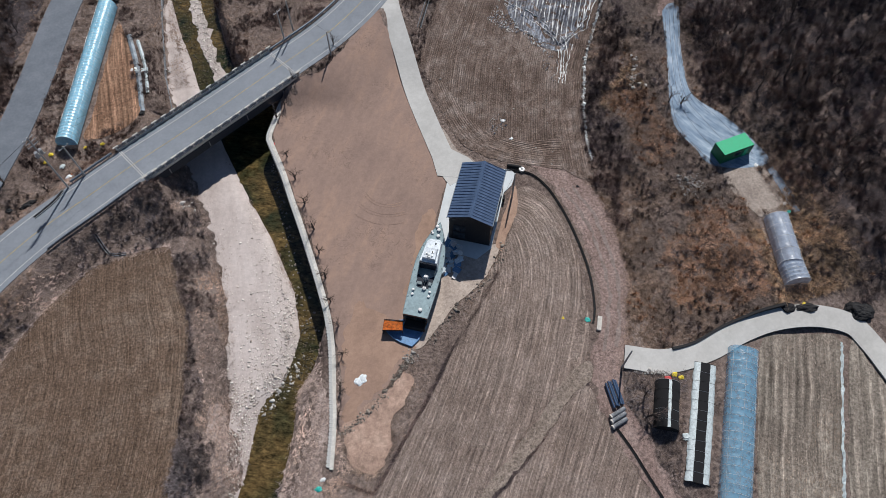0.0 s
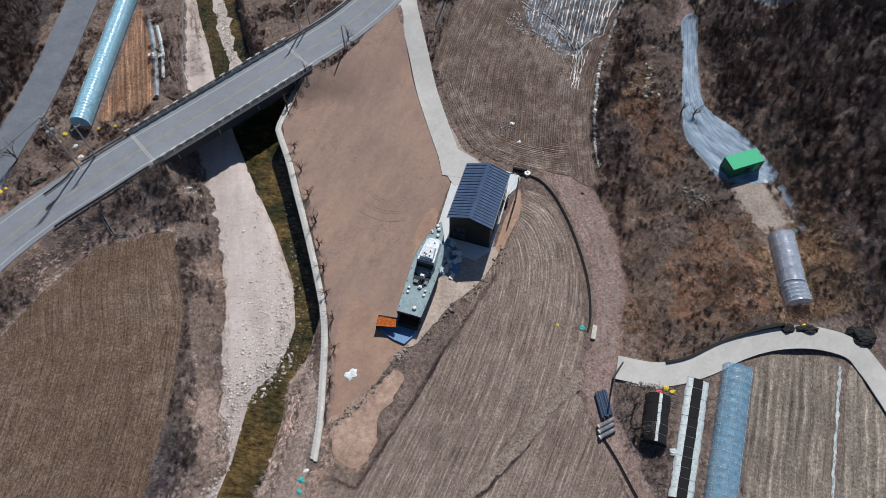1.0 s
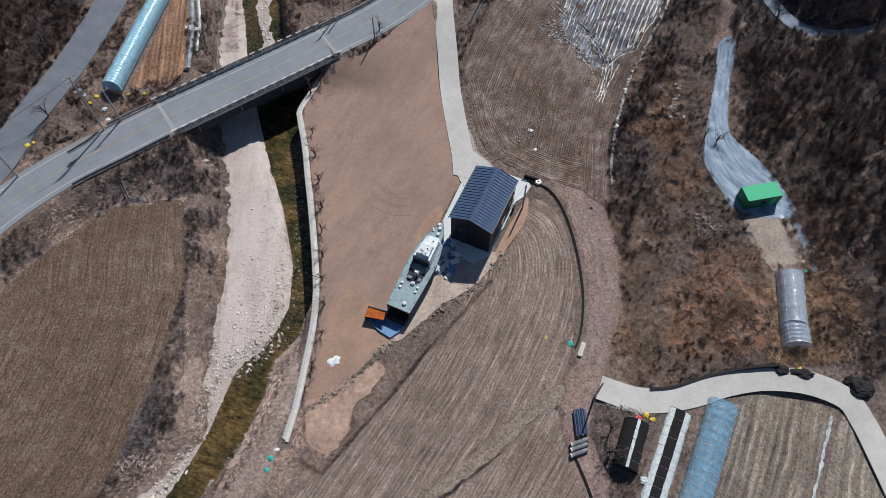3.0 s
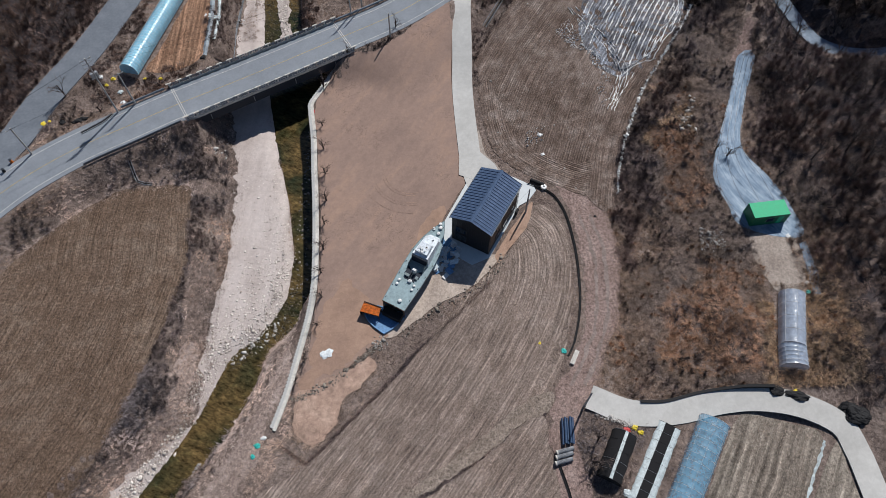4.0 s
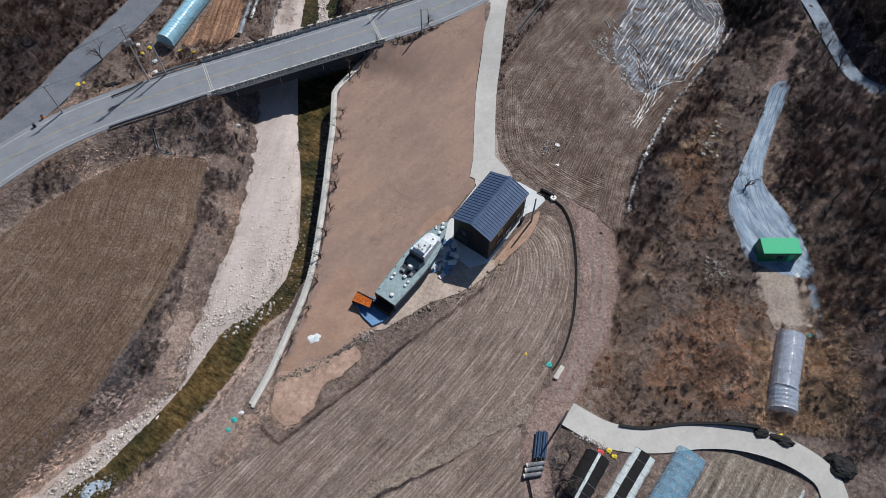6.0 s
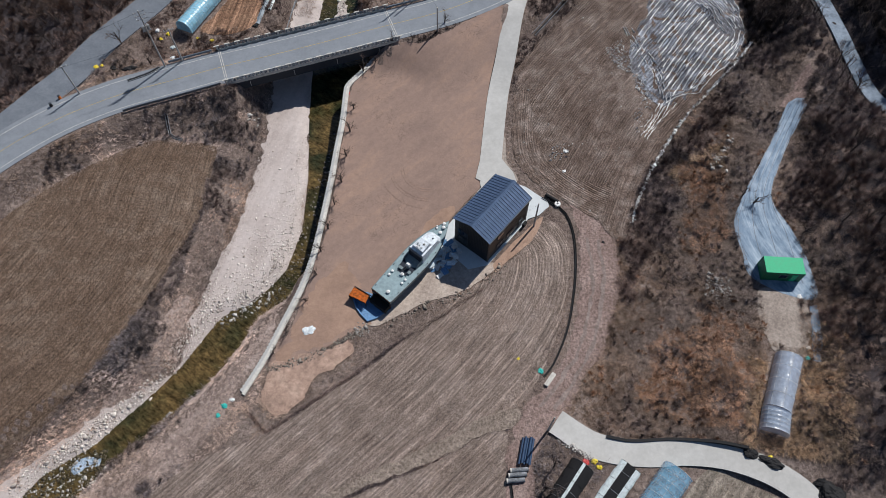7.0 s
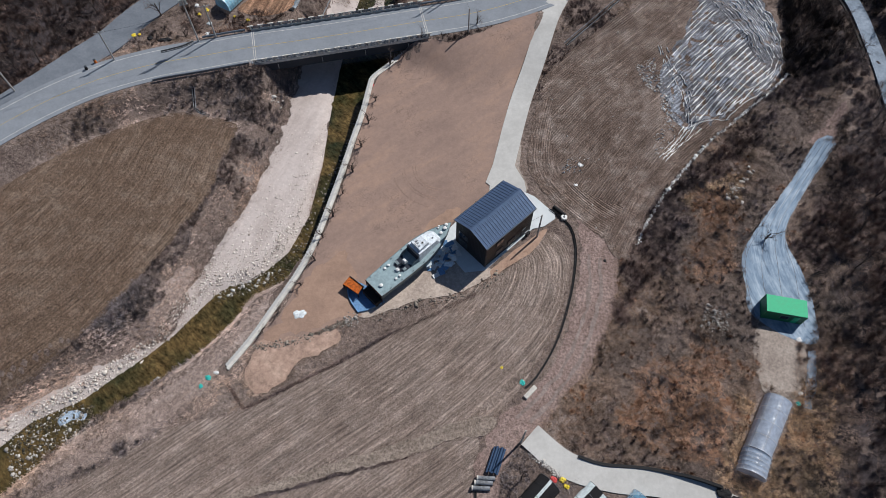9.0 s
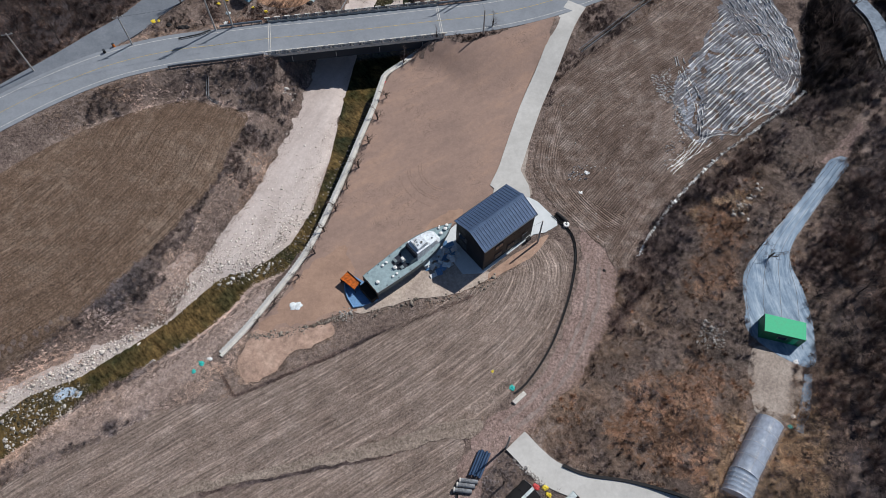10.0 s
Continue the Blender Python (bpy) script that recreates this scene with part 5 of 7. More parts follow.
greenhouse((51.2, -22.2), (50.5, -25.4), 4.0, 2.2, M_FILM_CLEAR, "end bay of clear film greenhouse", 0.6)


# ---- poles and wires ----
def utility_pole(x, y, h, label, arms=0, box_on=False, z=None, lean=0):
    z = gz(x, y) if z is None else z
    t = thing("utility_pole", pose(x, y, z - 0.1, 0, 0, 35), label, "utility pole", "utility poles")
    part("pole", tubem((0, 0, 0), (0, 0, h), 0.17, 0.11, 12), M_POLE, t)
    for k in range(arms):
        arm = part("crossarm", boxm(-0.95, 0.95, -0.05, 0.05, h - 0.35 - 0.8 * k, h - 0.25 - 0.8 * k), M_STEEL, t)
        for q in (-0.85, 0, 0.85):
            part("insulator", tubem((q, 0, h - 0.25 - 0.8 * k), (q, 0, h - 0.02 - 0.8 * k), 0.06, 0.04, 8), M_WHITE, arm)
    if box_on:
        for q in (-0.4, 0.4):
            tr = part("transformer", tubem((q, 0.35, h - 4.6), (q, 0.35, h - 3.6), 0.28, 0.28, 14), M_STEEL, t)
            part("bushing", tubem((q, 0.35, h - 3.6), (q, 0.35, h - 3.35), 0.05, 0.04, 8), M_WHITE, tr)
        part("bracket", boxm(-0.8, 0.8, 0.1, 0.2, h - 4.7, h - 4.55), M_STEEL, t)
    return t


utility_pole(-57.7, 31.4, 14.0, "tall concrete utility pole with crossarms and transformers", 3, True, 2.6)
utility_pole(-54.8, 33.2, 8.5, "shorter concrete pole beside the bridge end", 1, False, 2.6)
utility_pole(-7.1, 47.1, 7.4, "slim concrete pole at the edge of the lot", 0, False, 1.6)
utility_pole(-71.4, 22.8, 7.6, "concrete pole on the corner of the lane", 1, False, 2.6)
utility_pole(-85.7, 10.9, 10.2, "concrete pole at the foot of the wooded slope", 1, False)
utility_pole(-14.8, 54.0, 8.4, "pair of concrete poles beyond the guard rail", 1, False, 2.0)
utility_pole(-12.6, 55.9, 8.6, "pair of concrete poles beyond the guard rail", 0, False, 2.0)
utility_pole(14.8, 6.3, 7.2, "thin grey pole beside the shed", 0, False)
utility_pole(19.0, -28.3, 7.0, "dark pole at the start of the farm road", 0, False)


def wire(a, b, sag, name="overhead_wire"):
    c = bpy.data.curves.new(name, "CURVE")
    c.dimensions, c.bevel_depth, c.bevel_resolution = "3D", 0.014, 1
    s = c.splines.new("POLY")
    s.points.add(12)
    for i, p in enumerate(s.points):
        u = i / 12
        v = Vector(a).lerp(Vector(b), u)
        p.co = (v.x, v.y, v.z - sag * 4 * u * (1 - u), 1)
    c.materials.append(M_DARK)
    ob = new(name, c)
    return tagged(ob, "thin black overhead cable between poles", "cable", "overhead cables")


for o in (-0.5, 0.5):
    wire((-57.7 + o, 31.4 + o, 16.2), (-110 + o, -8 + o, 15), 1.5)
    wire((-57.7 + o, 31.4 - o, 15.4), (-13.6 + o, 55 - o, 10.2), 1.6)
wire((-54.8, 33.2, 10.9), (-71.4, 22.8, 9.9), 0.5)
wire((-71.4, 22.8, 10.0), (-85.7, 10.9, 13.5), 0.4)
wire((-7.1, 47.1, 8.9), (-12.6, 55.9, 10.4), 0.3)
wire((14.8, 6.3, 7.0), (10.4, 2.4, 6.3), 0.15)


# ---- loose stones ----
def stones(name, pts, sizes, mat, label, category, flat=0.6):
    """Many small irregular stones as one object."""
    bm = bmesh.new()
    bmesh.ops.create_icosphere(bm, subdivisions=1, radius=1.0)
    base = np.array([v.co[:] for v in bm.verts])
    faces = np.array([[v.index for v in f.verts] for f in bm.faces])
    bm.free()
    rng = np.random.default_rng(len(pts))
    n, k = len(pts), len(base)
    jit = 1 + rng.uniform(-0.42, 0.36, (n, k, 1))
    sc = np.stack([rng.uniform(0.7, 1.3, n), rng.uniform(0.7, 1.3, n), rng.uniform(flat * 0.7, flat * 1.2, n)], -1) * np.asarray(sizes)[:, None]
    a = rng.uniform(0, 6.28, n)
    v = base[None] * jit * sc[:, None]
    c, s = np.cos(a)[:, None], np.sin(a)[:, None]
    x, y = v[..., 0] * c - v[..., 1] * s, v[..., 0] * s + v[..., 1] * c
    P = np.asarray(pts)
    V = np.stack([x + P[:, :1], y + P[:, 1:2], v[..., 2] + P[:, 2:3] + 0.25 * sc[:, 2:]], -1).reshape(-1, 3)
    F = (faces[None] + (np.arange(n) * k)[:, None, None]).reshape(-1, 3)
    ob = fast_mesh(name, V, F, mat)
    return tagged(ob, label, category, kind="stuff")


def fast_mesh(name, V, F, mat, smooth_shade=False):
    me = bpy.data.meshes.new(name)
    V, F = np.asarray(V, np.float32), np.asarray(F, np.int32)
    me.vertices.add(len(V))
    me.vertices.foreach_set("co", V.ravel())
    me.loops.add(F.size)
    me.loops.foreach_set("vertex_index", F.ravel())
    me.polygons.add(len(F))
    me.polygons.foreach_set("loop_start", np.arange(len(F), dtype=np.int32) * F.shape[1])
    me.update(calc_edges=True)
    me.materials.append(mat)
    return new(name, me)


def scatter_in(poly, n, seed):
    rng = np.random.default_rng(seed)
    a = np.array(poly)
    lo, hi = a.min(0), a.max(0)
    x, y = rng.uniform(lo[0], hi[0], n), rng.uniform(lo[1], hi[1], n)
    ok = inside(x, y, poly)
    return x[ok], y[ok]


def stone_mat(name, lo, hi):
    k = Mat(name, 0.9)
    k.colour(k.mix(1.0, k.ramp(k.random(True), [(0.0, lo), (1.0, hi)]), k.ramp(k.noise(6, 4), [(0.3, 0.75), (0.7, 1.15)]), "MULTIPLY"))
    k.bump(k.noise(9, 4), 0.02)
    return k.m


M_PEBBLE = stone_mat("river_pebbles", (0.34, 0.285, 0.245), (0.8, 0.75, 0.7))
M_BOULDER = stone_mat("pale_boulders", (0.3, 0.28, 0.26), (0.6, 0.58, 0.56))
M_WETSTONE = stone_mat("dark_wet_stones", (0.025, 0.022, 0.014), (0.12, 0.095, 0.055))
M_HEAPSTONE = stone_mat("grey_field_stones", (0.16, 0.145, 0.135), (0.42, 0.4, 0.38))
M_DARKSTONE = stone_mat("grey_brown_stones", (0.1, 0.085, 0.075), (0.3, 0.26, 0.22))

x, y = scatter_in([(-37.5, 21.1), (-37, 5.9), (-38.5, -3.2), (-39.5, -13.4), (-42.1, -25.6), (-55.4, -41.4), (-57.4, -47.9), (-54.3, -43.4), (-49.3, -39.6), (-45, -35.5), (-41, -27.7), (-38.5, -23.5), (-36.7, -19.1), (-34.7, -15), (-30, -10.9), (-26.2, -5.3), (-25.3, 3.1), (-26.6, 14), (-29, 23.1)], 52000, 4)
d = near_line(x, y, WATER)
rng = np.random.default_rng(8)
keep = rng.uniform(0, 1, len(x)) < np.clip(1.15 - d / 9 - np.clip((y - 2) / 14, 0, 1) * 0.5, 0.16, 1)
x, y = x[keep], y[keep]
stones("river_stones", np.stack([x, y, ground_z(x, y) + 0.1], -1), np.clip(rng.lognormal(-2.85 + np.where(y < 2, 0.2, -0.1), 0.5), 0.03, 0.26), M_PEBBLE, "pale rounded stones on the river bar", "stones")
x, y = scatter_in([(-26.9, -8.3), (-31.4, -11.4), (-35.1, -15), (-35.5, -16.4), (-31.4, -14.9), (-26.9, -10.3)], 420, 5)
x2, y2 = scatter_in([(-56.8, -46.9), (-54.3, -42.8), (-49.5, -39), (-46.6, -38.8), (-46.4, -42.4), (-49.5, -48.8), (-51.7, -53)], 620, 6)
x3, y3 = scatter_in([(-40, -32.9), (-38.5, -31.4), (-38.1, -32.1), (-39.5, -33.7)], 60, 7)
x, y = np.concatenate([x, x2, x3]), np.concatenate([y, y2, y3])
stones("river_stones", np.stack([x, y, np.full(len(x), -4.56)], -1), np.clip(rng.lognormal(-2.1, 0.5, len(x)), 0.06, 0.42), M_BOULDER, "pale stones standing in the shallow river", "stones", 0.45)
x, y = scatter_in([(-56.8, -46.9), (-54.3, -42.8), (-49.5, -39), (-46.1, -38.1), (-45.6, -41.4), (-49.5, -48.8), (-51.7, -53)], 2200, 26)
x2, y2 = scatter_in([(-25.5, -3.2), (-23.9, -3.2), (-25.3, -10.3), (-31.4, -15.4), (-35.5, -17.9), (-35.1, -15), (-30.9, -11.4)], 1500, 27)
x, y = np.concatenate([x, x2]), np.concatenate([y, y2])
stones("river_stones", np.stack([x, y, np.full(len(x), -4.58)], -1), np.clip(rng.lognormal(-2.2, 0.45, len(x)), 0.06, 0.32), M_WETSTONE, "dark wet stones breaking the shallow water", "stones", 0.5)
x, y = scatter_in([(-41.5, -26.6), (-43, -27.2), (-45.6, -31.1), (-49.2, -34.9), (-53.8, -39.8), (-58.3, -44.3), (-57.8, -47.9), (-54.3, -43), (-49.5, -39.2), (-45.4, -35.5), (-42.4, -31.1)], 3200, 28)
stones("river_stones", np.stack([x, y, ground_z(x, y) + 0.1], -1), np.clip(rng.lognormal(-2.25, 0.55, len(x)), 0.05, 0.45), M_PEBBLE, "pale rocks along the river's edge", "stones", 0.5)
x, y = scatter_in([(-47.3, -42.2), (-45.4, -39.4), (-43.8, -38.5), (-45.2, -42), (-47.3, -44.8)], 380, 29)
stones("river_stones", np.stack([x, y, ground_z(x, y) + 0.1], -1), np.clip(rng.lognormal(-1.8, 0.45, len(x)), 0.06, 0.45), M_PEBBLE, "pale rocks along the river's edge", "stones", 0.5)
x, y = scatter_in([(-37.9, 47.5), (-27, 53.6), (-26.4, 61.7), (-27.9, 88.1), (-37, 88.1), (-38.3, 67.8)], 2600, 36)
stones("river_stones", np.stack([x, y, np.full(len(x), -4.56)], -1), np.clip(rng.lognormal(-2.3, 0.5, len(x)), 0.05, 0.35), M_WETSTONE, "dark wet stones in the stream bed", "stones", 0.5)
x, y = scatter_in([(-32.1, 86.1), (-31.8, 73.9), (-31.5, 63.1), (-30.4, 56.5), (-28.8, 55), (-29.1, 63.1), (-29.5, 75), (-29.9, 86.1)], 1300, 37)
stones("river_stones", np.stack([x, y, ground_z(x, y) + 0.66], -1), np.clip(rng.lognormal(-2.3, 0.5, len(x)), 0.05, 0.35), M_PEBBLE, "pale stones on the gravel island", "stones", 0.5)
x, y = scatter_in([(-23.5, 31.3), (-24.3, 31.3), (-26.4, -7.3), (-23.5, -5.3)], 260, 16)
stones("river_stones", np.stack([x, y, np.full(len(x), -4.6)], -1), np.clip(rng.lognormal(-1.9, 0.5, len(x)), 0.06, 0.3), M_DARKSTONE, "dark stones at the foot of the river wall", "stones")


def along(line, n, spread, seed):
    rng = np.random.default_rng(seed)
    st = stations(line)
    out = []
    for s in rng.uniform(0, st[-1], n):
        x, y, a = at_station(line, s, st)
        o = rng.normal(0, spread)
        out.append((x - math.sin(radians(a)) * o, y + math.cos(radians(a)) * o))
    return np.array(out)


def line_stones(line, n, spread, size, mat, label, seed, lift=0.08):
    p = along(line, n, spread, seed)
    rng = np.random.default_rng(seed + 50)
    stones("stone_row", np.stack([p[:, 0], p[:, 1], ground_z(p[:, 0], p[:, 1]) + lift], -1), np.clip(rng.lognormal(math.log(size), 0.4, n), 0.05, 0.7), mat, label, "stones")


M_PLASTICBITS = stone_mat("crumpled_white_plastic", (0.45, 0.46, 0.46), (0.75, 0.76, 0.76))
line_stones(smooth([(54.5, 52), (51.5, 46.9), (45.3, 38.4), (40.6, 31.7), (35.3, 21.1), (32.5, 13.4), (31.5, 8.9)], 1.0), 900, 0.13, 0.12, M_PLASTICBITS, "crumpled white sheet and stones along the field edge", 11, 0.16)
line_stones(smooth([(-10.8, -16.2), (-14.5, -18.9), (-19.4, -22.5), (-24.3, -24.4)], 1.0), 320, 0.3, 0.11, M_DARKSTONE, "row of brown stones along the lot's lower edge", 12)
line_stones(smooth([(-10, -15.6), (-11.8, -16.6)], 1.0), 70, 0.5, 0.1, M_HEAPSTONE, "pale boulders beside the boat's stern", 13)
line_stones(smooth([(10.5, -1.8), (5.0, -7.6), (-1.3, -10.8), (-7.5, -15.0)], 1.0), 130, 0.5, 0.12, M_DARKSTONE, "loose stones along the sandy edge", 14)
line_stones([(20.4, -29.4), (25.5, -32.0)], 170, 0.22, 0.1, M_BOULDER, "pale rubble along the farm road", 15)
line_stones([(42.8, -2.2), (46.6, -2.6)], 260, 1.3, 0.12, M_HEAPSTONE, "heap of pale stones in the dry grass", 17)
line_stones([(48.6, 27.5), (46.6, 23.5), (45.5, 20.3)], 40, 0.6, 0.22, M_BOULDER, "few pale stones on the slope", 18)
line_stones([(-41.4, 25.2), (-38.6, 24.6)], 16, 0.6, 0.2, M_BOULDER, "pale boulders under the road bank", 19)
x, y = scatter_in(FIELD_N, 2200, 21)
stones("field_litter", np.stack([x, y, ground_z(x, y) + 0.06], -1), np.clip(rng.lognormal(-2.9, 0.5, len(x)), 0.03, 0.2), M_HEAPSTONE, "pale clods and litter in the ploughed field", "litter")


# ---- plastic mulch on the north field ----
def mulch():
    rng = np.random.default_rng(3)
    V, F = [], []
    across = FILM_ACROSS
    FILM_EAST = [(37.6, 37.6), (44, 40.6), (47.3, 43.4), (50.6, 47.6), (52.6, 52.4), (49.2, 53.8), (46.0, 59.4), (42.6, 65.2), (38.4, 62), (36.8, 52), (37.8, 44)]
    FILM_WEST = [(31.2, 49.5), (33, 44.9), (35.0, 46.5), (34.6, 52), (36.5, 60), (37.9, 62.5), (41, 66), (37.4, 72), (34.4, 58)]

    def ribbon(pts, w):
        o = len(V)
        P = np.array(pts)
        Z = ground_z(P[:, 0], P[:, 1])
        for i, (x, y) in enumerate(pts):
            ax, ay = pts[max(i - 1, 0)]
            bx, by = pts[min(i + 1, len(pts) - 1)]
            l = math.hypot(bx - ax, by - ay) or 1
            nx_, ny_ = -(by - ay) / l, (bx - ax) / l
            ww = w * rng.uniform(0.3, 1.4)
            z = float(Z[i])
            V.append((x + nx_ * ww, y + ny_ * ww, z + 0.13))
            V.append((x, y, z + rng.uniform(0.2, 0.42)))
            V.append((x - nx_ * ww, y - ny_ * ww, z + 0.13))
            if i:
                a = o + i * 3
                F.append((a - 3, a, a + 1, a - 2))
                F.append((a - 2, a + 1, a + 2, a - 1))

    def lay(deg, step, poly, hole, w, torn):
        c, s = math.cos(radians(deg)), math.sin(radians(deg))
        for r in np.arange(-90, 90, step):
            us = np.arange(-60, 120, 0.55)
            bend = 0.0025 * (us - 65) ** 2 * (1 if deg < 90 else 0)
            rr = r + rng.normal(0, 0.05) - bend + 0.04 * np.sin(us * 0.5 + r)
            xs = us * c - rr * s + rng.normal(0, 0.03, len(us))
            ys = us * s + rr * c + rng.normal(0, 0.03, len(us))
            within = inside(xs, ys, poly)
            if hole:
                within &= ~inside(xs, ys, hole)
            run = []
            for x, y, ok in zip(xs.tolist(), ys.tolist(), within.tolist()):
                if ok and noise.noise(Vector((x * 0.2, y * 0.2, 2 + r))) > -0.6 and rng.uniform() > torn:
                    run.append((x, y))
                else:
                    if len(run) > 2:
                        ribbon(run, w)
                    run = []
            if len(run) > 2:
                ribbon(run, w)

    lay(59, 0.98, FILM_EAST, None, 0.14, 0.02)
    lay(62, 0.98, FILM_WEST, None, 0.1, 0.06)
    lay(120, 1.0, across, None, 0.1, 0.05)
    edge = smooth([(44.0, 38.9), (47.1, 43), (50.9, 47.4), (53.2, 53.8), (52.9, 61.7), (49.7, 69.4), (43.5, 79)], 0.6)
    lines = [(offset(edge, 0.1 + 0.85 * k), 0.1, 0.07) for k in range(3)]
    bend = smooth([(30.6, 56), (33.0, 50.0), (35.9, 46.0), (37.1, 41.1), (37.6, 37.2), (35.5, 32.3), (33.2, 27.9)], 0.5)
    lines += [(offset(bend, 0.5 * k), 0.09, 0.16) for k in (-1, 0, 1.2, 2.4)]
    lines += [(smooth(l, 0.5), 0.1, 0.04) for l in ([(38.1, 36.7), (41, 38.4), (44.5, 39)], [(38.6, 37.9), (42, 39.6), (44.8, 41)], [(40, 36.4), (37.4, 32.8), (34.5, 29)], [(37.9, 37.4), (36.2, 33.2), (33.6, 28.4)])]
    for line, w, torn in lines:
        run = []
        for x, y in line:
            if rng.uniform() > torn:
                run.append((x + rng.normal(0, 0.06), y + rng.normal(0, 0.06)))
            else:
                if len(run) > 2:
                    ribbon(run, w)
                run = []
        if len(run) > 2:
            ribbon(run, w)
    # shreds of film blown over the bare rows
    for poly, n in (([(26.4, 49.5), (29.6, 52.4), (32.1, 46.3), (31.4, 43.4), (28.5, 45)], 190), ([(31.4, 45.3), (34.5, 42), (36.0, 37.3), (34.4, 36.6), (32.4, 40)], 170), ([(33, 38), (36, 36), (37.4, 32), (33.2, 27.6), (31.5, 31)], 60), ([(16.5, 20), (21, 21.5), (21, 25), (17, 24)], 40)):
        x, y = scatter_in(poly, n * 2, n)
        for a, b in list(zip(x.tolist(), y.tolist()))[:n]:
            th, l = rng.normal(0.65, 0.3), rng.uniform(0.06, 0.24)
            ribbon([(a + l * k * math.cos(th), b + l * k * math.sin(th)) for k in (-1, 0, 1)], rng.uniform(0.015, 0.05))
    ob = fast_mesh("plastic_mulch", V, F, M_MULCH)
    tagged(ob, "torn rows of white plastic mulch film on the field", "plastic mulch", kind="stuff")


def mulch_material():
    k = Mat("torn_white_mulch_film", 0.4)
    k.colour(k.ramp(k.noise(0.9, 5, 0.8), [(0.3, (0.3, 0.3, 0.31)), (0.44, (0.56, 0.57, 0.58)), (0.6, (0.78, 0.79, 0.8))]))
    k.bump(k.noise(7, 3), 0.05)
    return k.m


M_MULCH = mulch_material()
mulch()


# ---- terrace with ground cloth ----
TARP = [(59.8, 36.9), (55.2, 26.5), (50.9, 17.8), (47.9, 10), (48.6, 4.5), (50.1, -0.8), (58.6, -3.4), (59.4, 0.5), (57.6, 8.6), (54.6, 15.6), (57.8, 25.5), (62.3, 36.0)]


def cloth_material():
    k = Mat("blue_grey_ground_cloth_strips", 0.5)
    n = k.noise(0.35, 5, 0.7)
    v = k.t.nodes.new("ShaderNodeCombineXYZ")
    k.link(k.math("MULTIPLY", k.attr("row"), 1.6), v.inputs[0])
    k.link(k.math("MULTIPLY", k.attr("along"), 0.22), v.inputs[1])
    tex = k.t.nodes.new("ShaderNodeTexNoise")
    tex.inputs["Scale"].default_value, tex.inputs["Detail"].default_value, tex.inputs["Roughness"].default_value = 1.0, 6, 0.75
    k.link(v.outputs[0], tex.inputs["Vector"])
    f = tex.outputs["Fac"]
    k.colour(k.mix(0.55, k.ramp(n, [(0.34, (0.13, 0.19, 0.265)), (0.5, (0.21, 0.29, 0.39)), (0.64, (0.42, 0.5, 0.59))]), k.ramp(f, [(0.34, (0.06, 0.085, 0.125)), (0.46, (0.19, 0.265, 0.36)), (0.66, (0.48, 0.56, 0.65))])))
    k.b.inputs["Roughness"].default_value = 0.8
    k.b.inputs["Specular IOR Level"].default_value = 0.15
    k.bump(f, 0.06)
    return k.m


M_CLOTH = cloth_material()
drape("ground_cloth", TARP, M_CLOTH, "blue-grey woven ground cloth laid along the terrace", "ground cloth", 0.12, 0.7, 0.12, row_from(smooth([(66, 36), (62.6, 26), (58.6, 16), (60, 9), (66, 0), (66, -6)], 1.0)))
drape("ground_cloth", [(58.4, -4.5), (59.4, -4.2), (58.8, -13.8), (57.8, -13.6)], M_CLOTH, "torn strip of blue ground cloth", "ground cloth", 0.1, 0.6, 0.3, row_angle(90))
for i in range(0, 7, 2):
    line = smooth([(60.0 + i * 0.33, 36.6 - i * 0.15), (51.2 + i * 0.6, 17.4), (48.4 + i * 1.3, 8.5), (50.2 + i * 1.25, -0.6)], 1.0)
    bm = bmesh.new()
    L, R = offset(line, 0.03), offset(line, -0.03)
    prev = None
    for l, r in zip(L, R):
        cur = (bm.verts.new((*l, gz(*l) + 0.15)), bm.verts.new((*r, gz(*r) + 0.15)))
        if prev:
            bm.faces.new((prev[0], prev[1], cur[1], cur[0]))
        prev = cur
    tagged(part("cloth_seam", bm, M_DARKSTEEL), "dark seam of the ground cloth", "seam", kind="structure")


# ---- small farm things ----
def heap(name, x, y, size, mat, label, category, seed, flat=0.5, long=1.0, turn=0.0, crumple=1.0):
    """A rumpled heap: one mesh of folded lumps."""
    rng = random.Random(seed)
    z = gz(x, y)
    bm = bmesh.new()
    bmesh.ops.create_icosphere(bm, subdivisions=4 if size > 0.8 else 3, radius=1.0)
    sx, sy = rng.uniform(0.8, 1.25), rng.uniform(0.7, 1.0)
    for v in bm.verts:
        c = v.co.copy()
        r = 1 + crumple * (0.5 * noise.noise(c * 1.6 + Vector((seed * 3.1, 0, 0))) + 0.25 * noise.noise(c * 4.5 + Vector((0, seed * 1.7, 0))) + 0.14 * noise.noise(c * 10))
        v.co = Vector((c.x * r * sx * size * long, c.y * r * sy * size, max(-0.08, c.z * r * size * flat)))
    ob = part(name, bm, mat)
    ob.matrix_world = pose(x, y, z + 0.05, 0, 0, turn)
    return tagged(ob, label, category)


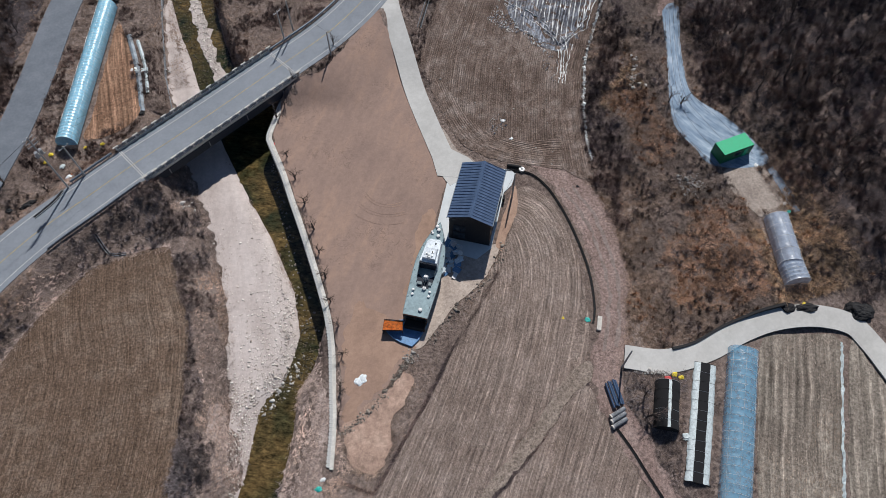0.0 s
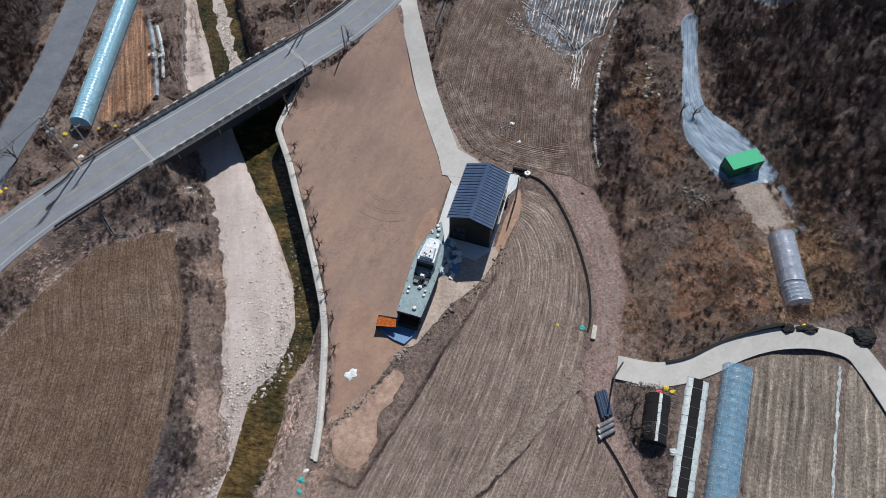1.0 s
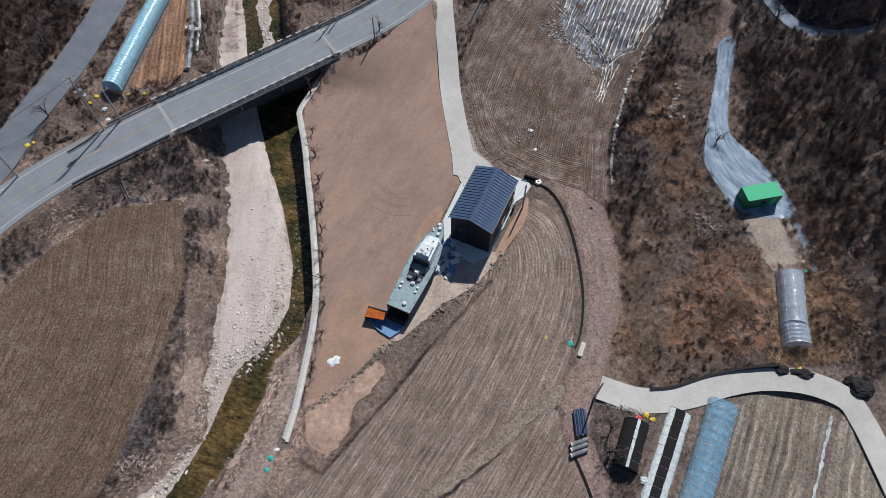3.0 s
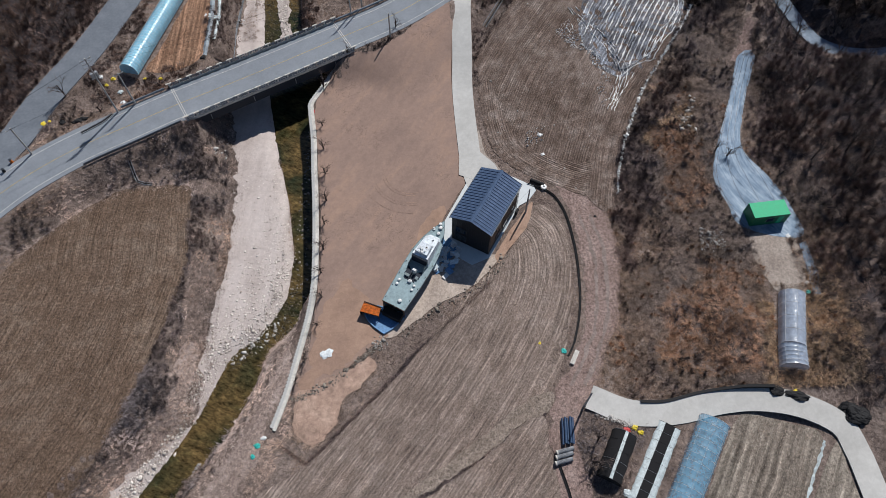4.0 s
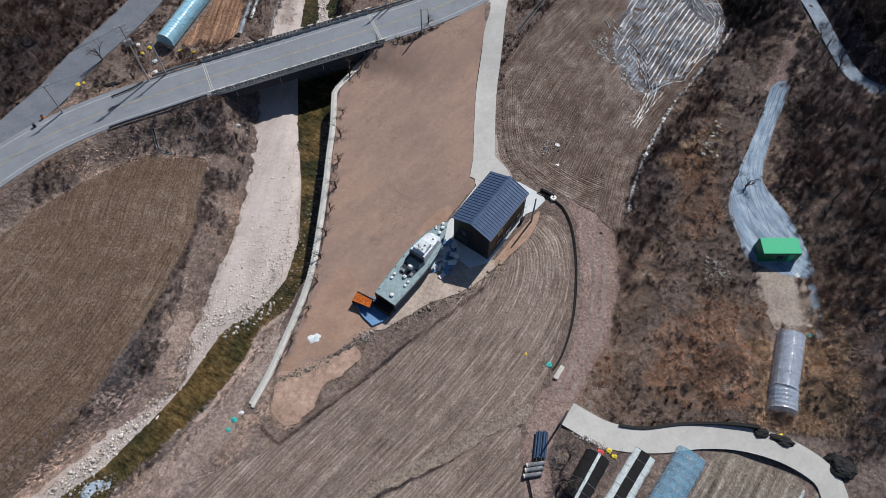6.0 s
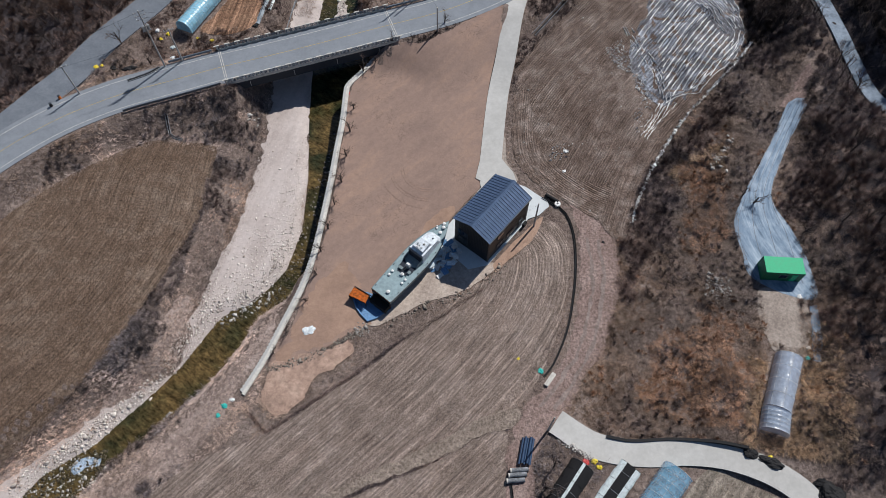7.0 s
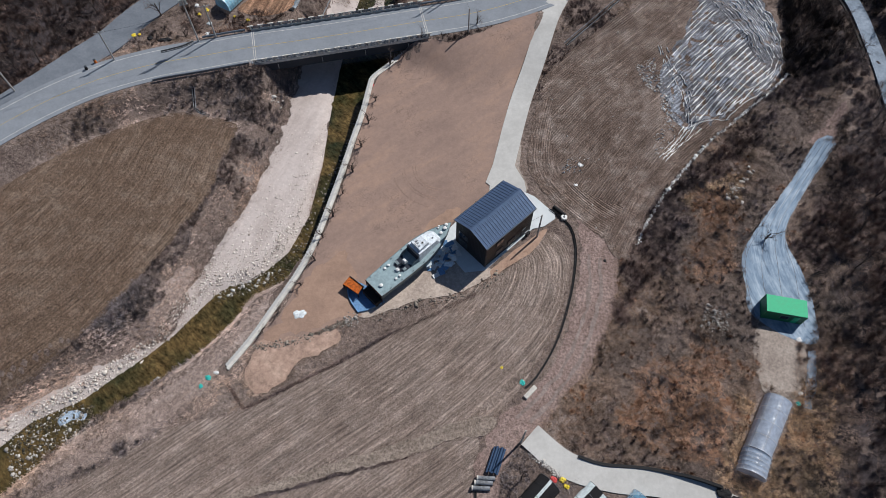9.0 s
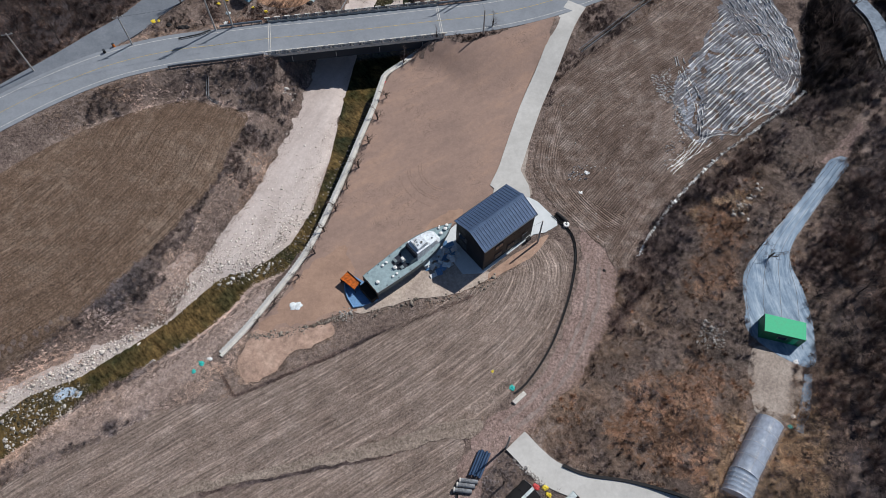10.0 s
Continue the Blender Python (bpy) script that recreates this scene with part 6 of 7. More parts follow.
def panel_pile(x, y, n, sx, sy, seed, label, mats, size=(0.5, 1.6)):
    rng = random.Random(seed)
    t = thing("scrap_pile", pose(x, y, gz(x, y) + 0.18, 0, 0, 57), label, "scrap pile")
    for k in range(n):
        w, l = rng.uniform(*size) * 0.55, rng.uniform(*size)
        o = part("scrap_panel", boxm(-l / 2, l / 2, -w / 2, w / 2, -0.025, 0.025, bevel=0.008), rng.choice(mats), t)
        o.matrix_basis = pose(rng.uniform(-sx, sx), rng.uniform(-sy, sy), 0.08 + 0.7 * rng.random() ** 2, rng.uniform(-18, 18), rng.uniform(-18, 18), rng.uniform(0, 180))
    return t


M_SCRAP1 = paint("pale_blue_grey_panel", (0.66, 0.77, 0.84), 0.5, wear=0.2)
M_SCRAP2 = paint("grey_panel", (0.68, 0.73, 0.76), 0.5, wear=0.2)
panel_pile(0.2, -1.9, 64, 3.0, 1.9, 5, "pile of blue-grey scrap panels between boat and shed", [M_SCRAP1, M_WHITE, M_SCRAP2, M_WHITE, M_SCRAP1, M_BLUETARP], (0.5, 1.9))
panel_pile(-2.4, -3.0, 12, 0.7, 0.5, 6, "white scrap pieces beside the boat", [M_WHITE, M_SCRAP2], (0.3, 0.8))
heap("plastic_sheet", -19.1, -17.3, 1.05, M_SCRAP2, "crumpled white plastic sheet on the bare lot", "plastic sheet", 7, 0.22, 1.0, 20, 0.85)
panel_pile(-43.2, 57, 14, 0.8, 1.6, 9, "white plastic scraps beside the plot", [M_FILM, M_WHITE], (0.25, 0.8))
panel_pile(-38.9, 60.5, 9, 0.7, 0.9, 10, "white scraps on the channel wall", [M_FILM, M_SCRAP2], (0.2, 0.6))


def channel(points, w, mat, name, label, category, lip=0.1):
    """An open gutter: two walls and a floor."""
    line = smooth(points, 1.0)
    x0, y0 = line[0]
    t = thing(name, pose(x0, y0, 0), label, category)
    for nm, a, b, z0, z1 in (("wall", w / 2, w / 2 + lip, -0.1, 0.26), ("wall", -w / 2 - lip, -w / 2, -0.1, 0.26), ("floor", -w / 2, w / 2, 0.05, 0.12)):
        bm = bmesh.new()
        A, B = offset(line, a), offset(line, b)
        prev = None
        for p, q in zip(A, B):
            z = gz(*p)
            ring = [bm.verts.new((p[0] - x0, p[1] - y0, z + z1)), bm.verts.new((q[0] - x0, q[1] - y0, z + z1)), bm.verts.new((q[0] - x0, q[1] - y0, z + z0)), bm.verts.new((p[0] - x0, p[1] - y0, z + z0))]
            if prev:
                for k in range(4):
                    bm.faces.new((prev[k], prev[(k + 1) % 4], ring[(k + 1) % 4], ring[k]))
            else:
                bm.faces.new(ring)
            prev = ring
        bm.faces.new(prev[::-1])
        part(nm, bm, mat if nm == "wall" else M_DARK, t)
    return t


channel([(15.8, 12.2), (18.0, 11.0), (20.0, 9.6), (21.6, 5.6), (22.2, -1.1), (21.8, -8.4), (20.9, -13.4), (19.3, -18.1), (18.0, -20.2)], 0.2, M_DARK, "drain_channel", "black drain channel curving round the field", "drain channel", 0.06)
channel([(12.0, 50.6), (16.7, 58.3), (21.1, 65.7), (24.9, 71.3), (31, 80)], 0.6, M_CONC_G, "drain_channel", "concrete drain channel north of the driveway", "drain channel")
channel([(14.2, -36.6), (14.9, -40), (15.4, -44), (16.2, -50), (17, -60)], 0.2, M_DARK, "drain_channel", "dark ditch running beside the farm track", "drain channel", 0.06)
channel([(-63.5, 26.9), (-60.2, 29.2), (-58.6, 31.0)], 0.4, M_CONC_G, "drain_channel", "short concrete gutter beside the road", "drain channel")
channel([(-54.5, 21.0), (-53.2, 17.6), (-50.6, 16.8)], 0.28, M_CONC_G, "drain_channel", "concrete gutter down the road bank", "drain channel")


def manhole(x, y, label):
    t = thing("manhole", pose(x, y, gz(x, y)), label, "manhole")
    part("ring", tubem((0, 0, 0), (0, 0, 0.5), 0.55, 0.55, 20), M_CONC_W, t)
    part("lid", tubem((0, 0, 0.5), (0, 0, 0.56), 0.5, 0.48, 20), M_WHITE, t)
    part("lid_centre", tubem((0, 0, 0.56), (0, 0, 0.6), 0.2, 0.18, 12), M_DARKSTEEL, t)


manhole(18.6, 11.1, "round white concrete manhole beside the drain")
b = thing("drain_box", pose(18.9, -20.6, gz(18.9, -20.6), 0, 0, 60), "pale concrete drain box at the channel's end", "drain box")
part("box", boxm(-1.2, 1.2, -0.35, 0.35, 0, 0.4, bevel=0.03), M_CONC_W, b)
b = thing("pipe_elbow", pose(17.6, 12.2, gz(17.6, 12.2), 0, 0, -30), "black pipe end beside the manhole", "pipe")
part("pipe", tubem((-1.3, 0, 0.35), (1.3, 0, 0.35), 0.33, 0.33, 14), M_DARK, b)


def pipes():
    t = None
    for k in range(5):
        x = 15.3 + 0.36 * k
        m = pose(x, -31.8 + 0.1 * (k % 2), gz(x, -31.8) + 0.45 + 0.28 * (k % 2), 0, 0, 84)
        if t is None:
            t = thing("plastic_pipe", m, "blue-grey plastic pipe lying in a stack", "pipe", "stacked pipes")
            part("tube", tubem((-1.9, 0, 0), (1.9, 0, 0), 0.19, 0.19, 14), M_BLUE, t)
        else:
            copy_thing(t, m)
    u = None
    for k, (x, y) in enumerate(((15.2, -34.5), (15.0, -35.2), (14.8, -36.0))):
        m = pose(x, y, gz(x, y) + 0.4, 0, 0, 12)
        if u is None:
            u = thing("concrete_culvert", m, "short grey concrete culvert pipe", "culvert", "culverts")
            part("tube", tubem((-1.3, 0, 0), (1.3, 0, 0), 0.32, 0.32, 16), M_CONC_G, u)
            part("collar", tubem((-1.3, 0, 0), (-1.1, 0, 0), 0.37, 0.37, 16), M_CONC_W, u)
        else:
            copy_thing(u, m)


pipes()
wallk = smooth([(27.3, -28.4), (30.9, -28.6), (36.8, -27.6), (42.6, -27.4), (47.0, -27.8)], 0.8)
strip(wallk, 0.2, 0.2, 0, 1.1, M_DARK, "kerb_wall", "low dark retaining wall along the farm road", "retaining wall", follow=0.85)


def tunnel(p0, p1, width, height, bands, label, name, seed, ribs=1.5):
    """A low covered tunnel made of long sheets side by side."""
    (x0, y0), (x1, y1) = p0, p1
    n = math.hypot(x1 - x0, y1 - y0)
    t = thing(name, pose(x0, y0, gz((x0 + x1) / 2, (y0 + y1) / 2) + 0.05, 0, 0, math.degrees(math.atan2(y1 - y0, x1 - x0))), label, "plastic tunnel", "plastic tunnels")
    rng = random.Random(seed)
    k = int(n / 0.6)
    for a0, a1, mat, lab in bands:
        bm = bmesh.new()
        prev = None
        for i in range(k + 1):
            ring = []
            for j in range(6):
                a = math.pi * (a0 + (a1 - a0) * j / 5)
                r = 1 + rng.uniform(-0.06, 0.05)
                ring.append(bm.verts.new((n * i / k + rng.uniform(-0.05, 0.05), -math.cos(a) * width / 2 * r, max(0.0, math.sin(a) ** 0.8 if math.sin(a) > 0 else 0) * height * r)))
            if prev:
                for j in range(5):
                    bm.faces.new((prev[j], ring[j], ring[j + 1], prev[j + 1])).smooth = True
            prev = ring
        part("cover_sheet", bm, mat, t, lab)
    for i in range(int(n / ribs) + 1):
        bm = bmesh.new()
        pts = [(-math.cos(math.pi * j / 10) * width / 2 * 1.02, max(0.0, math.sin(math.pi * j / 10)) ** 0.8 * height * 1.02) for j in range(11)]
        for u, v in zip(pts, pts[1:]):
            tube(bm, (i * ribs, *u), (i * ribs, *v), 0.022, sides=4, cap=False)
        part("hoop_cord", bm, M_STEEL if rng.random() < 0.8 else M_DARK, t)
    for x in (0.0, n):
        bm = bmesh.new()
        f = [bm.verts.new((x, -math.cos(math.pi * j / 10) * width / 2 * 0.97, max(0.0, math.sin(math.pi * j / 10)) ** 0.8 * height * 0.97)) for j in range(11)]
        bm.faces.new(f)
        part("end_sheet", bm, M_NET, t)
    return t


tunnel((30.8, -32.2), (21.0, -47.2), 3.3, 0.42, [(0.0, 0.36, M_FILM, "white side sheet"), (0.36, 0.64, M_NET, "black net top"), (0.64, 1.0, M_FILM, "white side sheet")], "low tunnel with black net top and white side sheets", "row_tunnel", 1)
tunnel((24.0, -33.0), (20.4, -39.2), 3.6, 1.9, [(0.0, 0.46, M_NET, ""), (0.46, 0.54, M_FILM, "white strip along the top"), (0.54, 1.0, M_NET, "")], "black shade net tunnel with a pale strip", "net_tunnel", 2)

# crumpled film strip between the stubble fields
line = smooth([(52.4, -35.9), (46.5, -44.6), (39.0, -55.6), (34, -63)], 0.5)
bm = bmesh.new()
rng_ = random.Random(4)
prev = None
for i, (l, r) in enumerate(zip(offset(line, 0.19), offset(line, -0.19))):
    mid = ((l[0] + r[0]) / 2, (l[1] + r[1]) / 2)
    z = gz(*mid)
    ring = [bm.verts.new((l[0] + rng_.uniform(-0.15, 0.15), l[1] + rng_.uniform(-0.15, 0.15), z + 0.1)), bm.verts.new((*mid, z + rng_.uniform(0.12, 0.35))), bm.verts.new((r[0] + rng_.uniform(-0.15, 0.15), r[1], z + 0.1))]
    if prev:
        for k in range(2):
            bm.faces.new((prev[k], prev[k + 1], ring[k + 1], ring[k]))
    prev = ring
tagged(part("film_strip", bm, M_FILM), "crumpled white plastic film between two fields", "plastic film")

for x, y, s, mat, lab, cat, sd in (
        (50.2, -28.8, 0.6, M_YELLOW, "yellow bag on the roadside", "bag", 5), (25.6, -32.1, 0.55, M_YELLOW, "yellow bag by the tunnels", "bag", 6), (26.4, -32.9, 0.6, M_YELLOW, "yellow bag by the tunnels", "bag", 7),
        (24.4, -32.4, 0.5, M_RED, "red-orange sack by the tunnels", "bag", 8), (-52.1, 41.4, 0.5, M_YELLOW, "yellow bag beside the plot", "bag", 9), (-55.1, 41.6, 0.4, M_YELLOW, "yellow bag at the greenhouse end", "bag", 10),
        (-60.9, 41.3, 0.6, M_YELLOW, "yellow bag at the greenhouse end", "bag", 11), (-62.0, 39.8, 0.5, M_YELLOW, "yellow bag in the brush", "bag", 12), (-71.4, 30.2, 0.7, M_YELLOW, "yellow bag on the lane corner", "bag", 13),
        (-70.4, 30.8, 0.45, M_YELLOW, "yellow bag on the lane corner", "bag", 14), (-64.4, 30.6, 1.2, M_DARK, "dark heap under a green-black sheet", "tarpaulin", 15), (-68.2, 30.6, 0.6, M_DARK, "dark bag by the lane", "bag", 16),
        (-59.5, 38.8, 0.5, M_FILM, "white bag beside the greenhouse", "bag", 17), (-63.0, 41.4, 0.5, M_WHITE, "white bucket pile beside the greenhouse", "bag", 18), (-58.2, 36.4, 0.4, M_RUST, "orange bag near the pole", "bag", 19),
        (-29.1, -30.7, 0.4, M_TEAL, "teal plastic bag at the wall's end", "bag", 20), (-29.6, -32.2, 0.38, M_TEAL, "teal plastic bag at the wall's end", "bag", 21), (-28.2, -29.6, 0.35, M_WHITE, "white rubble at the wall's end", "bag", 22),
        (-22.6, 31.6, 0.4, M_RED, "small red bundle on the wall coping", "bag", 23), (13.9, -17.8, 0.3, M_YELLOW, "small yellow marker bag in the field", "bag", 24), (17.4, -19.4, 0.45, M_TEAL, "green bag beside the drain", "bag", 25),
        (19.6, 22.9, 0.45, M_WHITE, "white plastic litter in the field", "litter", 26), (19.5, 18.4, 0.35, M_WHITE, "white block in the field", "litter", 27), (56.9, -3.0, 0.5, M_WHITE, "white sack behind the container", "bag", 28),
        (57.3, -11.6, 0.35, M_WHITE, "white canister beside the greenhouse", "canister", 29), (57.0, -13.2, 0.4, M_TEAL, "green canister beside the greenhouse", "canister", 30), (26.6, 4.6, 0.35, M_DARK, "black bundle on the track", "bag", 31),
        (-46.8, 79.2, 1.6, M_DARK, "dark tarpaulin at the greenhouse end", "tarpaulin", 32), (-44.4, 46.2, 0.5, M_DARK, "black rubbish at the plot's corner", "bag", 33), (22.8, -41.0, 0.6, M_FILM, "white crumpled sheet by the net tunnel", "litter", 34),
        (-27.5, 64, 0.6, M_TEAL, "green net in the river bed", "litter", 35), (-58.4, 35.6, 0.6, M_SCRAP2, "grey scrap by the roadside", "litter", 36), (30.6, -33.2, 0.45, M_FILM, "crumpled white film on the tunnel", "litter", 37), (52.6, 2.9, 0.3, M_WHITE, "white litter behind the container", "litter", 38)):
    heap(cat, x, y, s * (0.75 if mat is M_YELLOW else 1.0), mat, lab, cat, sd)

heap("tarpaulin", 47.4, -28.4, 0.9, M_DARK, "long bundle under black tarpaulin beside the farm road", "tarpaulin", 1, 0.6, 1.5, -8, 0.6)
heap("tarpaulin", 50.2, -29.3, 0.85, M_DARK, "long bundle under black tarpaulin beside the farm road", "tarpaulin", 2, 0.7, 2.0, -16, 0.6)
heap("tarpaulin", 58.3, -32.6, 1.9, M_DARK, "large pile under black tarpaulin at the bend", "tarpaulin", 3, 0.55, 1.25, -18, 0.6)
heap("net_cover", 56.9, -31.2, 0.9, M_NET, "pile under black netting at the bend", "net", 4, 0.5, 1.3, 30, 0.8)

# mulch strips beside the red plot, and the channel wall of the stream
for a, b, w, mat, lab in (((-44.4, 68.2), (-44.2, 46.8), 0.5, M_TARP, "dark blue mulch strip"), ((-42.9, 66.0), (-42.7, 51.0), 0.35, M_FILM, "crumpled white film strip")):
    line = smooth([a, ((a[0] + b[0]) / 2 + 0.5, (a[1] + b[1]) / 2), b], 0.8)
    bm = bmesh.new()
    prev = None
    for l, r in zip(offset(line, w), offset(line, -w)):
        mid = ((l[0] + r[0]) / 2, (l[1] + r[1]) / 2)
        z = gz(*mid)
        ring = [bm.verts.new((*l, z + 0.1)), bm.verts.new((*mid, z + 0.3 + rng_.uniform(-0.08, 0.08))), bm.verts.new((*r, z + 0.1))]
        if prev:
            for k in range(2):
                bm.faces.new((prev[k], prev[k + 1], ring[k + 1], ring[k]))
        prev = ring
    tagged(part("mulch_strip", bm, mat), lab + " beside the red plot", "plastic mulch")
strip(smooth([(-36.6, 90), (-37.3, 82.6), (-38.4, 73.7), (-39.1, 65.1), (-39.7, 56.9), (-39.6, 46)], 1.2), 0.16, 0.16, -2.7, 2.4, M_CONC_G, "channel_wall", "low grey concrete wall along the stream", "retaining wall")


strip(offset(UPPER_LANE, -1.9), 0.2, 0.2, 4.7, 2.2, M_DARK, "lane_wall", "low black retaining wall beside the forest lane", "retaining wall")


# ---- trees ----
def bare_tree(seed, h, spread=1.0):
    rng = random.Random(seed)
    trunk, crown = bmesh.new(), bmesh.new()

    def grow(p, d, r, l, depth):
        q = p + d * l
        tube(trunk if depth < 2 else crown, p, q, r, r * 0.65, sides=6 if depth < 1 else 4 if depth < 3 else 3, cap=False)
        if depth >= 4:
            return
        n = (5, 4, 4, 3)[depth]
        for k in range(n):
            u = rng.uniform(0.35, 1.0) if depth else rng.uniform(0.3, 1.0)
            a = rng.uniform(0, 6.283)
            t = rng.uniform(0.45, 1.0) * spread
            e = d.orthogonal().normalized()
            e = (Matrix.Rotation(a, 3, d) @ e)
            nd = (d + e * t + Vector((0, 0, 0.15))).normalized()
            grow(p.lerp(q, u), nd, r * 0.5 * rng.uniform(0.7, 1.0), l * rng.uniform(0.45, 0.72), depth + 1)

    grow(Vector((0, 0, -0.2)), Vector((rng.uniform(-0.12, 0.12), rng.uniform(-0.12, 0.12), 1)).normalized(), (0.016 * h + 0.02) * (1.9 if h < 4 else 1.15), h * 0.5, 0)
    return trunk, crown


rngt = random.Random(12)
kinds = []
for i, (h, sp, lab) in enumerate(((7.0, 1.0, "bare grey-brown tree without leaves"), (5.5, 1.1, "bare spreading tree without leaves"), (8.5, 0.8, "tall bare tree on the slope"), (3.4, 1.2, "bare leafless shrub with thin branches"), (2.4, 1.3, "low leafless shrub with thin twigs"))):
    t = thing("bare_tree" if h > 4 else "bare_shrub", pose(0, 0, -60), lab, "tree" if h > 4 else "shrub", "bare trees" if h > 4 else "bare shrubs")
    a, c = bare_tree(40 + i, h, sp)
    part("trunk", a, M_BARK, t)
    part("crown", c, M_TWIG, t)
    kinds.append(t)
used = set()


def plant(kind, x, y, s=1.0):
    m = pose(x, y, gz(x, y), rngt.uniform(-4, 4), rngt.uniform(-4, 4), rngt.uniform(0, 360)) @ Matrix.Scale(s, 4)
    t = kinds[kind]
    if kind not in used:
        used.add(kind)
        t.matrix_world = m
        return t
    o = copy_thing(t, m)
    o.matrix_basis = m
    return o


for x, y, k, s in ((-20.6, 37.4, 3, 1.0), (-18.4, 39.6, 3, 0.65), (-15.6, 43.0, 3, 0.7), (-11.6, 44.2, 4, 0.7), (-20.6, 28.0, 4, 1.0), (-20.3, 22.5, 3, 0.9), (-19.9, 17.0, 3, 0.95), (-19.6, 11.2, 3, 1.0), (-19.9, 6.4, 4, 1.0), (-20.0, 1.4, 3, 0.9),
                   (-20.3, -3.0, 4, 1.1), (-20.1, -7.4, 3, 0.9), (-20.8, -12.4, 4, 1.0), (-22.6, -18.0, 4, 1.1), (-23.8, -21.6, 4, 0.9), (49.6, 15.2, 1, 0.75), (51.4, 14.0, 3, 1.0), (20.0, -33.6, 1, 0.8), (19.0, -36.4, 3, 1.2), (-68.6, 36.8, 0, 0.8),
                   (-62.0, 33.5, 3, 1.0), (58.8, 8.8, 3, 1.0), (-51.5, 38.5, 3, 0.8), (-6.0, 49.6, 3, 0.8), (-24, 52.5, 3, 1.0)):
    plant(k, x, y, s * 1.25)
placed = []
tries = 0
while len(placed) < 215 and tries < 6000:
    tries += 1
    if rngt.random() < 0.66:
        x, y = rngt.uniform(56.0, 92), rngt.uniform(-26, 84)
        if x < 63 + (rngt.random() < 0.5) * 3 and not (y > 56 and x > 55):
            continue
        if 34 < y < 55 and x < 69:
            continue
        if near_line(np.array([x]), np.array([y]), UPPER_LANE[::3])[0] < 3:
            continue
    else:
        x, y = rngt.uniform(-104, -64), rngt.uniform(8, 92)
        if not (x < -79 + (y - 27) * 0.4 - 1.5):
            continue
        if near_line(np.array([x]), np.array([y]), ROAD_P)[0] < 6 or near_line(np.array([x]), np.array([y]), SIDE_P)[0] < 5.5:
            continue
    if any((x - a) ** 2 + (y - b) ** 2 < 3.6 for a, b in placed):
        continue
    placed.append((x, y))
    plant(rngt.choice((0, 0, 1, 1, 2, 2, 3, 3)), x, y, rngt.uniform(0.65, 1.05))


def thicket(name, pts, label, seed):
    """Many bare trees joined into one body of woodland."""
    rng = np.random.default_rng(seed)
    V, F, o = [], [], 0
    for x, y in pts:
        t = kinds[int(rng.integers(0, 4))]
        m = pose(x, y, gz(x, y), rng.uniform(-6, 6), rng.uniform(-6, 6), rng.uniform(0, 360)) @ Matrix.Scale(rng.uniform(0.6, 1.0), 4)
        M = np.array(m)
        for ch in t.children:
            me = ch.data
            co = np.empty(len(me.vertices) * 3, np.float32)
            me.vertices.foreach_get("co", co)
            q = np.empty(len(me.loops), np.int32)
            me.loops.foreach_get("vertex_index", q)
            V.append(co.reshape(-1, 3) @ M[:3, :3].T + M[:3, 3])
            F.append(q.reshape(-1, 4) + o)
            o += len(co) // 3
    return tagged(fast_mesh(name, np.concatenate(V), np.concatenate(F), M_TWIG), label, "woodland", kind="stuff")


pts = []
rw = np.random.default_rng(91)
x, y = rw.uniform(54, 96, 900), rw.uniform(-24, 88, 900)
ln = near_line(x, y, UPPER_P)
ok = ((y > 55) | (x > 68) & (y > 30) | (x > 73)) & (ln > 2.4) & (x > 55 + np.maximum(58 - y, 0) * 0.8) & (ln < 60)
for a, b in zip(x[ok].tolist(), y[ok].tolist()):
    if len(pts) < 240 and all((a - c) ** 2 + (b - d) ** 2 > 2.2 for c, d in pts):
        pts.append((a, b))
thicket("woodland", pts, "dense leafless woodland on the dark hillside", 5)
pts = []
x, y = rw.uniform(-108, -66, 500), rw.uniform(12, 94, 500)
ok = (x < -80 + (y - 27) * 0.4) & (near_line(x, y, ROAD_P) > 7) & (near_line(x, y, SIDE_P) > 5.5)
thicket("woodland", list(zip(x[ok].tolist(), y[ok].tolist()))[:95], "leafless woodland above the lane", 6)


# ---- dry grass and brush ----
SLAB_AREA = [(-0.6, 2), (6, 15), (11.5, 16.4), (17.5, 11.2), (7.8, -3.4), (4, -5), (-2, -2)]
BARE = [TRACK_AREA, [(50.6, -2), (56.4, -1.6), (56.6, -11.4), (51.4, -11.6)], LOT, LOT_S, FIELD_C, FIELD_S, FIELD_L, FIELD_N, SLAB_AREA, TARP, [(40.7, -31.9), (53, -35), (55, -45), (56, -66), (20, -66), (28, -51)], [(-46.7, 71.1), (-45.2, 68.8), (-44.6, 46.8), (-54.6, 43.2), (-52.6, 50.8)],
        [(9.0, -2.2), (4.6, -7.2), (-1.3, -10.0), (-7.2, -14.2), (-11.6, -15.4), (-12.5, -12.5), (-8.0, -9.0), (-3.5, -2.5), (0.5, 3.5), (6, -1)], [(-55.2, 41.4), (-60, 42.6), (-49, 79), (-44.5, 79)],
        [(34.6, -31), (40.2, -32.4), (26.8, -52), (20, -62), (15, -60), (22.4, -49.6)], [(27.6, -32), (32.4, -33.4), (23, -48), (19.5, -46)], [(51.4, -12.4), (56.8, -12.6), (53, -26), (48.4, -25.4)], [(50.6, -2), (57.6, -2), (57.3, -3.4), (50.6, -3.6)]]


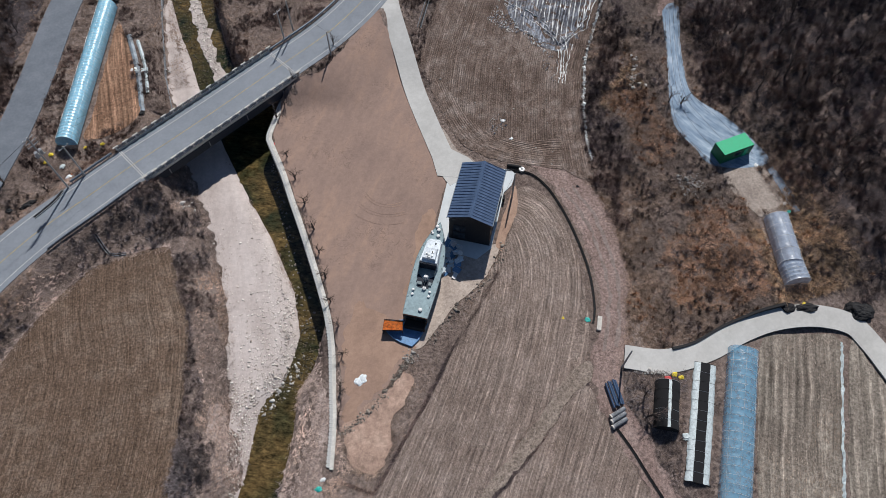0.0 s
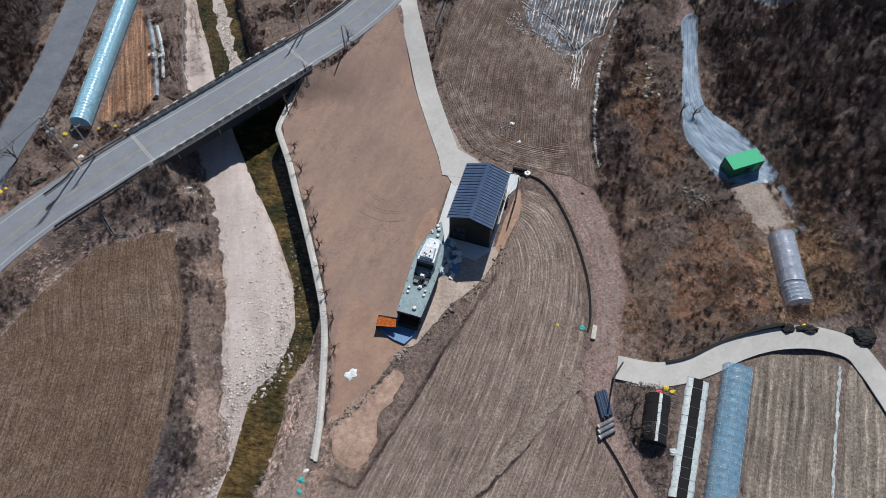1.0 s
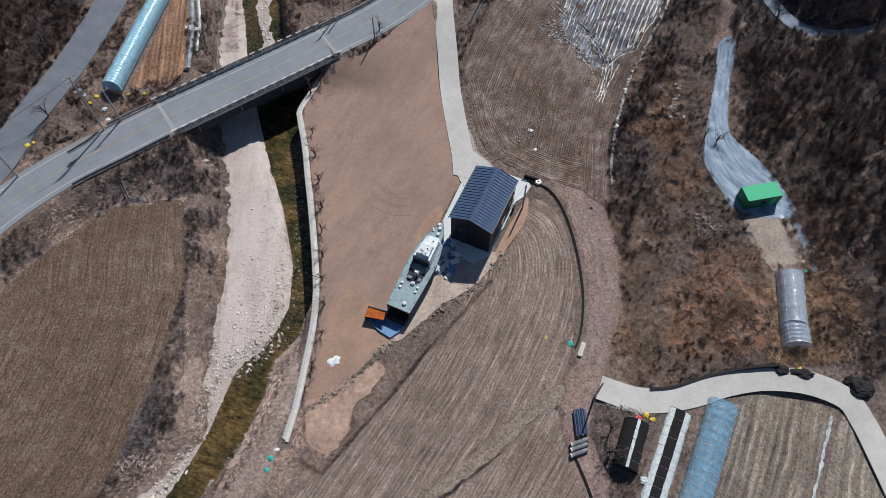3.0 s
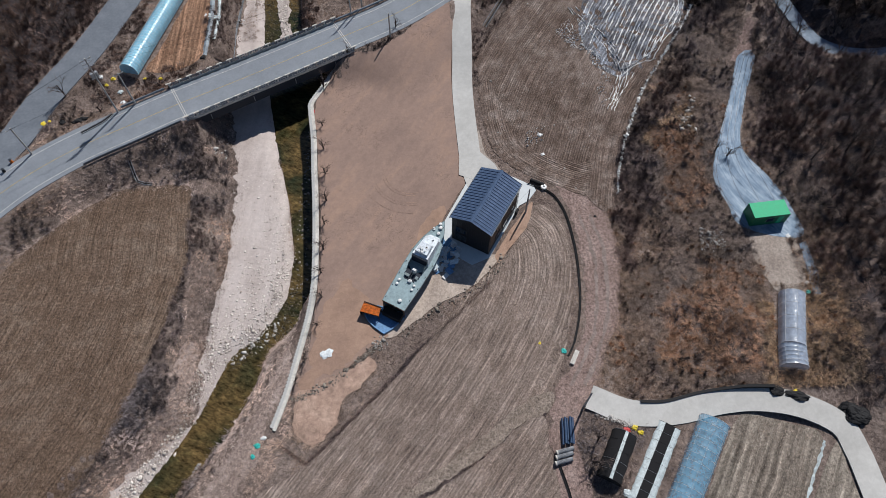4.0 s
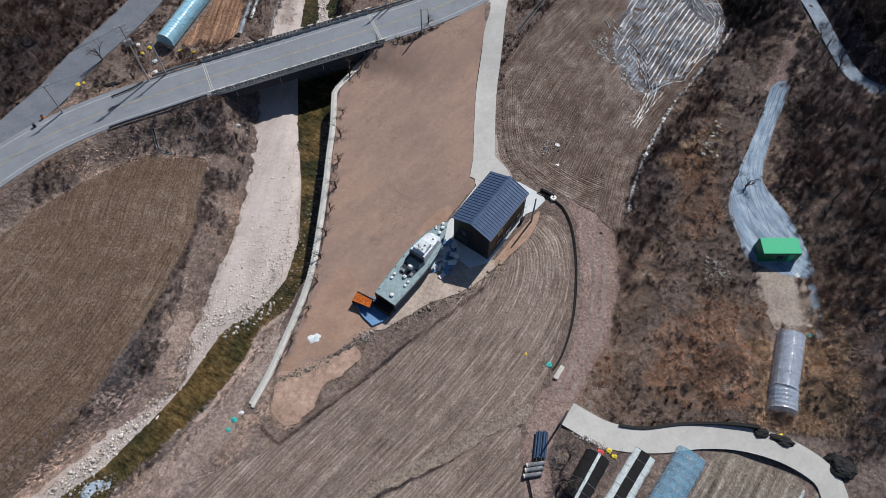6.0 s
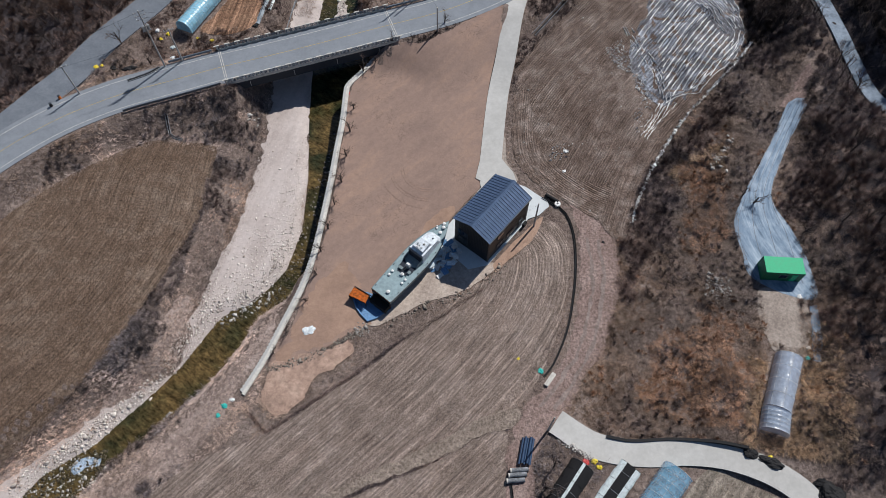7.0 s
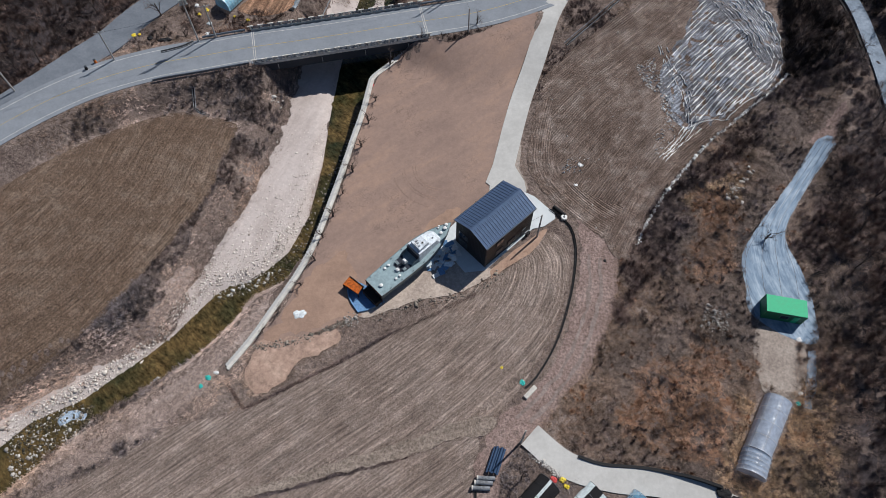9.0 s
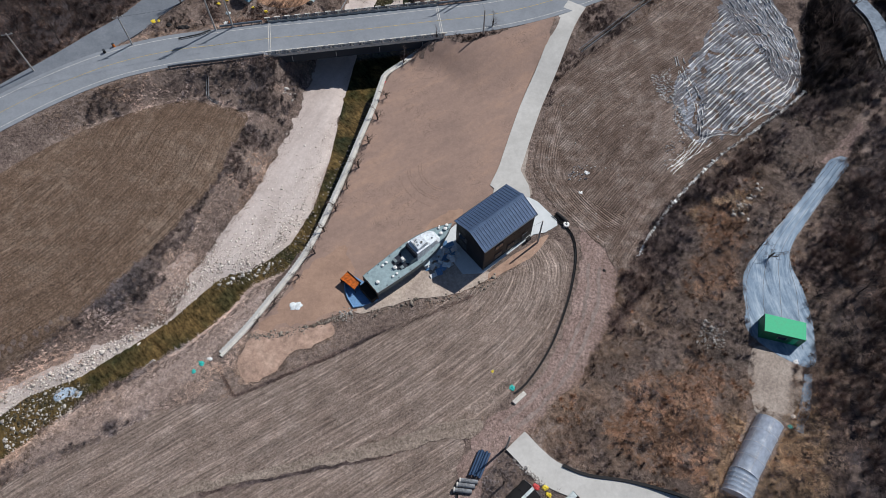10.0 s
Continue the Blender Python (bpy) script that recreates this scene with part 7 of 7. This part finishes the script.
def clear_of(x, y, m=0.0):
    ok = np.ones(x.shape, bool)
    for poly in BARE:
        ok &= ~inside(x, y, poly)
    ok &= near_line(x, y, ROAD_P) > 4.7
    ok &= near_line(x, y, SIDE_P) > 3.6
    ok &= near_line(x, y, PATHWAY) > 2.1
    ok &= near_line(x, y, FARM_ROAD[::4]) > 2.1
    ok &= near_line(x, y, WALL_P) > 1.1
    ok &= near_line(x, y, UPPER_LANE[::3]) > 2.0
    gravel = RIVER
    ok &= ~inside(x, y, gravel)
    return ok


def tufts(name, x, y, mat, label, category, length, width, blades, seed, up=0.75, lean=None):
    """Clumps of dry blades, one object."""
    rng = np.random.default_rng(seed)
    n = len(x)
    z = ground_z(x, y)
    X, Y, Z = (np.repeat(v, blades) for v in (x, y, z))
    N = n * blades
    size = np.repeat(rng.uniform(0.6, 1.35, n), blades)
    a = rng.uniform(0, 2 * math.pi, N)
    if lean is None:
        a = np.repeat(math.pi * (1.6 * vnoise(x, y, 0.16, 5) + 0.8 * vnoise(x, y, 0.5, 6)), blades) + rng.normal(0, 0.75, N)
    else:
        a = np.repeat(lean + 1.2 * vnoise(x, y, 0.25, 5) + rng.normal(0, 0.3, n), blades) + rng.normal(0, 0.6, N)
    L = length * size * rng.uniform(0.6, 1.3, N)
    tilt = rng.uniform(0.15, 1.0, N)
    rise = L * up * (0.75 - 0.5 * tilt)
    out = L * tilt
    px, py = X + rng.normal(0, 0.14, N) * size, Y + rng.normal(0, 0.14, N) * size
    w = width * rng.uniform(0.6, 1.4, N)
    ca, sa = np.cos(a), np.sin(a)
    A = np.stack([px - sa * w, py + ca * w, Z - 0.03], -1)
    B = np.stack([px + sa * w, py - ca * w, Z - 0.03], -1)
    D = np.stack([px + ca * out, py + sa * out, Z + rise * rng.uniform(0.7, 1.1, N)], -1)
    V = np.stack([A, B, D], 1).reshape(-1, 3)
    F = np.arange(N)[:, None] * 3 + np.array([[0, 1, 2]])
    return tagged(fast_mesh(name, V, F, mat), label, category, kind="stuff")


def straw(name, poly, n, seed, ang, mat, label, length=0.5):
    """Loose straw lying along the furrows of a field."""
    x, y = scatter_in(poly, n, seed)
    rng = np.random.default_rng(seed)
    v = np.array([noise.noise(Vector((a * 0.12, b * 0.12, 1.0))) for a, b in zip(x.tolist(), y.tolist())])
    k = v > rng.uniform(-0.5, 0.35, len(x))
    x, y = x[k], y[k]
    m = len(x)
    th = (ang(x, y) if callable(ang) else np.full(m, radians(ang))) + rng.normal(0, 0.25, m)
    L, w = length * 0.42 * rng.uniform(0.4, 1.6, m), rng.uniform(0.012, 0.035, m)
    z = ground_z(x, y) + 0.1
    c, s = np.cos(th), np.sin(th)
    A = np.stack([x - c * L, y - s * L, z], -1)
    B = np.stack([x + s * w, y - c * w, z + 0.05], -1)
    C = np.stack([x + c * L, y + s * L, z], -1)
    D = np.stack([x - s * w, y + c * w, z + 0.05], -1)
    V = np.stack([A, B, C, D], 1).reshape(-1, 3)
    F = np.arange(m)[:, None] * 4 + np.array([[0, 1, 2, 3]])
    return tagged(fast_mesh(name, V, F, mat), label, "straw", kind="stuff")


def curve_heading(line):
    def f(x, y):
        best, th = np.full(x.shape, 1e9), np.zeros(x.shape)
        for (ax, ay), (bx, by) in zip(line, line[1:]):
            d = np.hypot(x - (ax + bx) / 2, y - (ay + by) / 2)
            k = d < best
            best, th = np.where(k, d, best), np.where(k, math.atan2(by - ay, bx - ax), th)
        return th
    return f


M_STRAW = tuft_material("pale_straw", [(0.0, (0.17, 0.135, 0.11)), (0.5, (0.25, 0.205, 0.17)), (1.0, (0.36, 0.3, 0.25))])
straw("straw", FIELD_C, 26000, 31, curve_heading(smooth([(9, 12), (16.5, 9.5), (21.4, 4), (22.2, -4), (19.8, -13), (14, -23), (5, -35), (-6, -48), (-24, -70)], 2.5)), M_STRAW, "pale straw lying along the furrows")
straw("straw", FIELD_S, 6000, 32, 50, M_STRAW, "pale straw lying along the furrows")
straw("straw", FIELD_N, 26000, 33, 40, M_STRAW, "pale straw scattered on the ploughed field", 0.3)
straw("straw", FIELD_L, 16000, 34, 43, M_STRAW, "pale straw scattered on the ploughed field", 0.25)
straw("straw", [(40.7, -32.0), (44.5, -31.8), (49.0, -33.4), (52.2, -36.0), (45, -46.5), (38.1, -57), (20, -66), (27.9, -51.6)], 12000, 35, 56.5, M_STRAW, "pale stubble rows", 0.6)

rg = np.random.default_rng(77)


def cand(x0, x1, y0, y1, density):
    n = int((x1 - x0) * (y1 - y0) * density)
    x, y = rg.uniform(x0, x1, n), rg.uniform(y0, y1, n)
    ok = clear_of(x, y)
    return x[ok], y[ok]


def clumpy(x, y, f, lo):
    v = np.array([noise.noise(Vector((a * f, b * f, 5.0))) for a, b in zip(x.tolist(), y.tolist())])
    return v > lo


def bushes(name, x, y, mat, label, radius, height, twigs, seed, width=0.022):
    """Leafless bushes: twigs fanning out from each root to a rounded, uneven top."""
    rng = np.random.default_rng(seed)
    n = len(x)
    N = n * twigs
    r = np.repeat(radius * rng.uniform(0.55, 1.4, n), twigs)
    h = np.repeat(height * rng.uniform(0.6, 1.3, n), twigs)
    X, Y, Z = (np.repeat(v, twigs) for v in (x, y, ground_z(x, y)))
    a, q = rng.uniform(0, 2 * math.pi, N), np.sqrt(rng.uniform(0, 1, N))
    ex, ey = X + np.cos(a) * q * r, Y + np.sin(a) * q * r
    ez = Z + h * np.sqrt(np.maximum(1.05 - q * q, 0.05)) * rng.uniform(0.75, 1.1, N)
    s0 = rng.uniform(0.1, 0.55, N)
    bx, by, bz = X + (ex - X) * s0, Y + (ey - Y) * s0, Z + (ez - Z) * s0 * 0.7 - 0.03
    th, w = a + rng.normal(0, 0.6, N), width * rng.uniform(0.6, 1.5, N)
    A = np.stack([bx - np.sin(th) * w, by + np.cos(th) * w, bz], -1)
    B = np.stack([bx + np.sin(th) * w, by - np.cos(th) * w, bz], -1)
    V = np.stack([A, B, np.stack([ex, ey, ez], -1)], 1).reshape(-1, 3)
    return tagged(fast_mesh(name, V, np.arange(N)[:, None] * 3 + np.array([[0, 1, 2]]), mat), label, "brush", kind="stuff")


# east slope: dark brush along the field, russet and brown grass behind it, golden grass round the small greenhouse
DARK_ZONES = [[(32.6, 13), (36.5, 22.6), (42, 31.4), (49.5, 40), (53.5, 43.5), (50.4, 34), (44, 26.8), (40.2, 22), (38.2, 14), (37.6, 6.5), (32.6, 1.2), (31, -7), (28.8, -6), (29.6, 2), (30.8, 7)],
              [(52, 44), (55, 52), (56, 62), (60, 60), (62, 52), (58, 46)], [(56.5, 12), (60, 25), (64, 34), (66, 30), (63, 18), (61, 8)]]
RED_ZONES = [[(41.2, 24), (45.4, 21), (46.5, 12), (45.4, 5), (41.0, 4.6), (40.4, 13)], [(32.8, -19.7), (34.6, -12), (40, -8), (46, -7.6), (48.5, -16), (46.3, -24.3), (32.7, -25.6)]]
GOLD_ZONES = [[(45.8, -29), (62, -29), (62, -9), (57.6, -9), (57, -13), (49, -13), (48, -21)], [(39, 20.5), (43, 26), (47, 26.5), (45.8, 21), (41.4, 15)]]


def zone(x, y, polys):
    jx, jy = x + 1.7 * vnoise(x, y, 0.3, 11) + 0.8 * vnoise(x, y, 1.1, 12), y + 1.7 * vnoise(x, y, 0.3, 13) + 0.8 * vnoise(x, y, 1.1, 14)
    hit = np.zeros(x.shape, bool)
    for poly in polys:
        hit |= inside(jx, jy, poly)
    return hit


def deep_wood(x, y):
    """Where the wood stands thick: past the mulched field and beyond the forest lane."""
    e = 1.5 * vnoise(x, y, 0.25, 61)
    return (x + e > 53.6) & (y + e > 49.5 + 0.75 * (x - 53.5)) | (x + e > 73) & (y + e > 38)


FOOTPATH = [(58.5, 36.5), (61, 39.5), (64.4, 46.6), (67, 53)]
x, y = cand(24, 64, -28, 64, 11.0)
k = (near_line(x, y, FOOTPATH) > 1.1) & ~deep_wood(x, y)
x, y = x[k], y[k]
dark, red, gold = zone(x, y, DARK_ZONES), zone(x, y, RED_ZONES), zone(x, y, GOLD_ZONES)
red, gold = red & ~dark, gold & ~dark & ~red
rest_ = ~(dark | red | gold)
tufts("dry_grass", x[red], y[red], M_TUFT_RED, "russet dry grass clumps on the slope", "dry grass", 0.75, 0.022, 15, 1, 0.9)
tufts("dry_grass", x[gold], y[gold], M_TUFT_GOLD, "golden standing grass on the slope", "dry grass", 0.95, 0.024, 15, 23, 1.1, radians(215))
tufts("dry_grass", x[rest_], y[rest_], M_TUFT, "brown dry grass clumps on the slope", "dry grass", 0.75, 0.022, 15, 2, 0.9)
tufts("brush", x[dark], y[dark], M_BRUSH_D, "dark purple-brown weeds along the field edge", "brush", 0.8, 0.024, 14, 3, 1.2)
x, y = cand(24, 64, -28, 64, 0.62)
k = (near_line(x, y, FOOTPATH) > 1.6) & ~deep_wood(x, y)
x, y = x[k], y[k]
dark, gold = zone(x, y, DARK_ZONES), zone(x, y, GOLD_ZONES)
u = vnoise(x, y, 0.22, 21)
bushes("brush", x[dark], y[dark], M_BRUSH_D, "dark leafless bushes along the field edge", 0.95, 1.25, 110, 31)
k = ~dark & (u > 0.05)
bushes("brush", x[k], y[k], M_BRUSH, "small grey-brown leafless bushes on the slope", 0.75, 0.85, 80, 32)
k = ~dark & (u < -0.3)
bushes("dry_grass", x[k], y[k], M_TUFT_RED, "rounded russet grass tussocks on the slope", 0.6, 0.6, 80, 33)
# forest floor, east and west
x, y = cand(46, 94, -32, 90, 3.6)
wood = x - (60.5 + 2.0 * np.sin(y * 0.21) + np.where(y > 50, -np.minimum((y - 50) * 0.7, 7.5), 0) + np.where((y > 34) & (y < 52), 2.0, 0))
v = np.array([noise.noise(Vector((a * 0.16, b * 0.16, 5.0))) + 0.5 * noise.noise(Vector((a * 0.5, b * 0.5, 2.0))) for a, b in zip(x.tolist(), y.tolist())])
k = (wood + v * 5 > 0) & (near_line(x, y, [(58.5, 36.5), (61, 39.5), (64.4, 46.6), (67, 53)]) > 1.1)
deep = deep_wood(x, y)
tufts("brush", x[k & ~deep], y[k & ~deep], M_UNDER_E, "purple-brown undergrowth of the wooded hill", "brush", 1.1, 0.035, 13, 4, 1.3)
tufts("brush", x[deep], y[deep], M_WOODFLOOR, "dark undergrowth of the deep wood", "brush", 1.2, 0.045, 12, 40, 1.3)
x, y = cand(53, 92, -26, 92, 0.5)
wood = x - (62.5 + 2.0 * np.sin(y * 0.21) + np.where(y > 50, -np.minimum((y - 50) * 0.7, 7.5), 0) + np.where((y > 34) & (y < 52), 2.5, 0))
north = deep_wood(x, y)
k = near_line(x, y, UPPER_P) > 4.2
x, y, wood, north = x[k], y[k], wood[k], north[k]
k = (wood + 3 * vnoise(x, y, 0.2, 51) > 0) & ~north
bushes("brush", x[k], y[k], M_BRUSH_D, "leafless purple-brown bushes on the wooded hill", 1.25, 1.7, 90, 36, 0.03)
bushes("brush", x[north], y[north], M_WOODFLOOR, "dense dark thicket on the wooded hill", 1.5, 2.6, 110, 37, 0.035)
x, y = cand(-106, -66, 0, 94, 0.35)
k = x < -76 + (y - 27) * 0.33
bushes("brush", x[k], y[k], M_BRUSH_W, "leafless brown bushes on the western slope", 1.1, 1.3, 80, 38, 0.028)
x, y = cand(-106, -66, 0, 94, 3.6)
k = x < -74 + (y - 27) * 0.33
tufts("brush", x[k], y[k], M_BRUSH_W, "brown undergrowth on the western slope", "brush", 1.1, 0.05, 11, 5, 1.2)
tufts("dry_grass", x[~k], y[~k], M_TUFT, "dry roadside grass", "dry grass", 0.6, 0.035, 12, 6)
# river banks
x, y = cand(-72, -34, -58, 34, 5.0)
d = near_line(x, y, GRAVEL_L)
k = (d < 9.5) & ~inside(x, y, FIELD_L)
bx, by, bd = x[k], y[k], d[k]
b = (bd > np.where(by < -8, 3.4, 1.4)) & clumpy(bx, by, 0.16, -0.28)
k2 = b & (np.random.default_rng(9).uniform(0, 1, len(bx)) < 0.2)
bushes("brush", bx[k2], by[k2], M_BRUSH, "leafless grey-purple bushes on the river bank", 0.7, 0.9, 70, 34)
tufts("brush", bx[b], by[b], M_BRUSH, "grey-purple leafless brush on the river bank", "brush", 1.0, 0.04, 16, 7, 1.3)
tufts("dry_grass", bx[~b], by[~b], M_TUFT_TAN, "matted dry grass on the river bank", "dry grass", 0.6, 0.035, 11, 8)
k = ~k
k2 = k & (vnoise(x, y, 0.2, 41) > 0.0) & (np.random.default_rng(10).uniform(0, 1, len(x)) < 0.14)
bushes("brush", x[k2], y[k2], M_BRUSH, "leafless bushes on the road bank", 0.8, 0.8, 70, 35)
v = clumpy(x, y, 0.3, 0.08)
tufts("dry_grass", x[k & ~v], y[k & ~v], M_TUFT, "dry grass on the road bank", "dry grass", 0.6, 0.035, 11, 9)
tufts("dry_grass", x[k & v], y[k & v], M_TUFT_TAN, "pale dry grass on the road bank", "dry grass", 0.6, 0.035, 11, 15)
x, y = cand(-60, -22, -58, -8, 5.0)
k = near_line(x, y, BANK_R) < 11
tufts("dry_grass", x[k], y[k], M_TUFT_TAN, "flattened tan grass below the river wall", "dry grass", 0.75, 0.03, 11, 10, 0.5, radians(230))
x, y = cand(-66, 30, 36, 86, 4.2)
v = clumpy(x, y, 0.18, -0.02)
tufts("dry_grass", x[v], y[v], M_TUFT, "dry grass north of the road", "dry grass", 0.65, 0.035, 11, 11)
tufts("brush", x[~v], y[~v], M_BRUSH_W, "dark dead weeds north of the road", "brush", 0.9, 0.04, 13, 14, 1.3)
x, y = cand(-24, 34, -46, 46, 4.0)
tufts("dry_grass", x, y, M_TUFT, "thin dry grass along the field edges", "dry grass", 0.45, 0.03, 8, 12)
x, y = cand(14, 30, -62, -28, 4.0)
tufts("brush", x, y, M_BRUSH, "dark brush between the track and the tunnels", "brush", 0.9, 0.03, 13, 13, 1.0)
def margin(line, n, spread, mat, label, seed, length=0.5, blades=9, width=0.03):
    p = along(line, n, spread, seed)
    tufts("dry_grass", p[:, 0], p[:, 1], mat, label, "dry grass", length, width, blades, seed)


margin(GRAVEL_L[3:-1], 2600, 0.9, M_TUFT_TAN, "tan grass spreading onto the gravel", 61, 0.6)
margin(LOT_S + LOT_S[:1], 900, 0.35, M_TUFT, "ragged grass round the clay patch", 62, 0.4)
margin([(-29.1, -32.7), (-31.3, -36.7), (-33.8, -40.7), (-39.7, -46.5), (-48.1, -55.1)], 900, 0.5, M_BRUSH, "dark grass line at the field edge", 63, 0.5)
margin([(-12.2, -16.8), (-7.4, -20.9), (-0.4, -13.0), (8.0, -4.4), (13.0, 0.9), (16.8, 7.5)], 420, 0.25, M_TUFT, "thin grass along the field edge", 64, 0.4)
margin(FIELD_L[:9], 1500, 0.3, M_BRUSH, "dark grass line at the field edge", 65, 0.45)
margin([(-71, 3), (-65, 9.5), (-58.5, 14.6), (-53.7, 16.5), (-48.2, 16.3), (-43.8, 15.6)], 700, 0.4, M_TUFT_TAN, "pale grass at the field's upper edge", 66, 0.45)
margin(offset(FIELD_C[:9], -0.4), 900, 0.25, M_TUFT, "thin grass along the drain", 67, 0.4)
margin([(25.6, 9.8), (28.4, 6.7), (29.3, -0.7), (28.8, -6.9), (27.1, -14.9), (24.2, -19.6), (21.4, -25.4)], 900, 0.6, M_TUFT, "grass along the track", 68, 0.5)
margin([(9.6, 25.7), (9.9, 43.2), (15.5, 53.0), (21.5, 62.0), (27, 74)], 700, 0.5, M_TUFT, "thin grass at the field's edge", 70, 0.4)
for n, (x, y, mat, lab) in enumerate(((-74.5, 21.2, M_RUST, "small orange marker on the lane corner"), (-75.3, 19.2, M_DARK, "small black bin on the lane corner"))):
    t = thing("road_marker" if n == 0 else "bin", pose(x, y, gz(x, y)), lab, "marker" if n == 0 else "bin")
    part("body", tubem((0, 0, 0), (0, 0, 0.8), 0.3, 0.22, 12), mat, t)
    part("rim", tubem((0, 0, 0.8), (0, 0, 0.86), 0.26, 0.26, 12), M_DARKSTEEL, t)
margin([(-31.4, 34), (-29.4, 25.1), (-26.9, 13.0), (-25.7, 2.2), (-26.2, -5)], 1700, 0.38, M_TUFT, "brown weeds along the water's edge", 71, 0.5)
margin(GRAVEL_L[4:11], 1500, 0.8, M_TUFT, "brown weeds growing into the gravel", 72, 0.6)
# No ditch is cut here: narrow rows of dark tufts imitate its shade.
margin([(-26.1, -30.6), (-22, -33.7), (-18.6, -30.8), (-15.1, -27.6), (-8, -20.8), (-4.3, -17.2), (3.4, -10.3), (7.4, -6.5)], 3000, 0.12, M_BRUSH_D, "dark tufts standing in for a shaded ditch beside the field", 73, 0.32)
margin([(13.4, -28.8), (9.8, -30.4), (4.4, -34.1), (-3, -38.1), (-11.2, -42.8), (-20, -48)], 2400, 0.11, M_BRUSH_D, "dark tufts standing in for a shaded furrow beside the path", 74, 0.32)
margin([(-26.2, 26.5), (-25.6, 20), (-24.9, 14), (-24.7, 8), (-24.9, 2)], 900, 0.3, M_TUFT_TAN, "dry grass fringe between gravel and water", 81, 0.5)
margin([(-36.2, 84), (-36.8, 74), (-37.2, 65), (-37.8, 55)], 2600, 0.9, M_TUFT, "brown weeds on the upstream gravel", 75, 0.5)
margin([(-33.6, 52), (-34.2, 62), (-35.2, 72), (-35.5, 84)], 700, 0.4, M_BRUSH_W, "dark weeds at the stream's edge", 76, 0.45)
